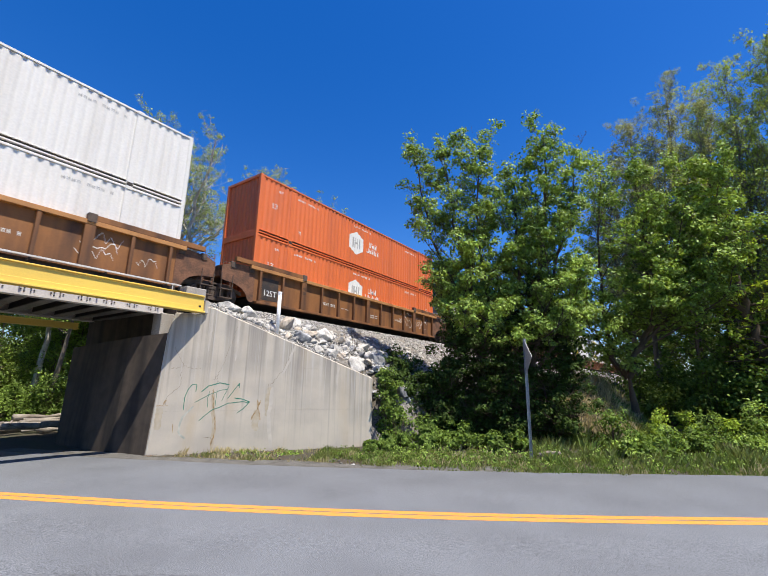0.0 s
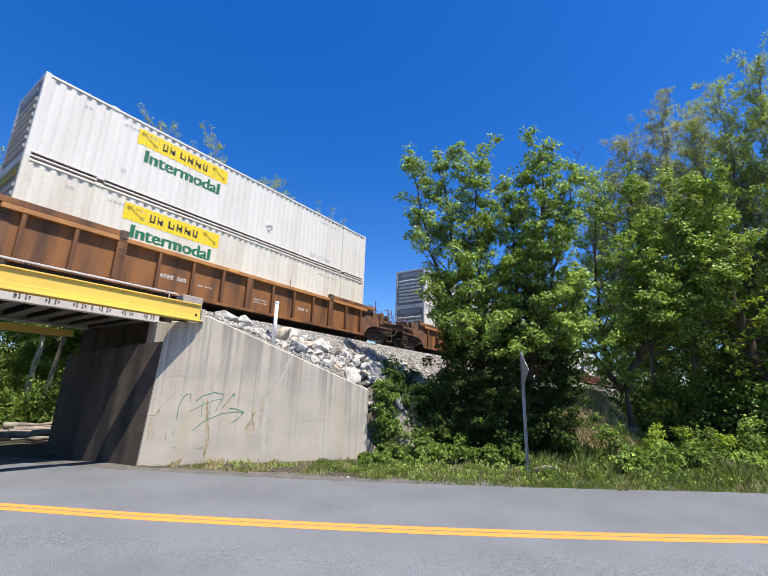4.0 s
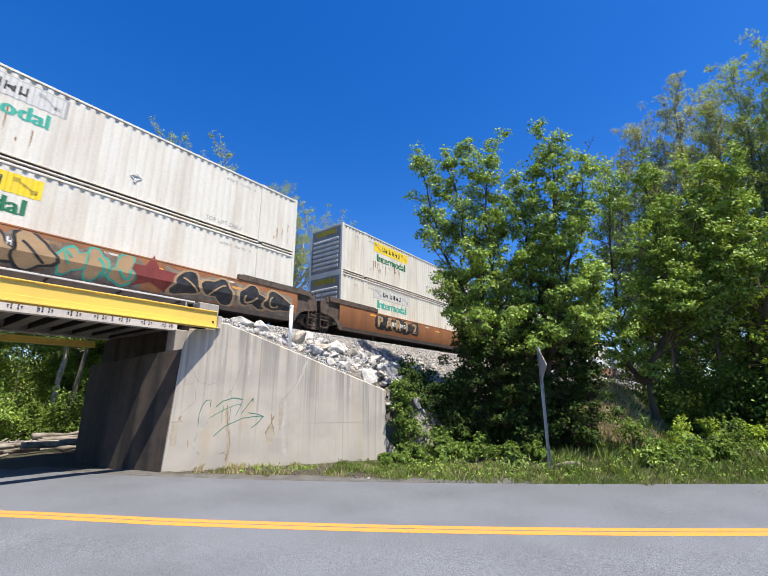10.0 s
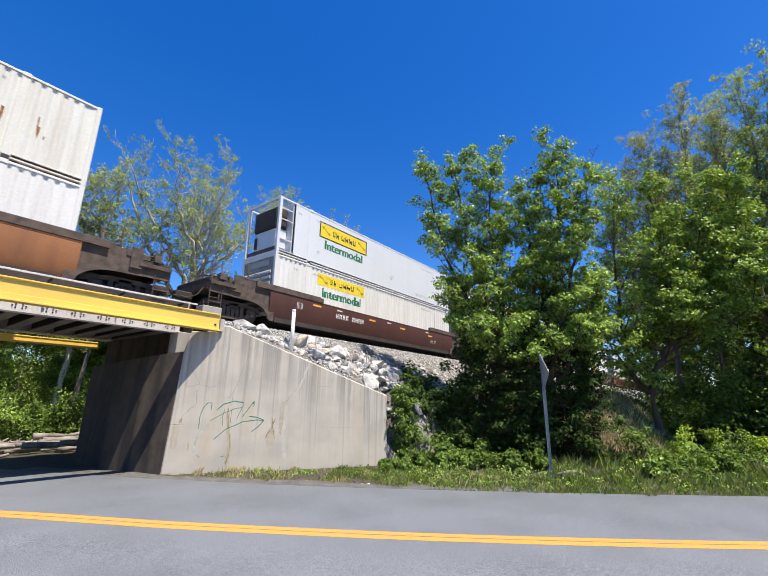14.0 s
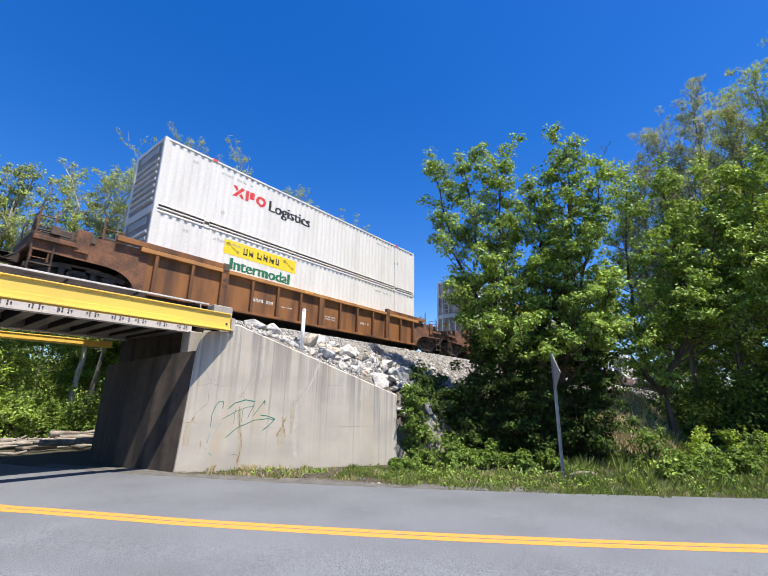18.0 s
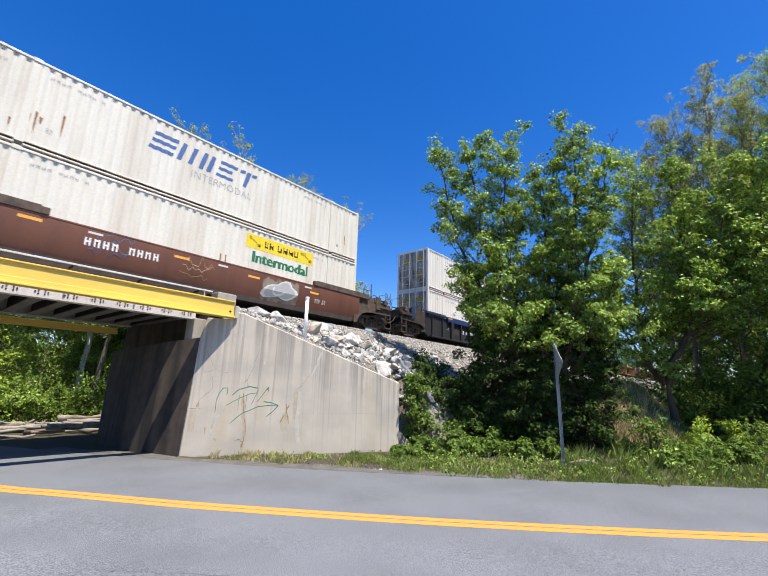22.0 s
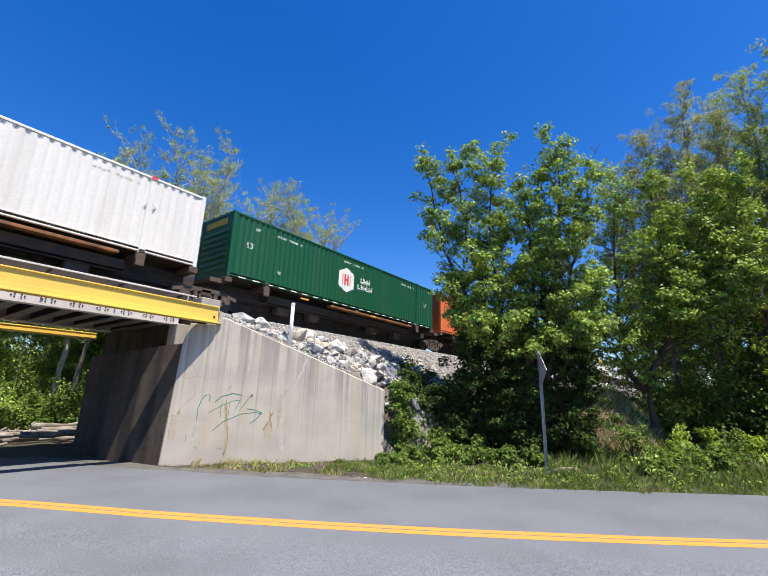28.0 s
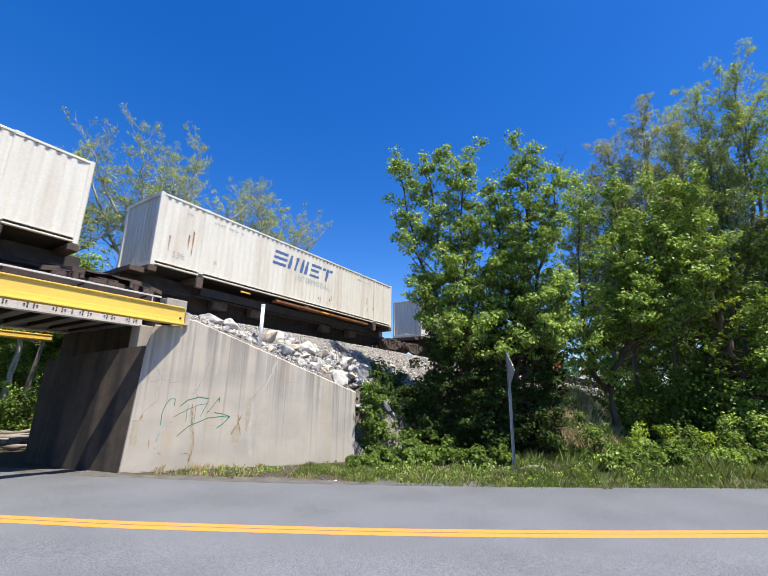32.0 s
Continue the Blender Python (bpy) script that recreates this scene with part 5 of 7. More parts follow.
def graffiti(w, x0, kind):
    y = FOLD if kind in "smd" else -0.046
    rr = random.Random(int(x0))
    for g in GRAFFITI.get(x0, ()):
        if g[0] == "word":
            sprayed_word(w, g[1], g[2], g[3], g[4], y, g[5], g[6])
        elif g[0] == "block":
            scrawl(w, (g[1] + g[2]) / 2, 0.4, g[2] - g[1], rr, y, g[3], g[4], g[5])
        elif g[0] == "tag":
            for k in range(3):
                scribble(w, g[1] + 0.1 * k, 0.3 + 0.25 * k, 1.1, rr, y, g[2])
        else:
            pts = [(g[1] + (0.95 if k % 2 == 0 else 0.4) * math.cos(k * math.pi / 5 + 0.3), 0.5 + (0.66 if k % 2 == 0 else 0.28) * math.sin(k * math.pi / 5 + 0.3)) for k in range(10)]
            painted(w, "spray_star", [pts], M[g[2]], 1, "dark red spray-painted star", flat=y)


def scribble(w, u, z, width, rr, y, ink="ink_faded"):
    """A thin pale tag: a broken zigzag line."""
    o, x = [], u - width / 2
    a = z
    for k in range(9):
        b = z + rr.uniform(-0.22, 0.22)
        n = x + width / 9
        o.append([(x, a - 0.012), (n, b - 0.012), (n, b + 0.016), (x, a + 0.016)])
        x, a = n, b
    painted(w, "spray_tag", o, M[ink], 0, "thin pale spray tag", flat=y)


def scrawl(w, u, z, width, rr, y, ink, rim, n):
    """Spray-painted shapes about as high as the side: fat bent strokes with a rim, on a rough wash."""
    x0, x1 = u - width / 2 - 0.25, u + width / 2 + 0.25
    lim = 0.95 if y == FOLD else 1.14
    top = [(x0 + (x1 - x0) * k / 16, min(lim, lim - 0.12 + rr.uniform(-0.12, 0.12))) for k in range(17)]
    low = [(x1 - (x1 - x0) * k / 16, max(-0.2, -0.1 + rr.uniform(-0.1, 0.1))) for k in range(17)]
    base = painted(w, "spray_wash", [top + low], M["ink_wash"], 0, "thin grey-brown wash of spray paint", flat=y)

    def stroke(pts, half):
        out, back = [], []
        for i, (px, pz) in enumerate(pts):
            a, b = pts[max(i - 1, 0)], pts[min(i + 1, len(pts) - 1)]
            dx, dz = b[0] - a[0], b[1] - a[1]
            ln = math.hypot(dx, dz) + 1e-6
            out.append((px - dz / ln * half, min(lim, max(-0.2, pz + dx / ln * half))))
            back.append((px + dz / ln * half, min(lim, max(-0.2, pz - dx / ln * half))))
        return [[out[i], out[i + 1], back[i + 1], back[i]] for i in range(len(pts) - 1)]

    k0 = width / n
    for k in range(n):
        x = u - width / 2 + k0 * (k + 0.5) + 0.1 * k0 * rr.uniform(-1, 1)
        hw, hh = 0.56 * k0, rr.uniform(0.42, 0.56)
        f2, f3, f5 = rr.uniform(0, 6.28), rr.uniform(0, 6.28), rr.uniform(0, 6.28)
        lean = rr.uniform(-0.25, 0.25)

        def lobe(scale):
            out = []
            for i in range(24):
                a = i * math.tau / 24
                r = scale * (1 + 0.16 * math.sin(2 * a + f2) + 0.2 * math.sin(3 * a + f3) + 0.1 * math.sin(5 * a + f5))
                out.append((x + hw * r * math.cos(a) + lean * r * math.sin(a), min(lim, max(-0.2, z + hh * r * math.sin(a)))))
            return out
        painted(base, "spray_rim", [lobe(1.0)], M[rim], 1 + k % 2 * 2, flat=y)
        painted(base, "spray_fill", [lobe(0.84)], M[ink], 2 + k % 2 * 2, flat=y)
        swoosh = [(x + hw * (0.55 * math.cos(f2 + 2.6 * i / 7)), z + hh * 0.5 * math.sin(f3 + 3.4 * i / 7)) for i in range(8)]
        painted(base, "spray_line", stroke(swoosh, 0.025 + 0.02 * rr.random()), M[rim], 6, flat=y)


M["ink_wash"] = mat("thin spray wash", (0.24, 0.2, 0.16), 0.8, second=(0.13, 0.09, 0.06), scale=3, amount=0.9)


def spine_car(seed, first, last):
    """One low spine wagon under a single container; its origin lies at the container's corner."""
    w = thing("spine_wagon", "black and rust-brown spine wagon under a single container", "rail wagon", group="wagons of the train")
    part("centre_sill", boxed(-0.5, CL + 0.5, CW / 2 - 0.28, CW / 2 + 0.28, -0.75, -0.12, bevel=0.02), M["black"], w)
    # black block and tapers added to fill the dark void under the wagon
    part("void_block", boxed(1.6, CL - 1.6, CW / 2 - 0.2, CW / 2 + 0.2, -1.36, -0.752), M["black"], w)
    for x in (1.6, CL - 1.6):
        bm = bmesh.new()
        k = 1 if x < 5 else -1
        prism(bm, [(x - k * 0.002, -0.752), (x - k * 1.9, -0.752), (x - k * 1.9, -0.86), (x - k * 0.002, -1.34)], CW / 2 - 0.19, CW / 2 + 0.19)
        part("void_taper", bm, M["black"], w)
    for x in (3.4, 5.4, 10.2, 12.6):
        part("brake_gear", boxed(x - 0.35, x + 0.35, 0.5, 0.95, -1.05, -0.63, bevel=0.05), M["truck"], w)
    bm = bmesh.new()
    tube(bm, [(0.3, 0.45, -0.7), (CL - 0.3, 0.45, -0.7)], [0.03, 0.03], 6)
    part("train_pipe", bm, M["black"], w)
    for x in (0.1, 1.98, CL / 2, CL - 1.98, CL - 0.1):
        part("cross_beam", boxed(x - 0.16, x + 0.16, 0.0, CW, -0.22, -0.02, bevel=0.01), M["truck"], w)
    for x in (1.98, CL - 1.98):
        part("bracket", boxed(x - 0.14, x + 0.14, -0.03, 0.12, -0.45, -0.02, bevel=0.015), M["truck"], w)
    part("side_ledge", boxed(6.0, 13.5, -0.02, 0.3, -0.2, -0.1, bevel=0.01), M["brown"], w)
    part("under_frame", boxed(2.3, CL - 2.3, 0.35, CW - 0.35, -0.62, -0.3), M["black"], w)
    for x in (4.2, 9.5):
        plate(w, "orange_tab", x, -0.15, 0.5, 0.07, M["ink_orange"], y=-0.024 if x > 6 else -0.004)
    truck(w, -0.62, SPINE_Z)
    if last:
        truck(w, CL + 0.62, SPINE_Z)
    part("end_frame", boxed(-0.55, 0.0, 0.25, CW - 0.25, -0.3, -0.12), M["truck"], w)
    return w


# x of the container's left end at the start; wagon; upper and lower load: colour, end, sign, place of the sign
LEFT, RIGHT = 4.64, 11.5
TRAIN = [
    (-8.75, "r", "w l - 0", "w l - 0"), (10.71, "r", "o c hex 7.0", "o c hex 7.05"), (30.02, "r", "g d hex 7.4", "w l yb 4.64"),
    (53.49, "r", "w l rb 5.1", "w d bb 11.5"), (72.92, "r", "c l fade 4.64", "w l bb 4.64"), (92.29, "r", "w l yb 4.64", "c l yb 4.64"), (115.75, "r", "w l rb 10.7", "w l - 0"),
    (139.17, "r", "w d rb 10.75", "c l yb 4.64"), (158.59, "r", "c d fade 4.64", "c l yb 4.64"), (177.97, "r", "c l yb 4.64", "w l rb 4.7"),
    (201.44, "s", "w l rb 5.1", "c l yb 4.5"), (220.84, "s", "c l fade 4.8", "c l yb 4.7"), (240.27, "s", "c l yb 4.64", "c l fade 4.7"),
    (263.81, "s", "w l rb 5.1", "c l yb 4.7"), (283.08, "s", "w l yb 4.64", "c l yb 4.64"), (302.32, "s", "c l yb 4.7", "w d fade 11.5"),
    (325.99, "m", "r f bb 4.5", "w l yb 4.5"), (345.1, "m", "c d yb 11.5", "c d yb 4.7"), (364.28, "m", "w d - 0", "w d - 0"),
    (387.6, "m", "c d fade 11.5", "w l bb 4.64"), (410.66, "r", "w l rb 5.1", "w l yb 4.64"),
    (433.84, "r", "w d yb 11.5", "w d yb 11.5"), (452.99, "r", "w d yb 11.5", "w l fade 4.5"), (472.35, "r", "w d yb 11.4", "r d bl 7.8"),
    (495.62, "d", "c d sw 7.6", "c d yb 11.3"),
    (518.78, "b", "w d lo 11.4", "w d rb 10.7"), (537.86, "b", "g d em 10.4", "w d rb 10.7"), (557.22, "b", "c d yb 11.5", "g d hex 7.3"),
    (580.44, "r", "g d hex 7.2", "g d em 8.1"), (603.7, "r", "c d sw 7.6", "c d - 0"),
    (624.19, "p", "w l rb 5.15", None), (641.63, "p", "g l hex 7.1", None), (658.99, "p", "o c hex 7.2", None), (676.43, "p", "g l hex 7.05", None), (694.5, "p", "g d hex 7.2", None),
    (712.8, "p", "c l yb 4.7", None), (731.21, "p", "c c sw 7.9", None), (751.67, "p", "w c - 0", None), (769.9, "p", "w d yb 4.64", None), (788.1, "p", "o c hex 7.1", None), (806.3, "p", "g d hex 7.1", None), (824.5, "p", "w l yb 4.64", None), (842.7, "p", "w l rb 5.1", None),
]
MOVING = []


def build_train():
    n = len(TRAIN)
    for i, (x0, kind, upper, lower) in enumerate(TRAIN):
        gap_l = x0 - TRAIN[i - 1][0] if i else 19.4
        gap_r = TRAIN[i + 1][0] - x0 if i + 1 < n else 18.3
        if kind == "p":
            MOVING.append((spine_car(i, i == 0, gap_r > 18.2), x0, SPINE_Z))
            loads = [(upper, SPINE_Z)]
        else:
            MOVING.append((well_car(kind, gap_l > 20, gap_r > 20, i), x0, WELL_Z))
            graffiti(MOVING[-1][0], x0, kind)
            loads = [(upper, WELL_Z + CH), (lower, WELL_Z)]
        for k, (spec, z) in enumerate(loads):
            style, end, sign, u = spec.split()
            MOVING.append((container(style, end, sign, float(u), 7 * i + k), x0, z))


def train_x(x0, t):
    return x0 - 22.395 * t - 0.00732 * t * t


def motions():
    for ob, x0, z in MOVING:
        walk(ob, [(t, pose(train_x(x0, t), NEAR_Y, z)) for t in (0, 8, 16, 24, 32)])


build_train()

# ---- stones, marks on the wall, post, sign ----


def rock_mesh(seed):
    """A broken block: the hull of a few corners, its edges slightly worn."""
    rr = random.Random(seed)
    bm = bmesh.new()
    for k in range(13):
        d = Vector((rr.gauss(0, 1), rr.gauss(0, 1), rr.gauss(0, 1))).normalized() * rr.uniform(0.85, 1.1)
        bm.verts.new((d.x * 1.2, d.y * 0.95, d.z * 0.72))
    bmesh.ops.convex_hull(bm, input=bm.verts)
    bmesh.ops.delete(bm, geom=[v for v in bm.verts if not v.link_faces], context="VERTS")
    bmesh.ops.bevel(bm, geom=list(bm.edges), offset=0.05, segments=1, affect="EDGES")
    return mesh_of(bm, "rock")


ROCKS = [rock_mesh(k) for k in range(14)]


def build_riprap():
    g = thing("riprap", "pile of broken pale grey limestone rocks on the bank", "rocks", kind="structure")
    rr = random.Random(4)
    n = 0
    tries = 0
    placed = []
    while n < 240 and tries < 9000:
        tries += 1
        x = 8.9 + 10.5 * rr.random() ** 1.3
        s = 0.2 + 0.36 * rr.random() ** 1.2
        lo = wall_y(x) + 0.62 + 0.72 * s if x < 13.1 else max(7.4, 10.3 - 1.4 * (x - 13.3))
        top = 13.5 - 0.18 * max(0, 12 - x) - 0.34 * max(0, x - 12)
        y = lo + (max(top, lo + 0.5) - lo) * rr.random()
        if x > 13.2 and bank(x, y) < 1.7:
            continue
        if any((x - a) ** 2 + (y - b) ** 2 < (0.68 * (s + c)) ** 2 for a, b, c in placed):
            continue
        placed.append((x, y, s))
        m = pose(x, y, bank(x, y) + 0.25 * s, rr.uniform(-50, 50), rr.uniform(-50, 50), rr.uniform(0, 360)) @ Matrix.Scale(s, 4)
        put("rock", ROCKS[rr.randrange(14)], M[rr.choice(("rock", "rock", "rock", "rock_tan", "rock_blue"))], g, m=m)
        n += 1


    # smaller broken stone between the rocks
    verts, faces = [], []
    shapes = []
    for k in range(4):
        bm = bmesh.new()
        for _ in range(9):
            d = Vector((rr.gauss(0, 1), rr.gauss(0, 1), rr.gauss(0, 1))).normalized()
            bm.verts.new((d.x * 1.2, d.y, d.z * 0.8))
        bmesh.ops.convex_hull(bm, input=bm.verts)
        bmesh.ops.delete(bm, geom=[v for v in bm.verts if not v.link_faces], context="VERTS")
        bmesh.ops.triangulate(bm, faces=bm.faces[:])
        bm.verts.index_update()
        shapes.append(([v.co.copy() for v in bm.verts], [tuple(v.index for v in f.verts) for f in bm.faces]))
        bm.free()
    for k in range(2600):
        x = 8.7 + 12.5 * rr.random() ** 1.2
        lo = wall_y(x) + 0.78 if x < 13.1 else max(8.0, 10.3 - 1.4 * (x - 13.3))
        y = lo + (13.3 - lo) * rr.random()
        if x > 13.2 and bank(x, y) < 1.6:
            continue
        sc = 0.05 + 0.12 * rr.random() ** 2
        m = pose(x, y, bank(x, y) + 0.02, rr.uniform(-60, 60), rr.uniform(-60, 60), rr.uniform(0, 360)) @ Matrix.Scale(sc, 4)
        vs, fs = shapes[k % 4]
        base = len(verts)
        verts += [m @ v for v in vs]
        faces += [tuple(base + i for i in f) for f in fs]
    tagged(put("rubble", quick_mesh("rubble", verts, faces), M["stones"]), "small broken limestone between the rocks", "rubble", kind="stuff")


build_riprap()


def ribbon(name, pts, width, material, lift=0.004, label=""):
    """A painted or stained stroke on the wall: places along it and heights."""
    bm = bmesh.new()
    out = []
    for i, (s, z) in enumerate(pts):
        a, b = pts[max(i - 1, 0)], pts[min(i + 1, len(pts) - 1)]
        d = Vector((b[0] - a[0], b[1] - a[1])).normalized()
        w = width * (0.5 if i in (0, len(pts) - 1) else 1.0) / 2
        out.append(((s - d.y * w, z + d.x * w), (s + d.y * w, z - d.x * w)))
    prism(bm, [o[0] for o in out] + [o[1] for o in out[::-1]], -0.4 * lift, 0.02)
    return part(name, bm, material, WALL, label)


def fine(pts, wobble, seed, n=7):
    """The same stroke with in-between places and a little unsteadiness."""
    rr = random.Random(seed)
    out = []
    for (a, b), (c, d) in zip(pts, pts[1:]):
        for k in range(n):
            f = k / n
            out.append((a + (c - a) * f + rr.uniform(-wobble, wobble), b + (d - b) * f + rr.uniform(-wobble, wobble)))
    return out + [pts[-1]]


M["spray"] = mat("faded green spray paint", (0.04, 0.2, 0.125), 0.8, second=(0.13, 0.28, 0.2), scale=5, amount=0.7)
M["spray_thin"] = mat("thin green spray mist", (0.41, 0.425, 0.355), 0.85, second=(0.48, 0.44, 0.37), scale=5, amount=0.8, grain=5, bump=0)
M["seam"] = mat("faint form seam", (0.4, 0.355, 0.29), 0.95, second=(0.48, 0.43, 0.35), scale=4, amount=0.9)
M["crack"] = mat("dark crack", (0.3, 0.255, 0.2), 0.95, second=(0.44, 0.385, 0.31), scale=5, amount=0.9)
M["stain"] = mat("ochre rust stain", (0.33, 0.215, 0.095), 0.9, second=(0.5, 0.42, 0.31), scale=6, amount=1.0, grain=8, bump=0)
M["stain_pale"] = mat("thin ochre wash", (0.45, 0.375, 0.265), 0.9, second=(0.5, 0.44, 0.35), scale=4, amount=0.9, grain=5, bump=0, grain_amount=0.1)
M["lime"] = mat("pale lime streak", (0.54, 0.49, 0.415), 0.9, second=(0.49, 0.44, 0.365), scale=2.5, amount=0.9, grain=5, bump=0, grain_amount=0.1)
SPRAY = [[(0.97, 1.32), (0.97, 1.73), (1.04, 1.98), (1.15, 2.15), (1.3, 2.16), (1.29, 1.92)], [(1.47, 1.92), (1.66, 2.11), (2.03, 2.23), (2.34, 2.17)], [(2.32, 1.7), (2.42, 1.85), (2.68, 2.24), (2.67, 2.05)], [(1.3, 1.57), (1.69, 1.81), (2.05, 1.97), (2.3, 2.02)], [(1.71, 1.41), (1.69, 1.73), (1.72, 1.95)],
         [(2.13, 1.6), (2.33, 2.12)], [(1.95, 1.45), (1.96, 2.0)], [(1.48, 0.98), (1.84, 1.31), (2.38, 1.55), (2.8, 1.6), (3.07, 1.57)], [(2.55, 1.72), (2.8, 1.69), (3.07, 1.59)], [(3.05, 1.57), (2.85, 1.35), (2.67, 1.21)], [(1.12, 0.42), (0.95, 0.55), (0.91, 0.64), (0.92, 0.9), (0.97, 1.09), (1.27, 1.45)]]
for k, s in enumerate(SPRAY):
    ribbon("spray_stroke", fine(s, 0.006, k), (0.024, 0.034, 0.022, 0.02, 0.016, 0.018, 0.014, 0.026, 0.032, 0.026, 0.06)[k], M["spray" if k != 10 else "spray_thin"], 0.006, "faded green spray paint stroke")
for k, s in enumerate([[(2.42, 4.2), (2.38, 3.97), (2.21, 3.35), (2.03, 2.7), (1.9, 2.45), (1.78, 2.31)], [(1.9, 2.5), (1.95, 2.3), (1.9, 2.1)], [(4.43, 3.64), (4.36, 3.27), (4.09, 2.64), (3.71, 2.14)], [(3.8, 2.26), (3.66, 2.2), (3.66, 2.05)], [(0.5, 3.39), (0.62, 3.1), (0.85, 2.77), (1.1, 2.68), (1.37, 2.7)], [(0.85, 2.77), (0.66, 2.7), (0.45, 2.68)], [(0.78, 2.58), (0.78, 2.15), (0.43, 1.68), (0.39, 1.46)],
                      [(3.5, 1.31), (4.53, 1.33), (5.44, 1.33), (6.97, 1.32)], [(0.2, 1.28), (1.6, 1.3), (3.4, 1.31)], [(4.82, 2.79), (5.41, 2.8)], [(1.68, 0.43), (1.85, 0.44), (1.98, 0.35), (1.93, 0.17)], [(5.0, 1.36), (5.6, 1.335), (6.9, 1.345)]]):
    flat = k in (7, 8, 9, 11)
    ribbon("crack", fine(s, 0.004 if flat else 0.028, 20 + k), 0.004 if k in (7, 8, 11) else 0.008 if flat else 0.012, M["seam" if k in (7, 8, 11) else "crack"], 0.004)
for k, (s, w) in enumerate([([(1.84, 2.0), (1.85, 1.75), (1.9, 1.27), (2.0, 0.94), (2.02, 0.7), (1.99, 0.45), (1.92, 0.15)], 0.04), ([(3.46, 1.66), (3.38, 1.5), (3.35, 1.31), (3.2, 1.12), (3.17, 0.98)], 0.045), ([(3.33, 1.68), (3.36, 1.4), (3.42, 1.2), (3.46, 0.97)], 0.04), ([(0.15, 1.455), (0.3, 1.46), (0.5, 1.47)], 0.025), ([(0.42, 1.66), (0.36, 1.5)], 0.05), ([(0.72, 0.9), (0.74, 0.6)], 0.03)]):
    ribbon("rust_stain", fine(s, 0.012, 40 + k), w, M["stain"], 0.005, "ochre rust stain")
for k, (s, w) in enumerate([([(1.84, 1.9), (1.9, 1.27), (1.98, 0.8), (1.96, 0.1)], 0.13), ([(3.36, 1.3), (3.3, 1.0), (3.33, 0.62)], 0.22), ([(0.25, 1.44), (0.27, 1.1), (0.25, 0.7)], 0.2), ([(3.72, 2.1), (3.66, 1.7), (3.7, 1.1)], 0.16)]):
    ribbon("rust_wash", fine(s, 0.02, 50 + k), w, M["stain_pale"], 0.003, "thin ochre wash below a crack")
for k, (s, w) in enumerate([([(3.82, 2.1), (3.75, 1.2), (3.9, 0.02)], 0.13), ([(2.47, 4.45), (2.49, 3.6), (2.45, 3.0)], 0.06), ([(4.5, 3.6), (4.36, 3.1), (4.15, 2.6)], 0.08), ([(6.23, 3.0), (6.2, 2.2)], 0.08), ([(1.56, 4.78), (1.57, 4.0), (1.55, 3.3)], 0.05)]):
    ribbon("lime_streak", fine(s, 0.02, 60 + k, 5), w, M["lime"], 0.0045, "pale lime streak")

pipe = thing("marker_post", "white plastic marker pipe with a cap", "post", pose(10.47, 12.62, 4.0))
bm = bmesh.new()
tube(bm, [(0, 0, 0), (0, 0, 1.68)], [0.072, 0.072], 14)
part("pipe", bm, M["pipe"], pipe, smooth=True)
bm = bmesh.new()
tube(bm, [(0, 0, 1.66), (0, 0, 1.73), (0, 0, 1.75)], [0.082, 0.082, 0.068], 14)
part("cap", bm, M["pipe"], pipe)

sign = thing("road_sign", "bent road sign seen from its edge on a leaning galvanised post", "sign", pose(14.68, 4.45, -0.3, 0, -1.0, 0))
bm = bmesh.new()
for x0, x1, y0, y1 in ((-0.045, 0.045, -0.004, 0.004), (-0.049, -0.041, -0.045, 0.0), (0.041, 0.049, -0.045, 0.0)):
    box(bm, x0, x1, y0, y1, 0, 4.25)
bmesh.ops.rotate(bm, verts=bm.verts, cent=(0, 0, 0), matrix=Matrix.Rotation(radians(-62), 3, "Z"))
part("post", bm, M["post_steel"], sign)
for name, turn, side in (("plate_half", 38, -1), ("plate_half", 17, 1)):
    bm = bmesh.new()
    prism(bm, [(0, 2.98), (0.62 * side, 3.6), (0, 4.25)], 0.006, 0.011)
    bmesh.ops.rotate(bm, verts=bm.verts, cent=(0, 0, 0), matrix=Matrix.Rotation(radians(turn), 3, "Z"))
    part(name, bm, M["sign_metal"], sign, "bare back of a bent diamond sign plate")
for z in (3.2, 4.0):
    bm = bmesh.new()
    disc(bm, (0, z), 0.014, -0.05, 0.02, 8)
    part("bolt", bm, M["bolt"], sign)
bm = bmesh.new()
tube(bm, [(14.85, 4.25, 0.1), (15.3, 4.05, 0.13), (15.75, 3.8, 0.1)], [0.075, 0.08, 0.065], 9)
tagged(part("fallen_log", bm, M["grey_bark"], smooth=True), "grey weathered log lying in the verge grass", "log")

# ---- trees and plants ----


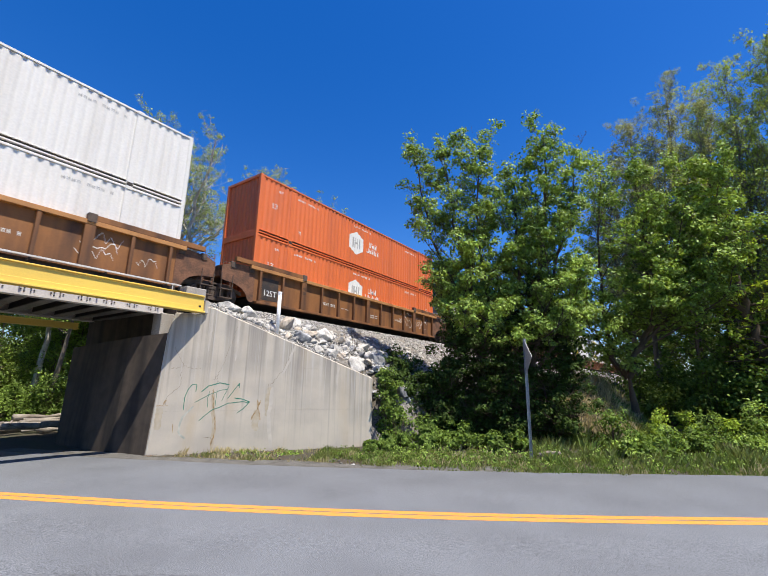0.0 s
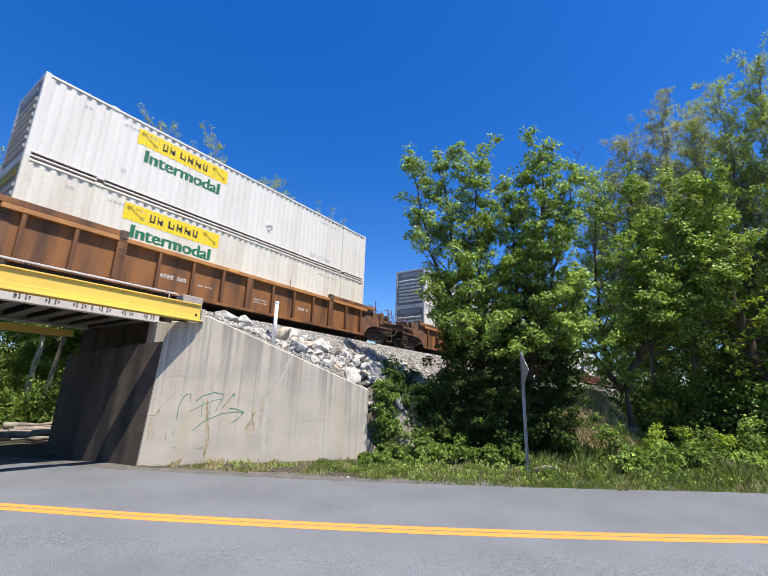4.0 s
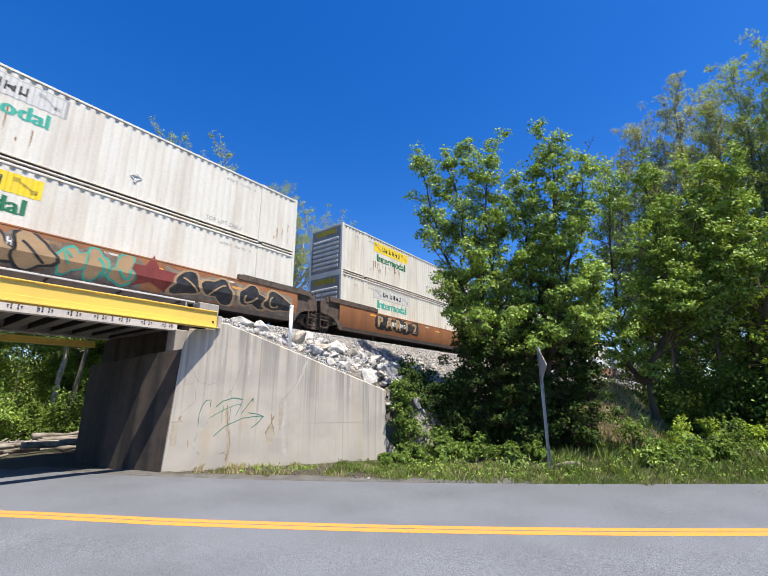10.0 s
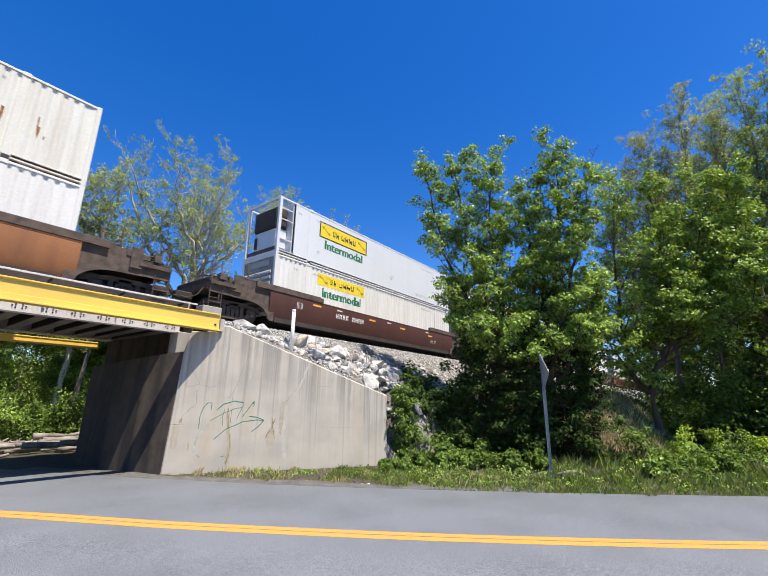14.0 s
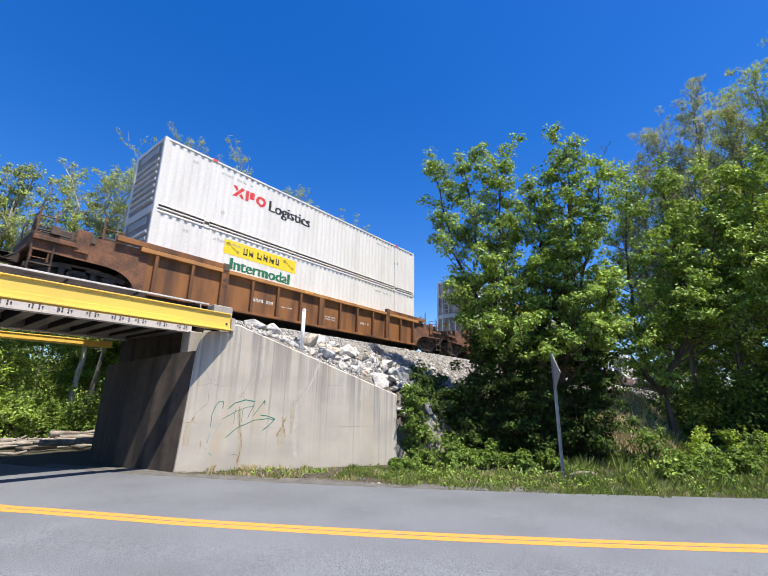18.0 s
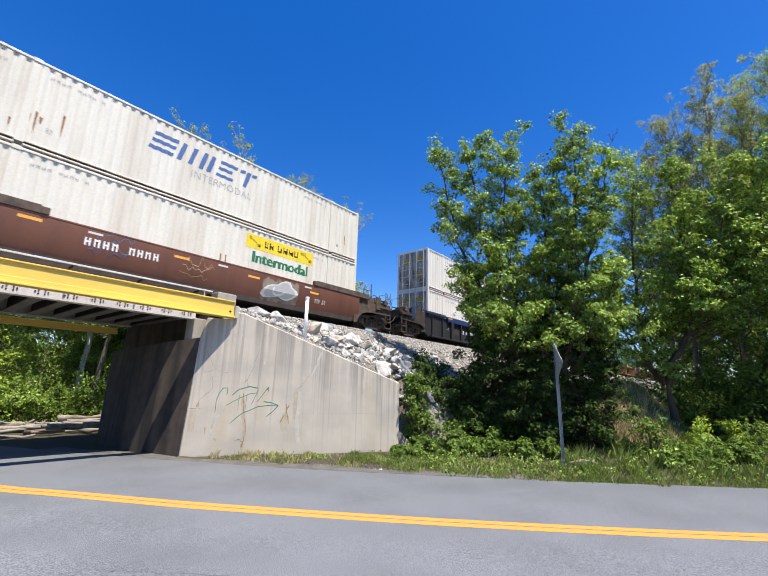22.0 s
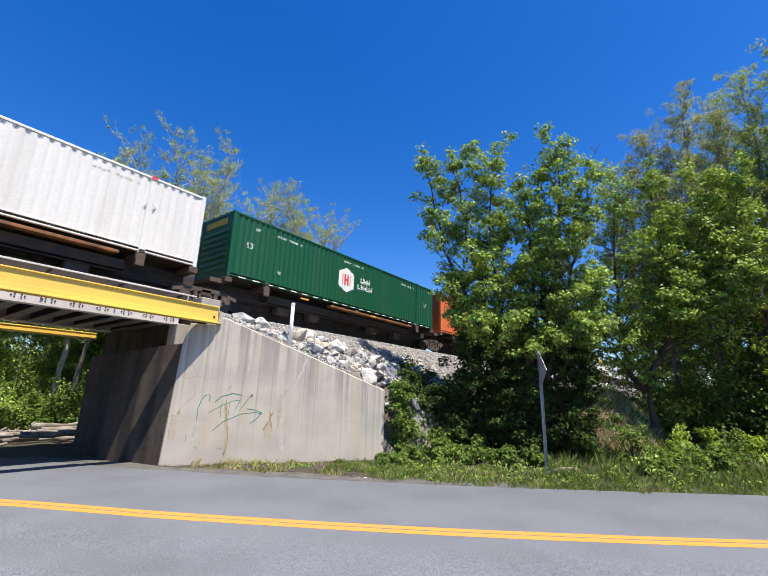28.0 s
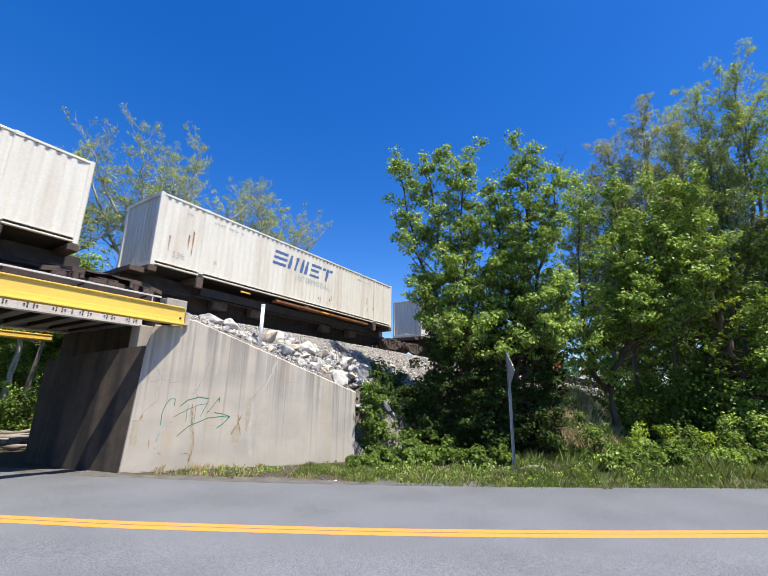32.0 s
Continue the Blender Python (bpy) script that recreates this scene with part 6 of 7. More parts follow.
def grow(rr, base, height, spread, first=0.25, limbs=9, levels=3, lean=(0, 0), up=0.6, trunk_r=0.16, bend=0.07, taper=0.55):
    """Limbs of one stem as (start, end, radius, radius) and the twig ends."""
    segs, tips = [], []

    def limb(p, d, length, r, level):
        n = 4 if level < levels else 3
        q = Vector(p)
        for i in range(n):
            d = (d + Vector((rr.uniform(-1, 1), rr.uniform(-1, 1), rr.uniform(-0.4, 0.9))) * 0.24).normalized()
            e = q + d * (length / n)
            r1 = r * 0.8
            segs.append((q.copy(), e.copy(), r, r1))
            if level < levels and i > 0:
                for _ in range(2):
                    side = Vector((rr.uniform(-1, 1), rr.uniform(-1, 1), rr.uniform(-0.2, 0.8))).normalized()
                    limb(e, (d * 0.55 + side * 0.8).normalized(), length * rr.uniform(0.38, 0.6), max(r1 * 0.55, 0.006), level + 1)
            if level >= levels - 1:
                tips.append(e.copy())
            q, r = e, r1
        tips.append(q.copy())

    p = Vector(base)
    d = Vector((lean[0], lean[1], 1)).normalized()
    n = 9
    r = trunk_r
    for i in range(n):
        d = (d + Vector((rr.uniform(-1, 1), rr.uniform(-1, 1), 0.3)) * bend).normalized()
        e = p + d * (height / n)
        segs.append((p.copy(), e.copy(), r, r * 0.84))
        f = (i + 1) / n
        if f > first:
            for k in range(max(1, round(limbs / (n * (1 - first))))):
                a = rr.uniform(0, math.tau)
                out = Vector((math.cos(a), math.sin(a), up)).normalized()
                limb(e, out, spread * (1.1 - taper * f) * rr.uniform(0.7, 1.15), r * 0.5, 1)
        p, r = e, r * 0.84
    tips.append(p)
    return segs, tips


def wood_mesh(segs, sides=None):
    """Limbs as tubes; a segment that goes on where another ends shares its ring."""
    vs, fs, ends = [], [], {}
    for p, q, r0, r1 in segs:
        n = sides or (9 if r0 > 0.08 else 5 if r0 > 0.025 else 3)
        d = (q - p).normalized()
        key = (round(p.x, 4), round(p.y, 4), round(p.z, 4), n)
        first = ends.get(key)
        if first and abs(first[2] - r0) > 0.3 * r0:
            first = None
        ref = first[1] if first else Vector((1, 0, 0)) if abs(d.x) < 0.8 else Vector((0, 1, 0))
        ax = (ref - d * ref.dot(d)).normalized()
        ay = d.cross(ax)
        b = []
        for c, r in (((p, r0), (q, r1)) if not first else ((q, r1),)):
            b.append(len(vs))
            for k in range(n):
                a = k * math.tau / n
                vs.append(c + ax * (math.cos(a) * r) + ay * (math.sin(a) * r))
        lo, hi = (first[0], b[0]) if first else b
        for k in range(n):
            j = (k + 1) % n
            fs.append((lo + k, lo + j, hi + j, hi + k))
        ends[(round(q.x, 4), round(q.y, 4), round(q.z, 4), n)] = (hi, ax, r1)
    me = quick_mesh("limbs", vs, fs)
    me.polygons.foreach_set("use_smooth", [True] * len(fs))
    return me


def leaf_mesh(tips, per, radius, size, seed, flat=0.8, width=0.5):
    """Small folded leaves in clumps round the twig ends."""
    rng = np.random.default_rng(seed)
    c = np.array([tuple(p) for p in tips])
    n = len(c) * per
    pos = np.repeat(c, per, 0) + rng.normal(0, radius, (n, 3)) * (1, 1, flat)
    nor = np.repeat(rng.normal(0, 0.5, (len(c), 3)), per, 0) + rng.normal(0, 0.5, (n, 3)) + (-0.2, -0.35, 0.7)
    nor /= np.linalg.norm(nor, axis=1)[:, None]
    a = np.cross(nor, rng.normal(0, 1, (n, 3)))
    a /= np.linalg.norm(a, axis=1)[:, None] + 1e-9
    b = np.cross(nor, a)
    s = (size * (0.6 + 0.8 * rng.random(n)))[:, None]
    v = np.stack([pos - a * s, pos + b * s * width + nor * s * 0.15, pos + a * s, pos - b * s * width + nor * s * 0.15], 1).reshape(-1, 3)
    return quick_mesh("leaves", v, np.arange(4 * n).reshape(-1, 4))


def clump_mesh(centres, per, radius, size, seed, width=0.6, flat=0.95):
    """Leaves on the outside of uneven clumps, each leaf facing out of its clump and up."""
    rng = np.random.default_rng(seed)
    c = np.array([tuple(p) for p in centres])
    n = len(c) * per
    d = rng.normal(0, 1, (n, 3))
    d[:, 2] = np.where(d[:, 2] < -0.25, -d[:, 2] * 0.6, d[:, 2])
    d /= np.linalg.norm(d, axis=1)[:, None]
    r = np.repeat(radius * (0.55 + 0.75 * rng.random(len(c))), per) * (0.35 + 0.75 * rng.random(n) ** 0.6)
    squash = np.repeat(rng.uniform(0.75, 1.25, (len(c), 3)), per, 0) * (1, 1, flat)
    pos = np.repeat(c, per, 0) + d * squash * r[:, None]
    nor = d * 0.7 + rng.normal(0, 0.5, (n, 3)) + (-0.1, -0.25, 0.4)
    nor /= np.linalg.norm(nor, axis=1)[:, None]
    a = np.cross(nor, rng.normal(0, 1, (n, 3)) + d * 0.6)
    a /= np.linalg.norm(a, axis=1)[:, None] + 1e-9
    b = np.cross(nor, a)
    s = (size * (0.6 + 0.8 * rng.random(n)))[:, None]
    v = np.stack([pos - a * s, pos + b * s * width + nor * s * 0.12, pos + a * s, pos - b * s * width + nor * s * 0.12], 1).reshape(-1, 3)
    return quick_mesh("leaves", v, np.arange(4 * n).reshape(-1, 4))


def tree(name, label, m, seed, stems, leaf, bark, per=14, radius=0.3, size=0.085, group=""):
    """A tree of one or more stems; each stem: base, height, spread and more for grow()."""
    rr = random.Random(seed)
    t = thing(name, label, "tree", m, group=group)
    segs, tips = [], []
    for base, height, spread, kw in stems:
        a, b = grow(rr, base, height, spread, **kw)
        segs += a
        tips += b
    put("trunk", wood_mesh(segs), bark, t)
    put("crown", clump_mesh(tips[::2], 2 * per, 1.3 * radius, size, seed), leaf, t)
    return t


def sprays(rr, path, r0, reach, limbs, first, low=16, high=62, twigs=16, twig=0.38, gap=0.11, full=0.6, wobble=0.12, fine_r=0.008):
    """One stem through the given places with rising limbs; leaf places lie along the twigs."""
    pts = [np.array(p, float) for p in path]
    pts = [2 * pts[0] - pts[1]] + pts + [2 * pts[-1] - pts[-2]]
    line = [Vector(p) for p in smooth_line([tuple(p) for p in pts], 6)] + [Vector(path[-1])]
    n = len(line)
    for i in range(2, n - 1):
        line[i] = line[i] + Vector((rr.uniform(-1, 1), rr.uniform(-1, 1), 0)) * wobble
    segs, spots = [], []
    for i in range(n - 1):
        segs.append((line[i], line[i + 1], r0 * (1 - 0.9 * i / n), r0 * (1 - 0.9 * (i + 1) / n)))
    az = rr.uniform(0, 6)
    for k in range(limbs):
        f = first + (1 - first) * (k + rr.random()) / limbs
        i = min(n - 2, int(f * (n - 1)))
        q = line[i].lerp(line[i + 1], f * (n - 1) - i)
        g = (f - first) / (1 - first)
        az += 2.4 + rr.uniform(-0.5, 0.5)
        el = radians(low + (high - low) * g + rr.uniform(-12, 12))
        d = Vector((math.cos(az) * math.cos(el), math.sin(az) * math.cos(el), math.sin(el)))
        ln = reach * (full + (1 - full) * (1 - g) ** 0.7) * rr.uniform(0.6, 1.2)
        r = max(0.012, 0.45 * r0 * (1 - 0.9 * f))
        steps = max(4, int(ln / 0.3))
        limb = [q.copy()]
        for _ in range(steps):
            d = (d + Vector((rr.uniform(-1, 1), rr.uniform(-1, 1), rr.uniform(-0.6, 1.1))) * 0.16).normalized()
            limb.append(limb[-1] + d * (ln / steps))
        for j in range(steps):
            segs.append((limb[j], limb[j + 1], r * (1 - 0.8 * j / steps), r * (1 - 0.8 * (j + 1) / steps)))
        ends = limb[max(1, int(0.2 * steps)):]
        for _ in range(3):
            e = limb[min(steps, int((0.3 + 0.6 * rr.random()) * steps))]
            w = (d * 0.7 + Vector((rr.uniform(-1, 1), rr.uniform(-1, 1), rr.uniform(-0.3, 0.8)))).normalized()
            for i2 in range(3):
                w = (w + Vector((rr.uniform(-1, 1), rr.uniform(-1, 1), rr.uniform(-0.3, 0.9))) * 0.2).normalized()
                n2 = e + w * (ln * 0.19)
                segs.append((e, n2, r * 0.4 * (1 - 0.25 * i2), r * 0.4 * (0.75 - 0.25 * i2)))
                ends.append(n2)
                e = n2
        for j in range(max(3, round(twigs * ln / reach + 3))):
            e = rr.choice(ends)
            side = Vector((rr.uniform(-1, 1), rr.uniform(-1, 1), rr.uniform(-0.35, 1.0)))
            w = (d * 0.5 + side).normalized()
            tl = twig * reach * rr.uniform(0.35, 1.0) * (1.15 - 0.4 * g) * 0.75
            mid = e + w * tl * 0.5
            end = mid + (w + Vector((0, 0, 0.35))).normalized() * tl * 0.5
            segs.append((e, mid, fine_r, fine_r * 0.75))
            segs.append((mid, end, fine_r * 0.75, fine_r * 0.5))
            for h in range(max(2, int(tl / gap))):
                v = 0.25 + 0.78 * (h + rr.random()) / max(2, int(tl / gap))
                spots.append(e.lerp(mid, v * 2) if v < 0.5 else mid.lerp(end, v * 2 - 1))
        spots.append(limb[-1])
    return segs, spots


def leafy(name, label, m, seed, stems, leaf, bark, per=2, radius=0.07, size=0.1, width=0.6, group="", clump=0):
    """A tree whose leaves sit along rising twigs; each stem: path, thickness, reach, limbs, first."""
    rr = random.Random(seed)
    t = thing(name, label, "tree", m, group=group)
    segs, spots = [], []
    for path, r0, reach, limbs, first, kw in stems:
        a, b = sprays(rr, path, r0, reach, limbs, first, **kw)
        segs += a
        spots += b
    put("trunk", wood_mesh(segs), bark, t)
    if clump:
        rr.shuffle(spots)
        put("crown", clump_mesh(spots[::clump], per, radius, size, seed, width), leaf, t)
    else:
        put("crown", leaf_mesh(spots, per, radius, size, seed, 0.9, width), leaf, t)
    return t


def bush(name, label, m, seed, rx, ry, rz, leaf, n=900, size=0.06, clumps=16, spread=0.22, even=False):
    rng = np.random.default_rng(seed)
    c = rng.normal(0, 1, (clumps, 3))
    c /= np.linalg.norm(c, axis=1)[:, None]
    c = c * (0.35 + 0.65 * rng.random((clumps, 1))) * (rx, ry, rz)
    c[:, 2] = abs(c[:, 2])
    if even:
        c[:, 2] = rz * np.linspace(0.02, 1, clumps)
    t = thing(name, label, "bush", m, group="roadside bushes")
    put("leaves", clump_mesh(c, max(8, n // clumps), 1.5 * spread * (rx + rz) / 2, size, seed), leaf, t)
    segs = [(Vector((0.15 * p[0], 0.15 * p[1], -0.2)), Vector(p), 0.014, 0.005) for p in c]
    put("stalk", wood_mesh(segs, 4), M["bark"], t)
    return t


def K(**kw):
    return kw


PALE = ((13.2, 27.0, 18.9, 7.9, 71), (22.4, 27.5, 18.4, 5.6, 72), (7.35, 28.0, 16.4, 4.4, 73), (2.8, 27.5, 14.8, 3.4, 74), (-2.0, 28.5, 15.4, 3.8, 75), (31.5, 30, 13.5, 3.0, 76))


def build_trees():
    L, B = M["leaf"], M["bark"]
    # two-lobed roadside tree
    crotch, fork = (17.7, 7.1, 3.6), (18.2, 5.6, 3.4)
    leafy("tree", "leafy green multi-stemmed roadside tree", pose(0, 0, 0), 31, [
        ([(17.9, 6.5, 0), crotch, (16.8, 9.0, 8.5), (16.1, 9.9, 13.3)], 0.15, 2.1, 24, 0.3, K()),
        ([(17.9, 6.5, 0), crotch, (17.2, 8.1, 9), (16.9, 8.7, 13.7)], 0.17, 2.2, 24, 0.33, K()),
        ([(17.9, 6.4, 0), (17.8, 6.7, 4), (17.7, 7.3, 9.5), (17.7, 7.1, 13.7)], 0.15, 2.2, 24, 0.33, K()),
        ([(18.0, 6.2, 0), fork, (18.2, 5.6, 8.5), (18.15, 5.6, 12.0)], 0.15, 2.1, 22, 0.33, K()),
        ([(18.0, 6.2, 0), fork, (18.5, 4.6, 9), (18.55, 4.2, 13.9)], 0.19, 2.3, 30, 0.33, K()),
        ([(18.0, 6.1, 0), (18.3, 5.1, 3.6), (18.6, 3.9, 8), (18.8, 3.1, 11.6)], 0.14, 2.2, 24, 0.36, K()),
        ([(17.7, 7.1, 3.2), (17.1, 8.3, 5.2), (16.6, 9.2, 7.2)], 0.08, 1.5, 18, 0.2, K(low=0)),
        ([(18.2, 5.6, 3.2), (19.2, 5.2, 6.0), (19.8, 5.4, 9.5)], 0.1, 2.2, 18, 0.3, K(low=10)),
        ([(17.9, 6.6, 3.0), (18.8, 7.4, 6.0), (19.2, 7.8, 10.0)], 0.1, 2.2, 18, 0.3, K(low=10)),
        ([(18.3, 5.1, 3.0), (18.8, 3.9, 4.8), (19.0, 3.2, 7.2)], 0.07, 1.7, 18, 0.2, K(low=-5)),
    ], L, B, per=26, radius=0.3, size=0.066, width=0.62, clump=3)
    # shrubs below the crown; its shade is put into their leaf colour
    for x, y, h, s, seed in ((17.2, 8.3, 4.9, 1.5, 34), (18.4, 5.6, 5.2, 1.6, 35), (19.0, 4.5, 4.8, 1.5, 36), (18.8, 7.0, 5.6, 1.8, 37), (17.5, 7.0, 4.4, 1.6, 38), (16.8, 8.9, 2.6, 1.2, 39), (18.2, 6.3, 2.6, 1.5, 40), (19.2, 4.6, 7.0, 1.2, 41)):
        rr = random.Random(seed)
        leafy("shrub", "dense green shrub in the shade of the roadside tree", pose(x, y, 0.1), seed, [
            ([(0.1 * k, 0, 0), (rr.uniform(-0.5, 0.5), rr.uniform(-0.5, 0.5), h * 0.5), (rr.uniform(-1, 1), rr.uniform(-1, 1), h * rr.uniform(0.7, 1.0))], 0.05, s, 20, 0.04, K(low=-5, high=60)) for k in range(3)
        ], M["leaf_shaded"], B, per=36, radius=0.3, size=0.065, group="shrubs under the tree", clump=10)
    # forked tree
    leafy("tree", "green tree with a forked trunk beside the bank", pose(0, 0, 0), 47, [
        ([(25.3, 2.25, -0.2), (25.3, 2.28, 1.5), (25.29, 2.42, 3.05)], 0.3, 0.3, 0, 0.9, K(wobble=0.02)),
        ([(25.29, 2.42, 2.8), (25.25, 3.1, 4.3), (25.2, 3.2, 9), (25.2, 2.7, 14.8)], 0.17, 2.4, 24, 0.28, K()),
        ([(25.29, 2.42, 2.8), (25.35, 1.9, 4.2), (25.4, 0.95, 6.2), (25.4, 0.9, 10), (25.4, 1.0, 13.9)], 0.2, 2.4, 24, 0.32, K()),
        ([(25.36, 1.6, 4.6), (25.4, 0.0, 8.5), (25.4, -1.3, 13.2)], 0.075, 2.4, 26, 0.12, K()),
        ([(25.36, 1.7, 4.4), (25.3, -1.3, 8.0), (25.2, -2.7, 13.0)], 0.07, 2.2, 26, 0.12, K()),
        ([(25.36, 1.8, 4.2), (25.2, -1.7, 6.5), (25.1, -3.0, 9.4)], 0.055, 1.8, 20, 0.12, K()),
        ([(25.29, 2.42, 2.8), (24.6, 3.5, 4.7), (24.1, 4.2, 6.6)], 0.06, 1.5, 18, 0.15, K(low=-5)),
    ], L, B, per=32, radius=0.36, size=0.076, width=0.62, clump=4)
    # tall thin trees behind it
    tall = [((31.5, 2.6), 17.6, 2.2, 50), ((31.4, 1.2), 19.8, 2.7, 51), ((31.0, -0.9), 21.7, 2.9, 52), ((33.5, -3.0), 21.6, 3.0, 55), ((30.8, -4.3), 21.2, 3.0, 53), ((30.2, -6.0), 21.6, 3.1, 54)]
    for (x, y), h, s, seed in tall:
        rr = random.Random(seed)
        mid = lambda f, k=0.5: (x + rr.uniform(-k, k), y + rr.uniform(-k, k), h * f)
        top = mid(1.0, 0.2)
        leafy("tall_tree", "tall tree with thin pale spring foliage", pose(0, 0, 0.2), seed, [
            ([(x, y, 0), mid(0.35, 0.2), mid(0.7), top], 0.18, s, 44, 0.28, K(low=22, high=58, twigs=20, gap=0.16, fine_r=0.018)),
            ([(x, y, h * 0.3), (x + 0.9, y + 1.3, h * 0.6), (x + 0.8, y + 1.5, h * 0.82)], 0.13, s * 0.85, 20, 0.2, K(low=22, high=58, twigs=18, gap=0.16, fine_r=0.018)),
            ([(x, y, h * 0.34), (x - 0.6, y - 1.3, h * 0.62), (x - 0.8, y - 1.6, h * 0.88)], 0.13, s * 0.85, 20, 0.2, K(low=22, high=58, twigs=18, gap=0.16, fine_r=0.018)),
        ], M["leaf_pale" if y > -2 else "leaf_fresh"], M["grey_bark"], per=14, radius=0.28, size=0.055, width=0.55, group="tall trees by the road", clump=2)
    # old trunk hung with vines
    leafy("vine_tree", "old leaning trunk hung with climbing vines", pose(0, 0, 0), 59, [
        ([(27.0, -4.6, 0), (27.0, -3.7, 2.6), (27.0, -2.9, 6), (27.0, -2.5, 10), (27.0, -2.2, 14)], 0.3, 1.7, 70, 0.1, K(low=-35, high=40, twigs=10)),
        ([(27.0, -2.8, 6.2), (26.6, -1.4, 7.4), (26.4, 0.2, 8.6)], 0.14, 1.3, 16, 0.2, K()),
    ], M["leaf_bright"], B, per=2, size=0.1)
    # leafy middle storey, hung with vines; shade is in most of their leaf colours
    for x, y, h, s, seed in ((29.0, -2.2, 10, 2.3, 61), (28.0, -5.2, 10, 2.3, 62), (27.4, -6.2, 14, 2.4, 63), (26.4, -5.0, 6.5, 1.8, 60), (35, -1.0, 12, 2.8, 64), (40, 3.5, 10, 3.0, 67), (31.5, -3.6, 12, 2.6, 68)):
        rr = random.Random(seed)
        leafy("young_tree", "leafy young tree hung with green vines", pose(x, y, 0.1), seed, [
            ([(0, 0, 0), (rr.uniform(-0.4, 0.4), rr.uniform(-0.4, 0.4), h * 0.5), (rr.uniform(-0.6, 0.6), rr.uniform(-0.6, 0.6), h)], 0.12, s, 44, 0.06, K(low=5, high=60, twigs=14)),
        ], M["leaf" if seed % 3 == 0 else "leaf_mid"], B, per=34, radius=0.4, size=0.08, group="young trees by the road", clump=11)
    # woods farther along the road and the bank
    rr = random.Random(77)
    for k in range(16):
        x, y = 42 + 34 * rr.random(), -22 + 24.5 * rr.random()
        tree("woodland_tree", "green tree in the woods along the road", pose(x, y, 0.3), 120 + k, [((0, 0, 0), 11 + 6 * rr.random(), 4.2, K(first=0.05, limbs=16, levels=2, up=0.6, trunk_r=0.2, taper=0.3))], M["leaf" if k % 2 else "leaf_mid"], M["grey_bark"], per=24, radius=0.55, size=0.12, group="woodland trees")
    # pale trees beyond the track
    for x, y, h, s, seed in PALE:
        rr = random.Random(seed)
        st = []
        for k in range(9):
            a = k * 2.4 + rr.uniform(-0.4, 0.4)
            out = s * (0.25 + 0.75 * ((k % 3) / 2)) * rr.uniform(0.8, 1.1)
            c, d = math.cos(a) * out, math.sin(a) * out * 0.7
            z0, top = h * (0.3 + 0.04 * k), h * (0.97 - 0.1 * (out / s) ** 2 - 0.07 * rr.random())
            st.append(([(0.1, 0, z0), (c * 0.45, d * 0.45, z0 + (top - z0) * 0.45), (c, d, top)], 0.21 - 0.01 * k, s * 0.33, 15, 0.3, K(low=15, high=55, twigs=15, gap=0.13, wobble=0.25, full=0.7, fine_r=0.012)))
        st.append(([(0, 0, 0), (0.2, 0, h * 0.3), (0.1, 0, h * 0.6), (0.3, 0, h * 0.92)], 0.32 if h > 17 else 0.17, s * 0.36, 14, 0.5, K(low=15, high=55, twigs=15, gap=0.13, wobble=0.06)))
        leafy("pale_tree", "pale-barked tree with sparse young leaves beyond the track", pose(x, y, bank(x, y) - 0.3 if x > 7.4 + 0.7 * (y - 18.6) else lie(x, y) - 0.1), seed, st, M["leaf_olive"], M["pale_bark"], per=16, radius=0.26, size=0.055, group="trees beyond the track", clump=4)
    # woods seen under the bridge
    for x, y, h, seed in ((7.78, 26.9, 8.2, 141), (9.3, 31.0, 8.8, 142)):
        tree("woodland_tree", "grey-barked woodland tree behind the underpass", pose(x, y, 0.0), seed, [((0, 0, 0), h, 2.4, K(first=0.5, limbs=12, levels=2, up=0.5, trunk_r=0.2, taper=0.4))], M["leaf"], M["grey_bark"], per=24, radius=0.45, size=0.07, group="woodland trees")
    rr = random.Random(9)
    for k in range(40):
        x, y = -3 + 24 * rr.random(), 30 + 26 * rr.random()
        if abs(road_offset(x, y)) < 5.5:
            continue
        # every other tree carries the woods' inner shade in its leaf colour
        tree("woodland_tree", "sunlit green woodland tree behind the underpass", pose(x, y, 0.2), 80 + k, [((0, 0, 0), 5.6 + 2.0 * rr.random() + (y - 28) * 0.12, 2.6, K(first=0.12, limbs=15, levels=2, up=0.5, trunk_r=0.17, taper=0.3))], M["leaf" if k % 2 else "leaf_mid"], M["grey_bark"], per=30, radius=0.45, size=0.07, group="woodland trees")


M["leaf_fresh"] = mat("fresh yellow-green leaves", (0.35, 0.43, 0.09), 0.62, spec=0.15, second=(0.23, 0.31, 0.06), scale=0.4, amount=0.8, grain=3, island=0.4, bump=0, through_light=0.3)
M["leaf_olive"] = mat("small olive leaves", (0.3, 0.36, 0.1), 0.6, spec=0.2, second=(0.19, 0.24, 0.07), scale=0.6, amount=0.8, grain=3, island=0.4, bump=0, through_light=0.28)


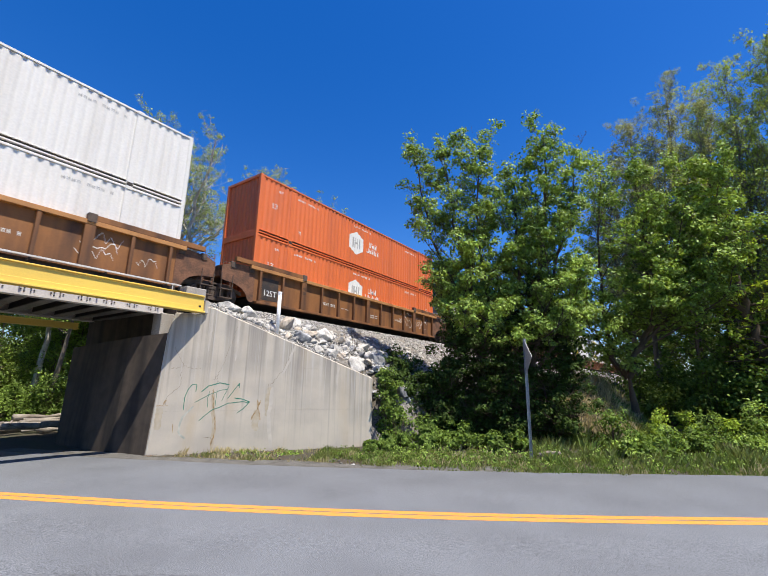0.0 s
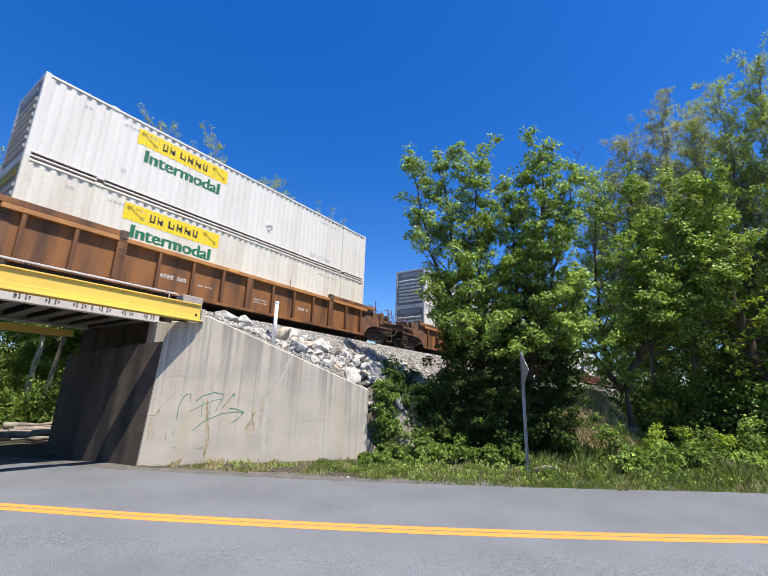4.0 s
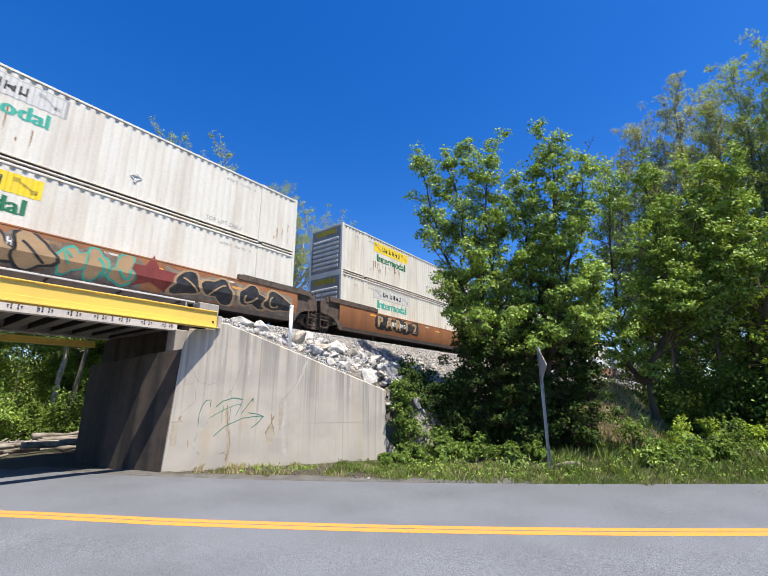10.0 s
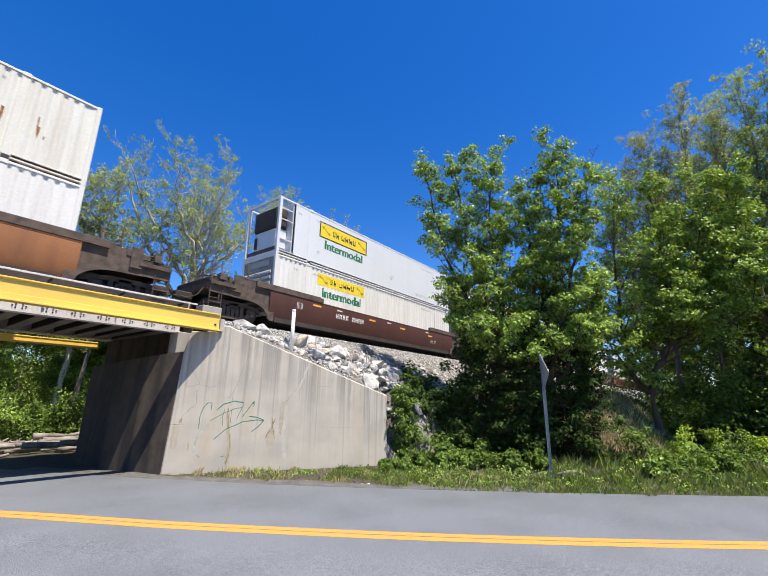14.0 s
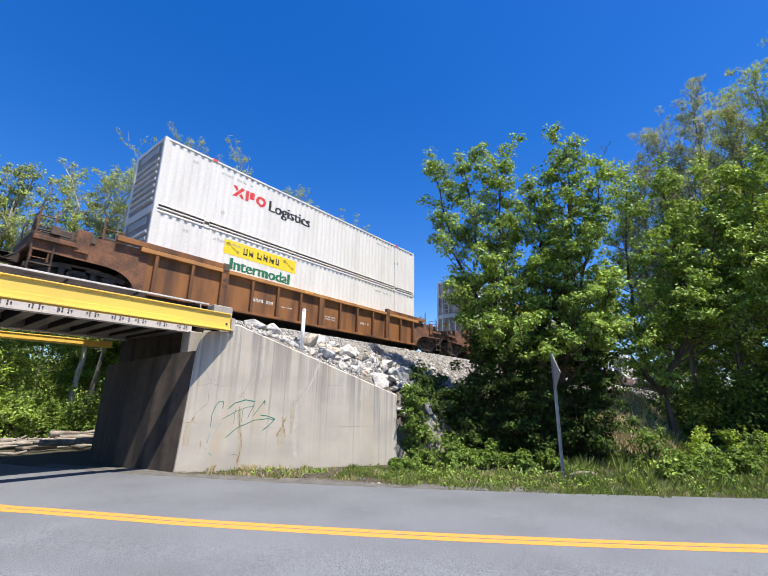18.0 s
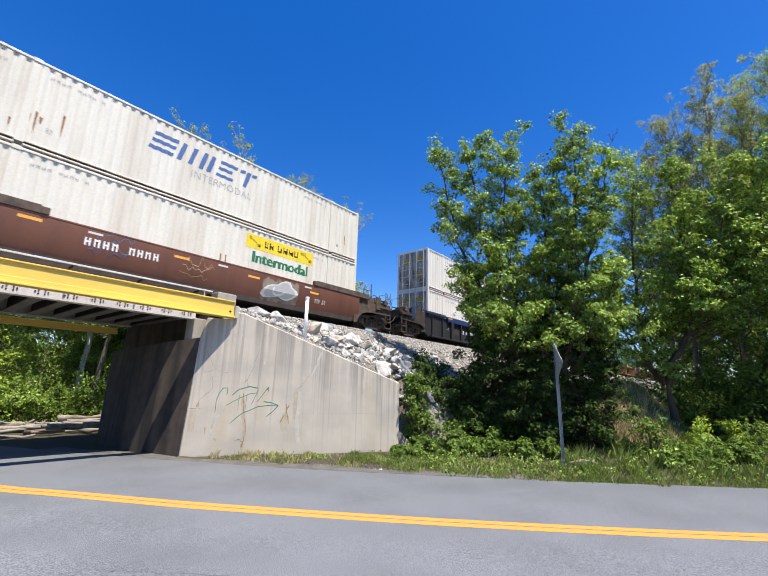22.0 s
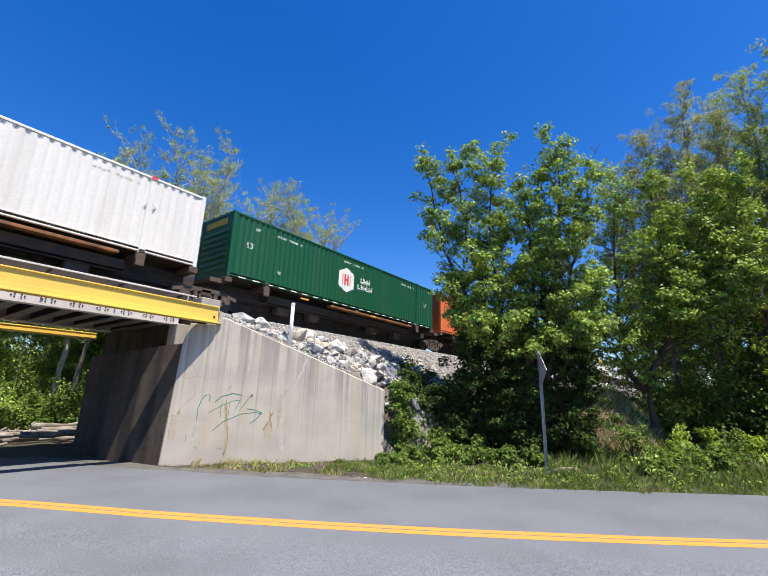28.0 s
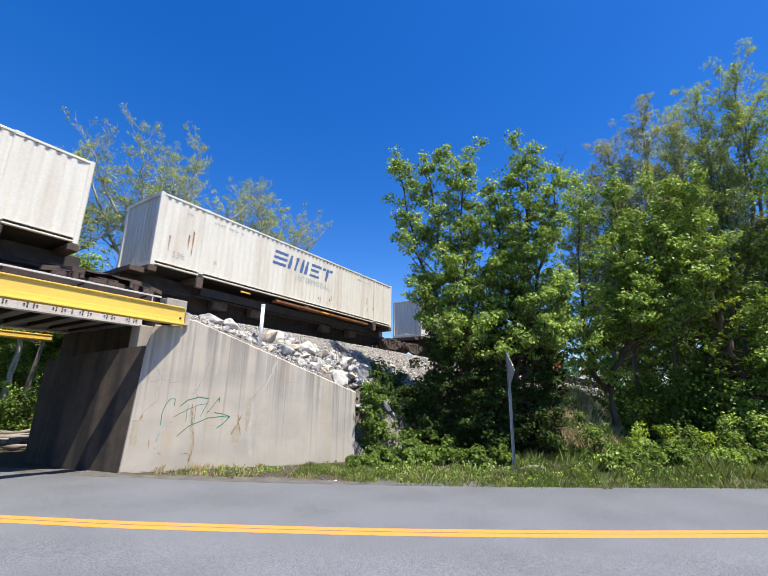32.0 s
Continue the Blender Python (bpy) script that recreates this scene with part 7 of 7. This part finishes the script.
def build_bushes():
    rr = random.Random(12)
    # ivy and bushes by the wall's end
    for x, y, rx, rz, leaf in ((14.1, 9.4, 0.5, 1.7, "leaf_mid"), (14.7, 9.3, 0.5, 1.2, "leaf_shaded"), (15.3, 9.2, 0.6, 1.3, "leaf_shaded"), (14.9, 8.8, 0.6, 1.0, "leaf_mid"), (15.8, 9.4, 0.8, 2.4, "leaf_shaded"), (13.6, 9.0, 0.5, 0.55, "leaf_mid"), (15.3, 8.4, 0.8, 1.2, "leaf_mid"), (14.6, 8.1, 0.7, 0.8, "leaf_mid"), (15.7, 7.4, 0.8, 1.0, "leaf_mid"), (13.9, 8.2, 0.7, 0.4, "leaf_mid"), (14.9, 7.1, 0.7, 0.6, "leaf_mid"), (15.6, 6.3, 0.7, 0.55, "leaf_mid"), (16.4, 5.4, 0.7, 0.5, "leaf_mid"), (12.7, 9.6, 0.35, 0.2, "leaf_mid"), (13.0, 9.0, 0.45, 0.25, "leaf_mid"), (13.3, 9.4, 0.4, 0.4, "leaf_mid"), (12.3, 9.3, 0.35, 0.12, "leaf_mid"), (16.0, 8.6, 0.7, 1.7, "leaf_shaded")):
        bush("bush", "green bush at the end of the concrete wall" if x < 15 else "green bush below the railway bank", pose(x, y, 0.05), rr.randrange(999), rx, rx, rz, M[leaf], n=1100, size=0.065)
    for x, y, r, h in ((13.62, 9.72, 0.3, 2.75), (13.95, 9.5, 0.32, 2.3)):
        bush("ivy", "green ivy climbing the end of the concrete wall", pose(x, y, 0.0), rr.randrange(999), r, r, h, M["leaf_mid"], n=2200, size=0.055, clumps=30, spread=0.12, even=True)
    # brush on the bank, its shade put into the leaf colour
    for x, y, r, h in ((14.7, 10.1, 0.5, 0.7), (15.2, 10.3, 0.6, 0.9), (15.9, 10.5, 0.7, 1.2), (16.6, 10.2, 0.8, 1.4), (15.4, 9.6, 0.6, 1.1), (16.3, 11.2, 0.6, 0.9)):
        bush("bush", "brush among the stones of the bank, shade in its colour", pose(x, y, bank(x, y) - 0.1), rr.randrange(999), r, r, h, M["leaf_shaded"], n=900, size=0.06)
    # skirt under the large tree, the crown's shade put into its leaf colour
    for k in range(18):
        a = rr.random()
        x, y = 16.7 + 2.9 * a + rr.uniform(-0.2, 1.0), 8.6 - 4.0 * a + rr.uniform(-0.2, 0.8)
        bush("bush", "dense green shrub under the roadside tree, shade in its colour", pose(x, y, 0.2), rr.randrange(999), 0.9, 0.9, 0.7 + 1.4 * rr.random(), M["leaf_shaded"], n=1300, size=0.065, clumps=26, spread=0.3)
    # undergrowth along the verge to the trees
    for k in range(46):
        s = rr.random()
        x = 17.5 + 14 * s
        y0 = 0.2 - 1.22 * (x - 16.7)
        y = y0 + 2.2 + 6.0 * rr.random() ** 1.3
        if 19.5 < x < 24.9 and 2.3 < y < 7.5:
            continue
        h = 0.3 + 0.6 * rr.random() + (0.6 if y > y0 + 5 else 0)
        bush("bush", "leafy green undergrowth along the verge", pose(x, y, 0.1), rr.randrange(999), 0.5 + 0.4 * rr.random(), 0.55, h, M[rr.choice(["leaf", "leaf_mid", "leaf_mid"])], n=800, size=0.06, clumps=22)
    # young saplings in the sun
    for x, y, h in ((24.3, -2.2, 2.2), (23.9, -1.2, 1.6), (24.6, -3.3, 2.1), (24.2, 0.2, 1.3), (24.8, -4.4, 2.0), (23.6, -4.6, 1.7), (21.0, 1.2, 1.2), (22.6, 1.1, 1.3)):
        bush("sapling", "bright green leafy sapling in the verge", pose(x, y, 0.1), rr.randrange(999), 0.35, 0.35, h, M["leaf" if h > 1.65 else "leaf_bright"], n=800, size=0.055, clumps=20)
    # tall dark backing
    for k in range(44):
        x, y = 26 + 16 * rr.random(), -9 + 12 * rr.random()
        if y < 5.5 - 1.22 * (x - 16.7) or (x < 27 and y > 0.2) or y > 1.8 + 0.02 * x:
            continue
        bush("bush", "tall dark thicket under the trees", pose(x, y, 0.2), rr.randrange(999), 1.4, 1.4, 2.0 + 2.2 * rr.random(), M["leaf_mid" if k % 2 else "leaf"], n=1700, size=0.08, clumps=26)
    for x, y, h in ((30.5, 1.4, 3.4), (32.0, 0.2, 4.2), (29.6, -0.6, 3.2), (34.0, 2.2, 3.6), (31.0, -2.0, 4.4), (36.5, 1.0, 4.4), (28.4, 0.6, 2.0), (28.6, -1.4, 4.2), (30.0, 2.6, 3.8), (38.5, 2.6, 3.6), (33.0, -4.0, 4.6), (29.0, -3.6, 3.6)):
        bush("bush", "tall green thicket under the trees", pose(x, y, 0.3), rr.randrange(999), 1.7, 1.7, h, M["leaf_mid"], n=2400, size=0.08, clumps=34, spread=0.24)
    for k in range(24):
        x, y = -1 + 17 * rr.random(), 40 + 14 * rr.random()
        if road_offset(x, y) > 5.5:
            bush("bush", "tall green thicket deep in the woods", pose(x, y, 0.1), rr.randrange(999), 2.0, 2.0, 4.5 + 2 * rr.random(), M["leaf" if k % 2 else "leaf_mid"], n=2600, size=0.09, clumps=34, spread=0.2)
    # thicket beyond the underpass; half of it has the woods' shade in its colour
    for k in range(64):
        x, y = -2.5 + 15 * rr.random(), 26.5 + 14 * rr.random() ** 1.4
        if road_offset(x, y) < 5.2:
            continue
        bush("bush", "sunlit green thicket beyond the underpass", pose(x, y, 0.1), rr.randrange(999), 1.3, 1.0, (1.4 + 2.4 * rr.random()) * (1 + 0.1 * (y - 26)), M[("leaf_bright", "leaf_mid", "leaf_mid", "leaf")[k % 4]], n=2000, size=0.06, clumps=26, spread=0.15)


def blades(name, label, places, lo, hi, width, material, seed):
    """Grass as bent blades at given places (x, y, z)."""
    rng = np.random.default_rng(seed)
    p = np.asarray(places, float)
    n = len(p)
    tuft = np.array([0.75 + 0.9 * noise.noise((a * 1.7, b * 1.7, seed)) for a, b, _ in p])
    h = (lo + (hi - lo) * rng.random(n) ** 1.5) * np.clip(tuft, 0.25, 1.6)
    a = rng.random(n) * math.tau
    lean = 0.25 + 0.4 * rng.random(n)
    dx, dy = np.cos(a), np.sin(a)
    sx, sy = -dy * width, dx * width
    z0 = np.zeros(n)
    v = np.stack([np.stack([p[:, 0] - sx, p[:, 1] - sy, p[:, 2] - 0.02], 1), np.stack([p[:, 0] + sx, p[:, 1] + sy, p[:, 2] - 0.02], 1),
                  np.stack([p[:, 0] + sx * 0.7 + dx * h * lean * 0.35, p[:, 1] + sy * 0.7 + dy * h * lean * 0.35, p[:, 2] + h * 0.6], 1),
                  np.stack([p[:, 0] + dx * h * lean, p[:, 1] + dy * h * lean, p[:, 2] + h], 1)], 1).reshape(-1, 3)
    ob = put(name, quick_mesh(name, v, np.arange(4 * n).reshape(-1, 4)), material)
    return tagged(ob, label, "grass", kind="stuff")


M["grit"] = mat("roadside grit", (0.2, 0.19, 0.175), 0.9, second=(0.1, 0.095, 0.085), scale=4, amount=0.8, island=0.6, bump=0)
M["litter"] = mat("dead leaves", (0.16, 0.11, 0.06), 0.9, second=(0.08, 0.055, 0.035), scale=3, amount=0.8, island=0.5, bump=0)


def build_grass():
    rng = np.random.default_rng(3)

    def verge(n, lo, hi, x0, x1, bare=0.0, start=None):
        out = []
        ok = [i for i in range(len(ROAD) - 1) if x0 < ROAD[i][0] + 3.5 < x1]
        while len(out) < n:
            i = rng.choice(ok)
            f = rng.random()
            c = ROAD[i] * (1 - f) + ROAD[i + 1] * f
            d = lo + (hi - lo) * rng.random() ** 1.3
            q = c + ROAD_N[i] * d
            if q[0] < 13.3 and q[1] > wall_y(q[0]) - 0.05:
                continue
            if start and q[0] + 0.6 * (d - 4) + 0.9 * noise.noise((q[0] * 1.1, q[1] * 1.1, 5)) + 0.5 * rng.random() ** 2 < start:
                continue
            w = noise.noise((q[0] * 1.3, q[1] * 1.3, 7)) + 0.5 * noise.noise((q[0] * 4, q[1] * 4, 3))
            if w < bare + 0.5 * rng.random() - 0.3 or d < lo + 0.25 + 0.3 * noise.noise((q[0] * 2, q[1] * 2, 1)):
                continue
            out.append((q[0], q[1], lie(q[0], q[1])))
        return out
    blades("verge_grass", "lush green grass along the road's edge", verge(64000, 3.75, 7.6, 8.4, 34, -0.35, 11.0), 0.04, 0.2, 0.0035, M["grass"], 1)
    blades("verge_grass", "tall green grass below the trees", verge(19000, 4.8, 10.0, 13.0, 32, 0.1), 0.14, 0.55, 0.0045, M["grass"], 2)
    blades("verge_grass", "dry straw among the verge grass", verge(8000, 3.85, 8.5, 10.5, 34, 0.0), 0.05, 0.3, 0.003, M["dry_grass"], 7)
    blades("wall_grass", "sparse dry grass at the foot of the wall", verge(4800, 4.6, 6.9, 6.2, 13, 0.2), 0.04, 0.24, 0.0035, M["dry_grass"], 3)
    blades("wall_weeds", "short green weeds at the foot of the wall", verge(3600, 4.6, 6.9, 6.4, 13.5, 0.3), 0.03, 0.2, 0.006, M["grass"], 4)
    for n, lo, hi, x0, x1, z, leaf, seed in ((9000, 4.3, 7.6, 11.2, 32, 0.16, "leaf_mid", 21), (3000, 4.6, 8.0, 12.5, 32, 0.34, "leaf", 22), (900, 5.2, 6.8, 7.0, 12.0, 0.08, "leaf", 23)):
        w = put("weeds", leaf_mesh([(p[0], p[1], p[2] + z * rng.random() ** 1.5) for p in verge(n, lo, hi, x0 if x1 < 20 else x0 - 2.5, x1, 0.1, None if x1 < 20 else 11.2)], 2, 0.05, 0.04, seed, 0.4), M[leaf])
        tagged(w, "low broad-leaved weeds among the grass", "weeds", kind="stuff")
    for n, lo, hi, x0, x1, r, m, seed in ((2200, 4.1, 6.6, 3.6, 13.0, 0.012, "grit", 31), (260, 4.2, 6.4, 3.6, 12.5, 0.028, "grit", 32), (4200, 4.1, 6.8, 3.6, 13.0, 0.016, "litter", 33)):
        pts = verge(n, lo, hi, x0, x1, -0.6)
        w = put("gravel" if m == "grit" else "leaf_litter", leaf_mesh([(a, b, c + 0.03) for a, b, c in pts], 1, 0.004, r, seed, 0.3, 0.8), M[m])
        tagged(w, "loose gravel beside the road" if m == "grit" else "dead leaves and twigs beside the road", "gravel" if m == "grit" else "litter", kind="stuff")
    pts = []
    while len(pts) < 12000:
        x, y = 19.2 + 9 * rng.random(), 2.0 + 5.0 * rng.random()
        pts.append((x, y, max(lie(x, y), bank(x, y))))
    blades("dry_bank_grass", "dry straw-coloured grass on the bank", pts, 0.1, 0.5, 0.008, M["dry_grass"], 5)
    pts = []
    while len(pts) < 9000:
        x, y = 19.0 + 12 * rng.random(), 1.2 + 7.5 * rng.random()
        if noise.noise((x * 0.7, y * 0.7, 2)) > 0.02 and not (19.6 < x < 23.4 and 2.4 < y < 5.4):
            pts.append((x, y, max(lie(x, y), bank(x, y))))
    blades("bank_grass", "tufts of green grass on the bank", pts, 0.1, 0.45, 0.008, M["grass"], 8)
    w = put("weeds", leaf_mesh([(a, b, c + 0.3 * rng.random()) for a, b, c in pts[:5000]], 2, 0.07, 0.05, 24, 0.5), M["leaf_mid"])
    tagged(w, "broad-leaved weeds on the bank", "weeds", kind="stuff")
    pts = []
    while len(pts) < 3500:
        x, y = 2.5 + 7 * rng.random(), 25.2 + 3.0 * rng.random()
        if road_offset(x, y) > 4.3:
            pts.append((x, y, lie(x, y)))
    blades("far_grass", "sunlit grass beyond the underpass", pts, 0.1, 0.3, 0.01, M["grass"], 6)


def build_logs():
    rr = random.Random(8)
    for k in range(26):
        y = 21.2 + 4.0 * rr.random()
        x = 3.4 + 0.3 * (y - 21) + 3.4 * rr.random()
        if road_offset(x, y) < 4.6:
            x += 2
        ln, r = 1.2 + 2.6 * rr.random(), 0.07 + 0.16 * rr.random() ** 1.5
        a = rr.uniform(-0.5, 0.5)
        z = lie(x, y) + r * 0.8 + 0.35 * rr.random() * (k > 8)
        pts, n = [], 6
        for i in range(n):
            f = i / (n - 1) - 0.5
            pts.append((x + math.cos(a) * ln * f, y + math.sin(a) * ln * f, z + 0.04 * rr.uniform(-1, 1)))
        bm = bmesh.new()
        tube(bm, pts, [r * rr.uniform(0.6, 1.15) * (1 - 0.09 * i) for i in range(n)], 9)
        for _ in range(k % 3):
            q = Vector(pts[rr.randrange(1, n - 1)])
            e = Vector((rr.uniform(-0.7, 0.7), rr.uniform(-0.3, 0.3), rr.uniform(0.02, 0.2)))
            tube(bm, [q, q + e * 0.5, q + e + Vector((0, 0, 0.06))], [r * 0.45, r * 0.35, r * 0.2], 7)
        tagged(part("driftwood_log", bm, M["wood_grey"], smooth=True), "bleached driftwood log lying beside the road", "log", group="driftwood pile")


def bare_shrub(x, y, z, h, seed):
    rr = random.Random(seed)
    segs = []
    for k in range(7):
        p, d = Vector((0, 0, -0.1)), Vector((rr.uniform(-0.35, 0.35), rr.uniform(-0.35, 0.35), 1)).normalized()
        for i in range(5):
            d = (d + Vector((rr.uniform(-1, 1), rr.uniform(-1, 1), 0)) * 0.13).normalized()
            e = p + d * h / 5 * rr.uniform(0.6, 1)
            segs.append((p, e, 0.01 - 0.0015 * i, 0.0085 - 0.0015 * i))
            if i > 1:
                segs.append((e, e + (d + Vector((rr.uniform(-1, 1), rr.uniform(-1, 1), 0.4)) * 0.7).normalized() * h * 0.18, 0.004, 0.002))
            p = e
    tagged(put("bare_shrub", wood_mesh(segs, 4), M["bark"], m=pose(x, y, z)), "leafless thin twigs of a shrub on the stones", "bush")


bare_shrub(14.3, 11.9, bank(14.3, 11.9), 1.5, 3)
bare_shrub(13.6, 9.0, 0.1, 1.2, 4)
bare_shrub(14.9, 8.6, 0.1, 1.6, 5)


def dead_limb(base, end, seed):
    rr = random.Random(seed)
    a, b = sprays(rr, [base, tuple((p + q) / 2 + 0.15 for p, q in zip(base, end)), end], 0.025, 0.7, 9, 0.25, twigs=3)
    tagged(put("dead_limb", wood_mesh(a, 4), M["bark"]), "leafless dead limb in the roadside tree", "branch")


dead_limb((17.1, 8.4, 8.0), (16.2, 10.0, 10.6), 5)
dead_limb((18.7, 4.0, 9.5), (18.9, 2.6, 13.6), 6)


def litter():
    rr = random.Random(6)
    for k in range(7):
        x, y = 8.6 + 2.2 * rr.random(), 8.0 + 1.6 * rr.random()
        if road_offset(x, y) < 4.4 or y > wall_y(x) - 0.3:
            continue
        bm = bmesh.new()
        w, d = 0.03 + 0.04 * rr.random(), 0.02 + 0.03 * rr.random()
        prism(bm, [(-w, 0), (w, 0), (w * 0.7, 0.03), (-w * 0.5, 0.04)], -d, d)
        ob = part("litter", bm, M["pipe" if k == 3 else "grit"])
        ob.matrix_world = pose(x, y, lie(x, y) + 0.02, 0, 0, rr.uniform(0, 360))
        tagged(ob, "small piece of litter on the gravel shoulder", "litter", group="litter by the road")


build_trees()
build_bushes()
build_grass()
litter()
build_logs()

motions()
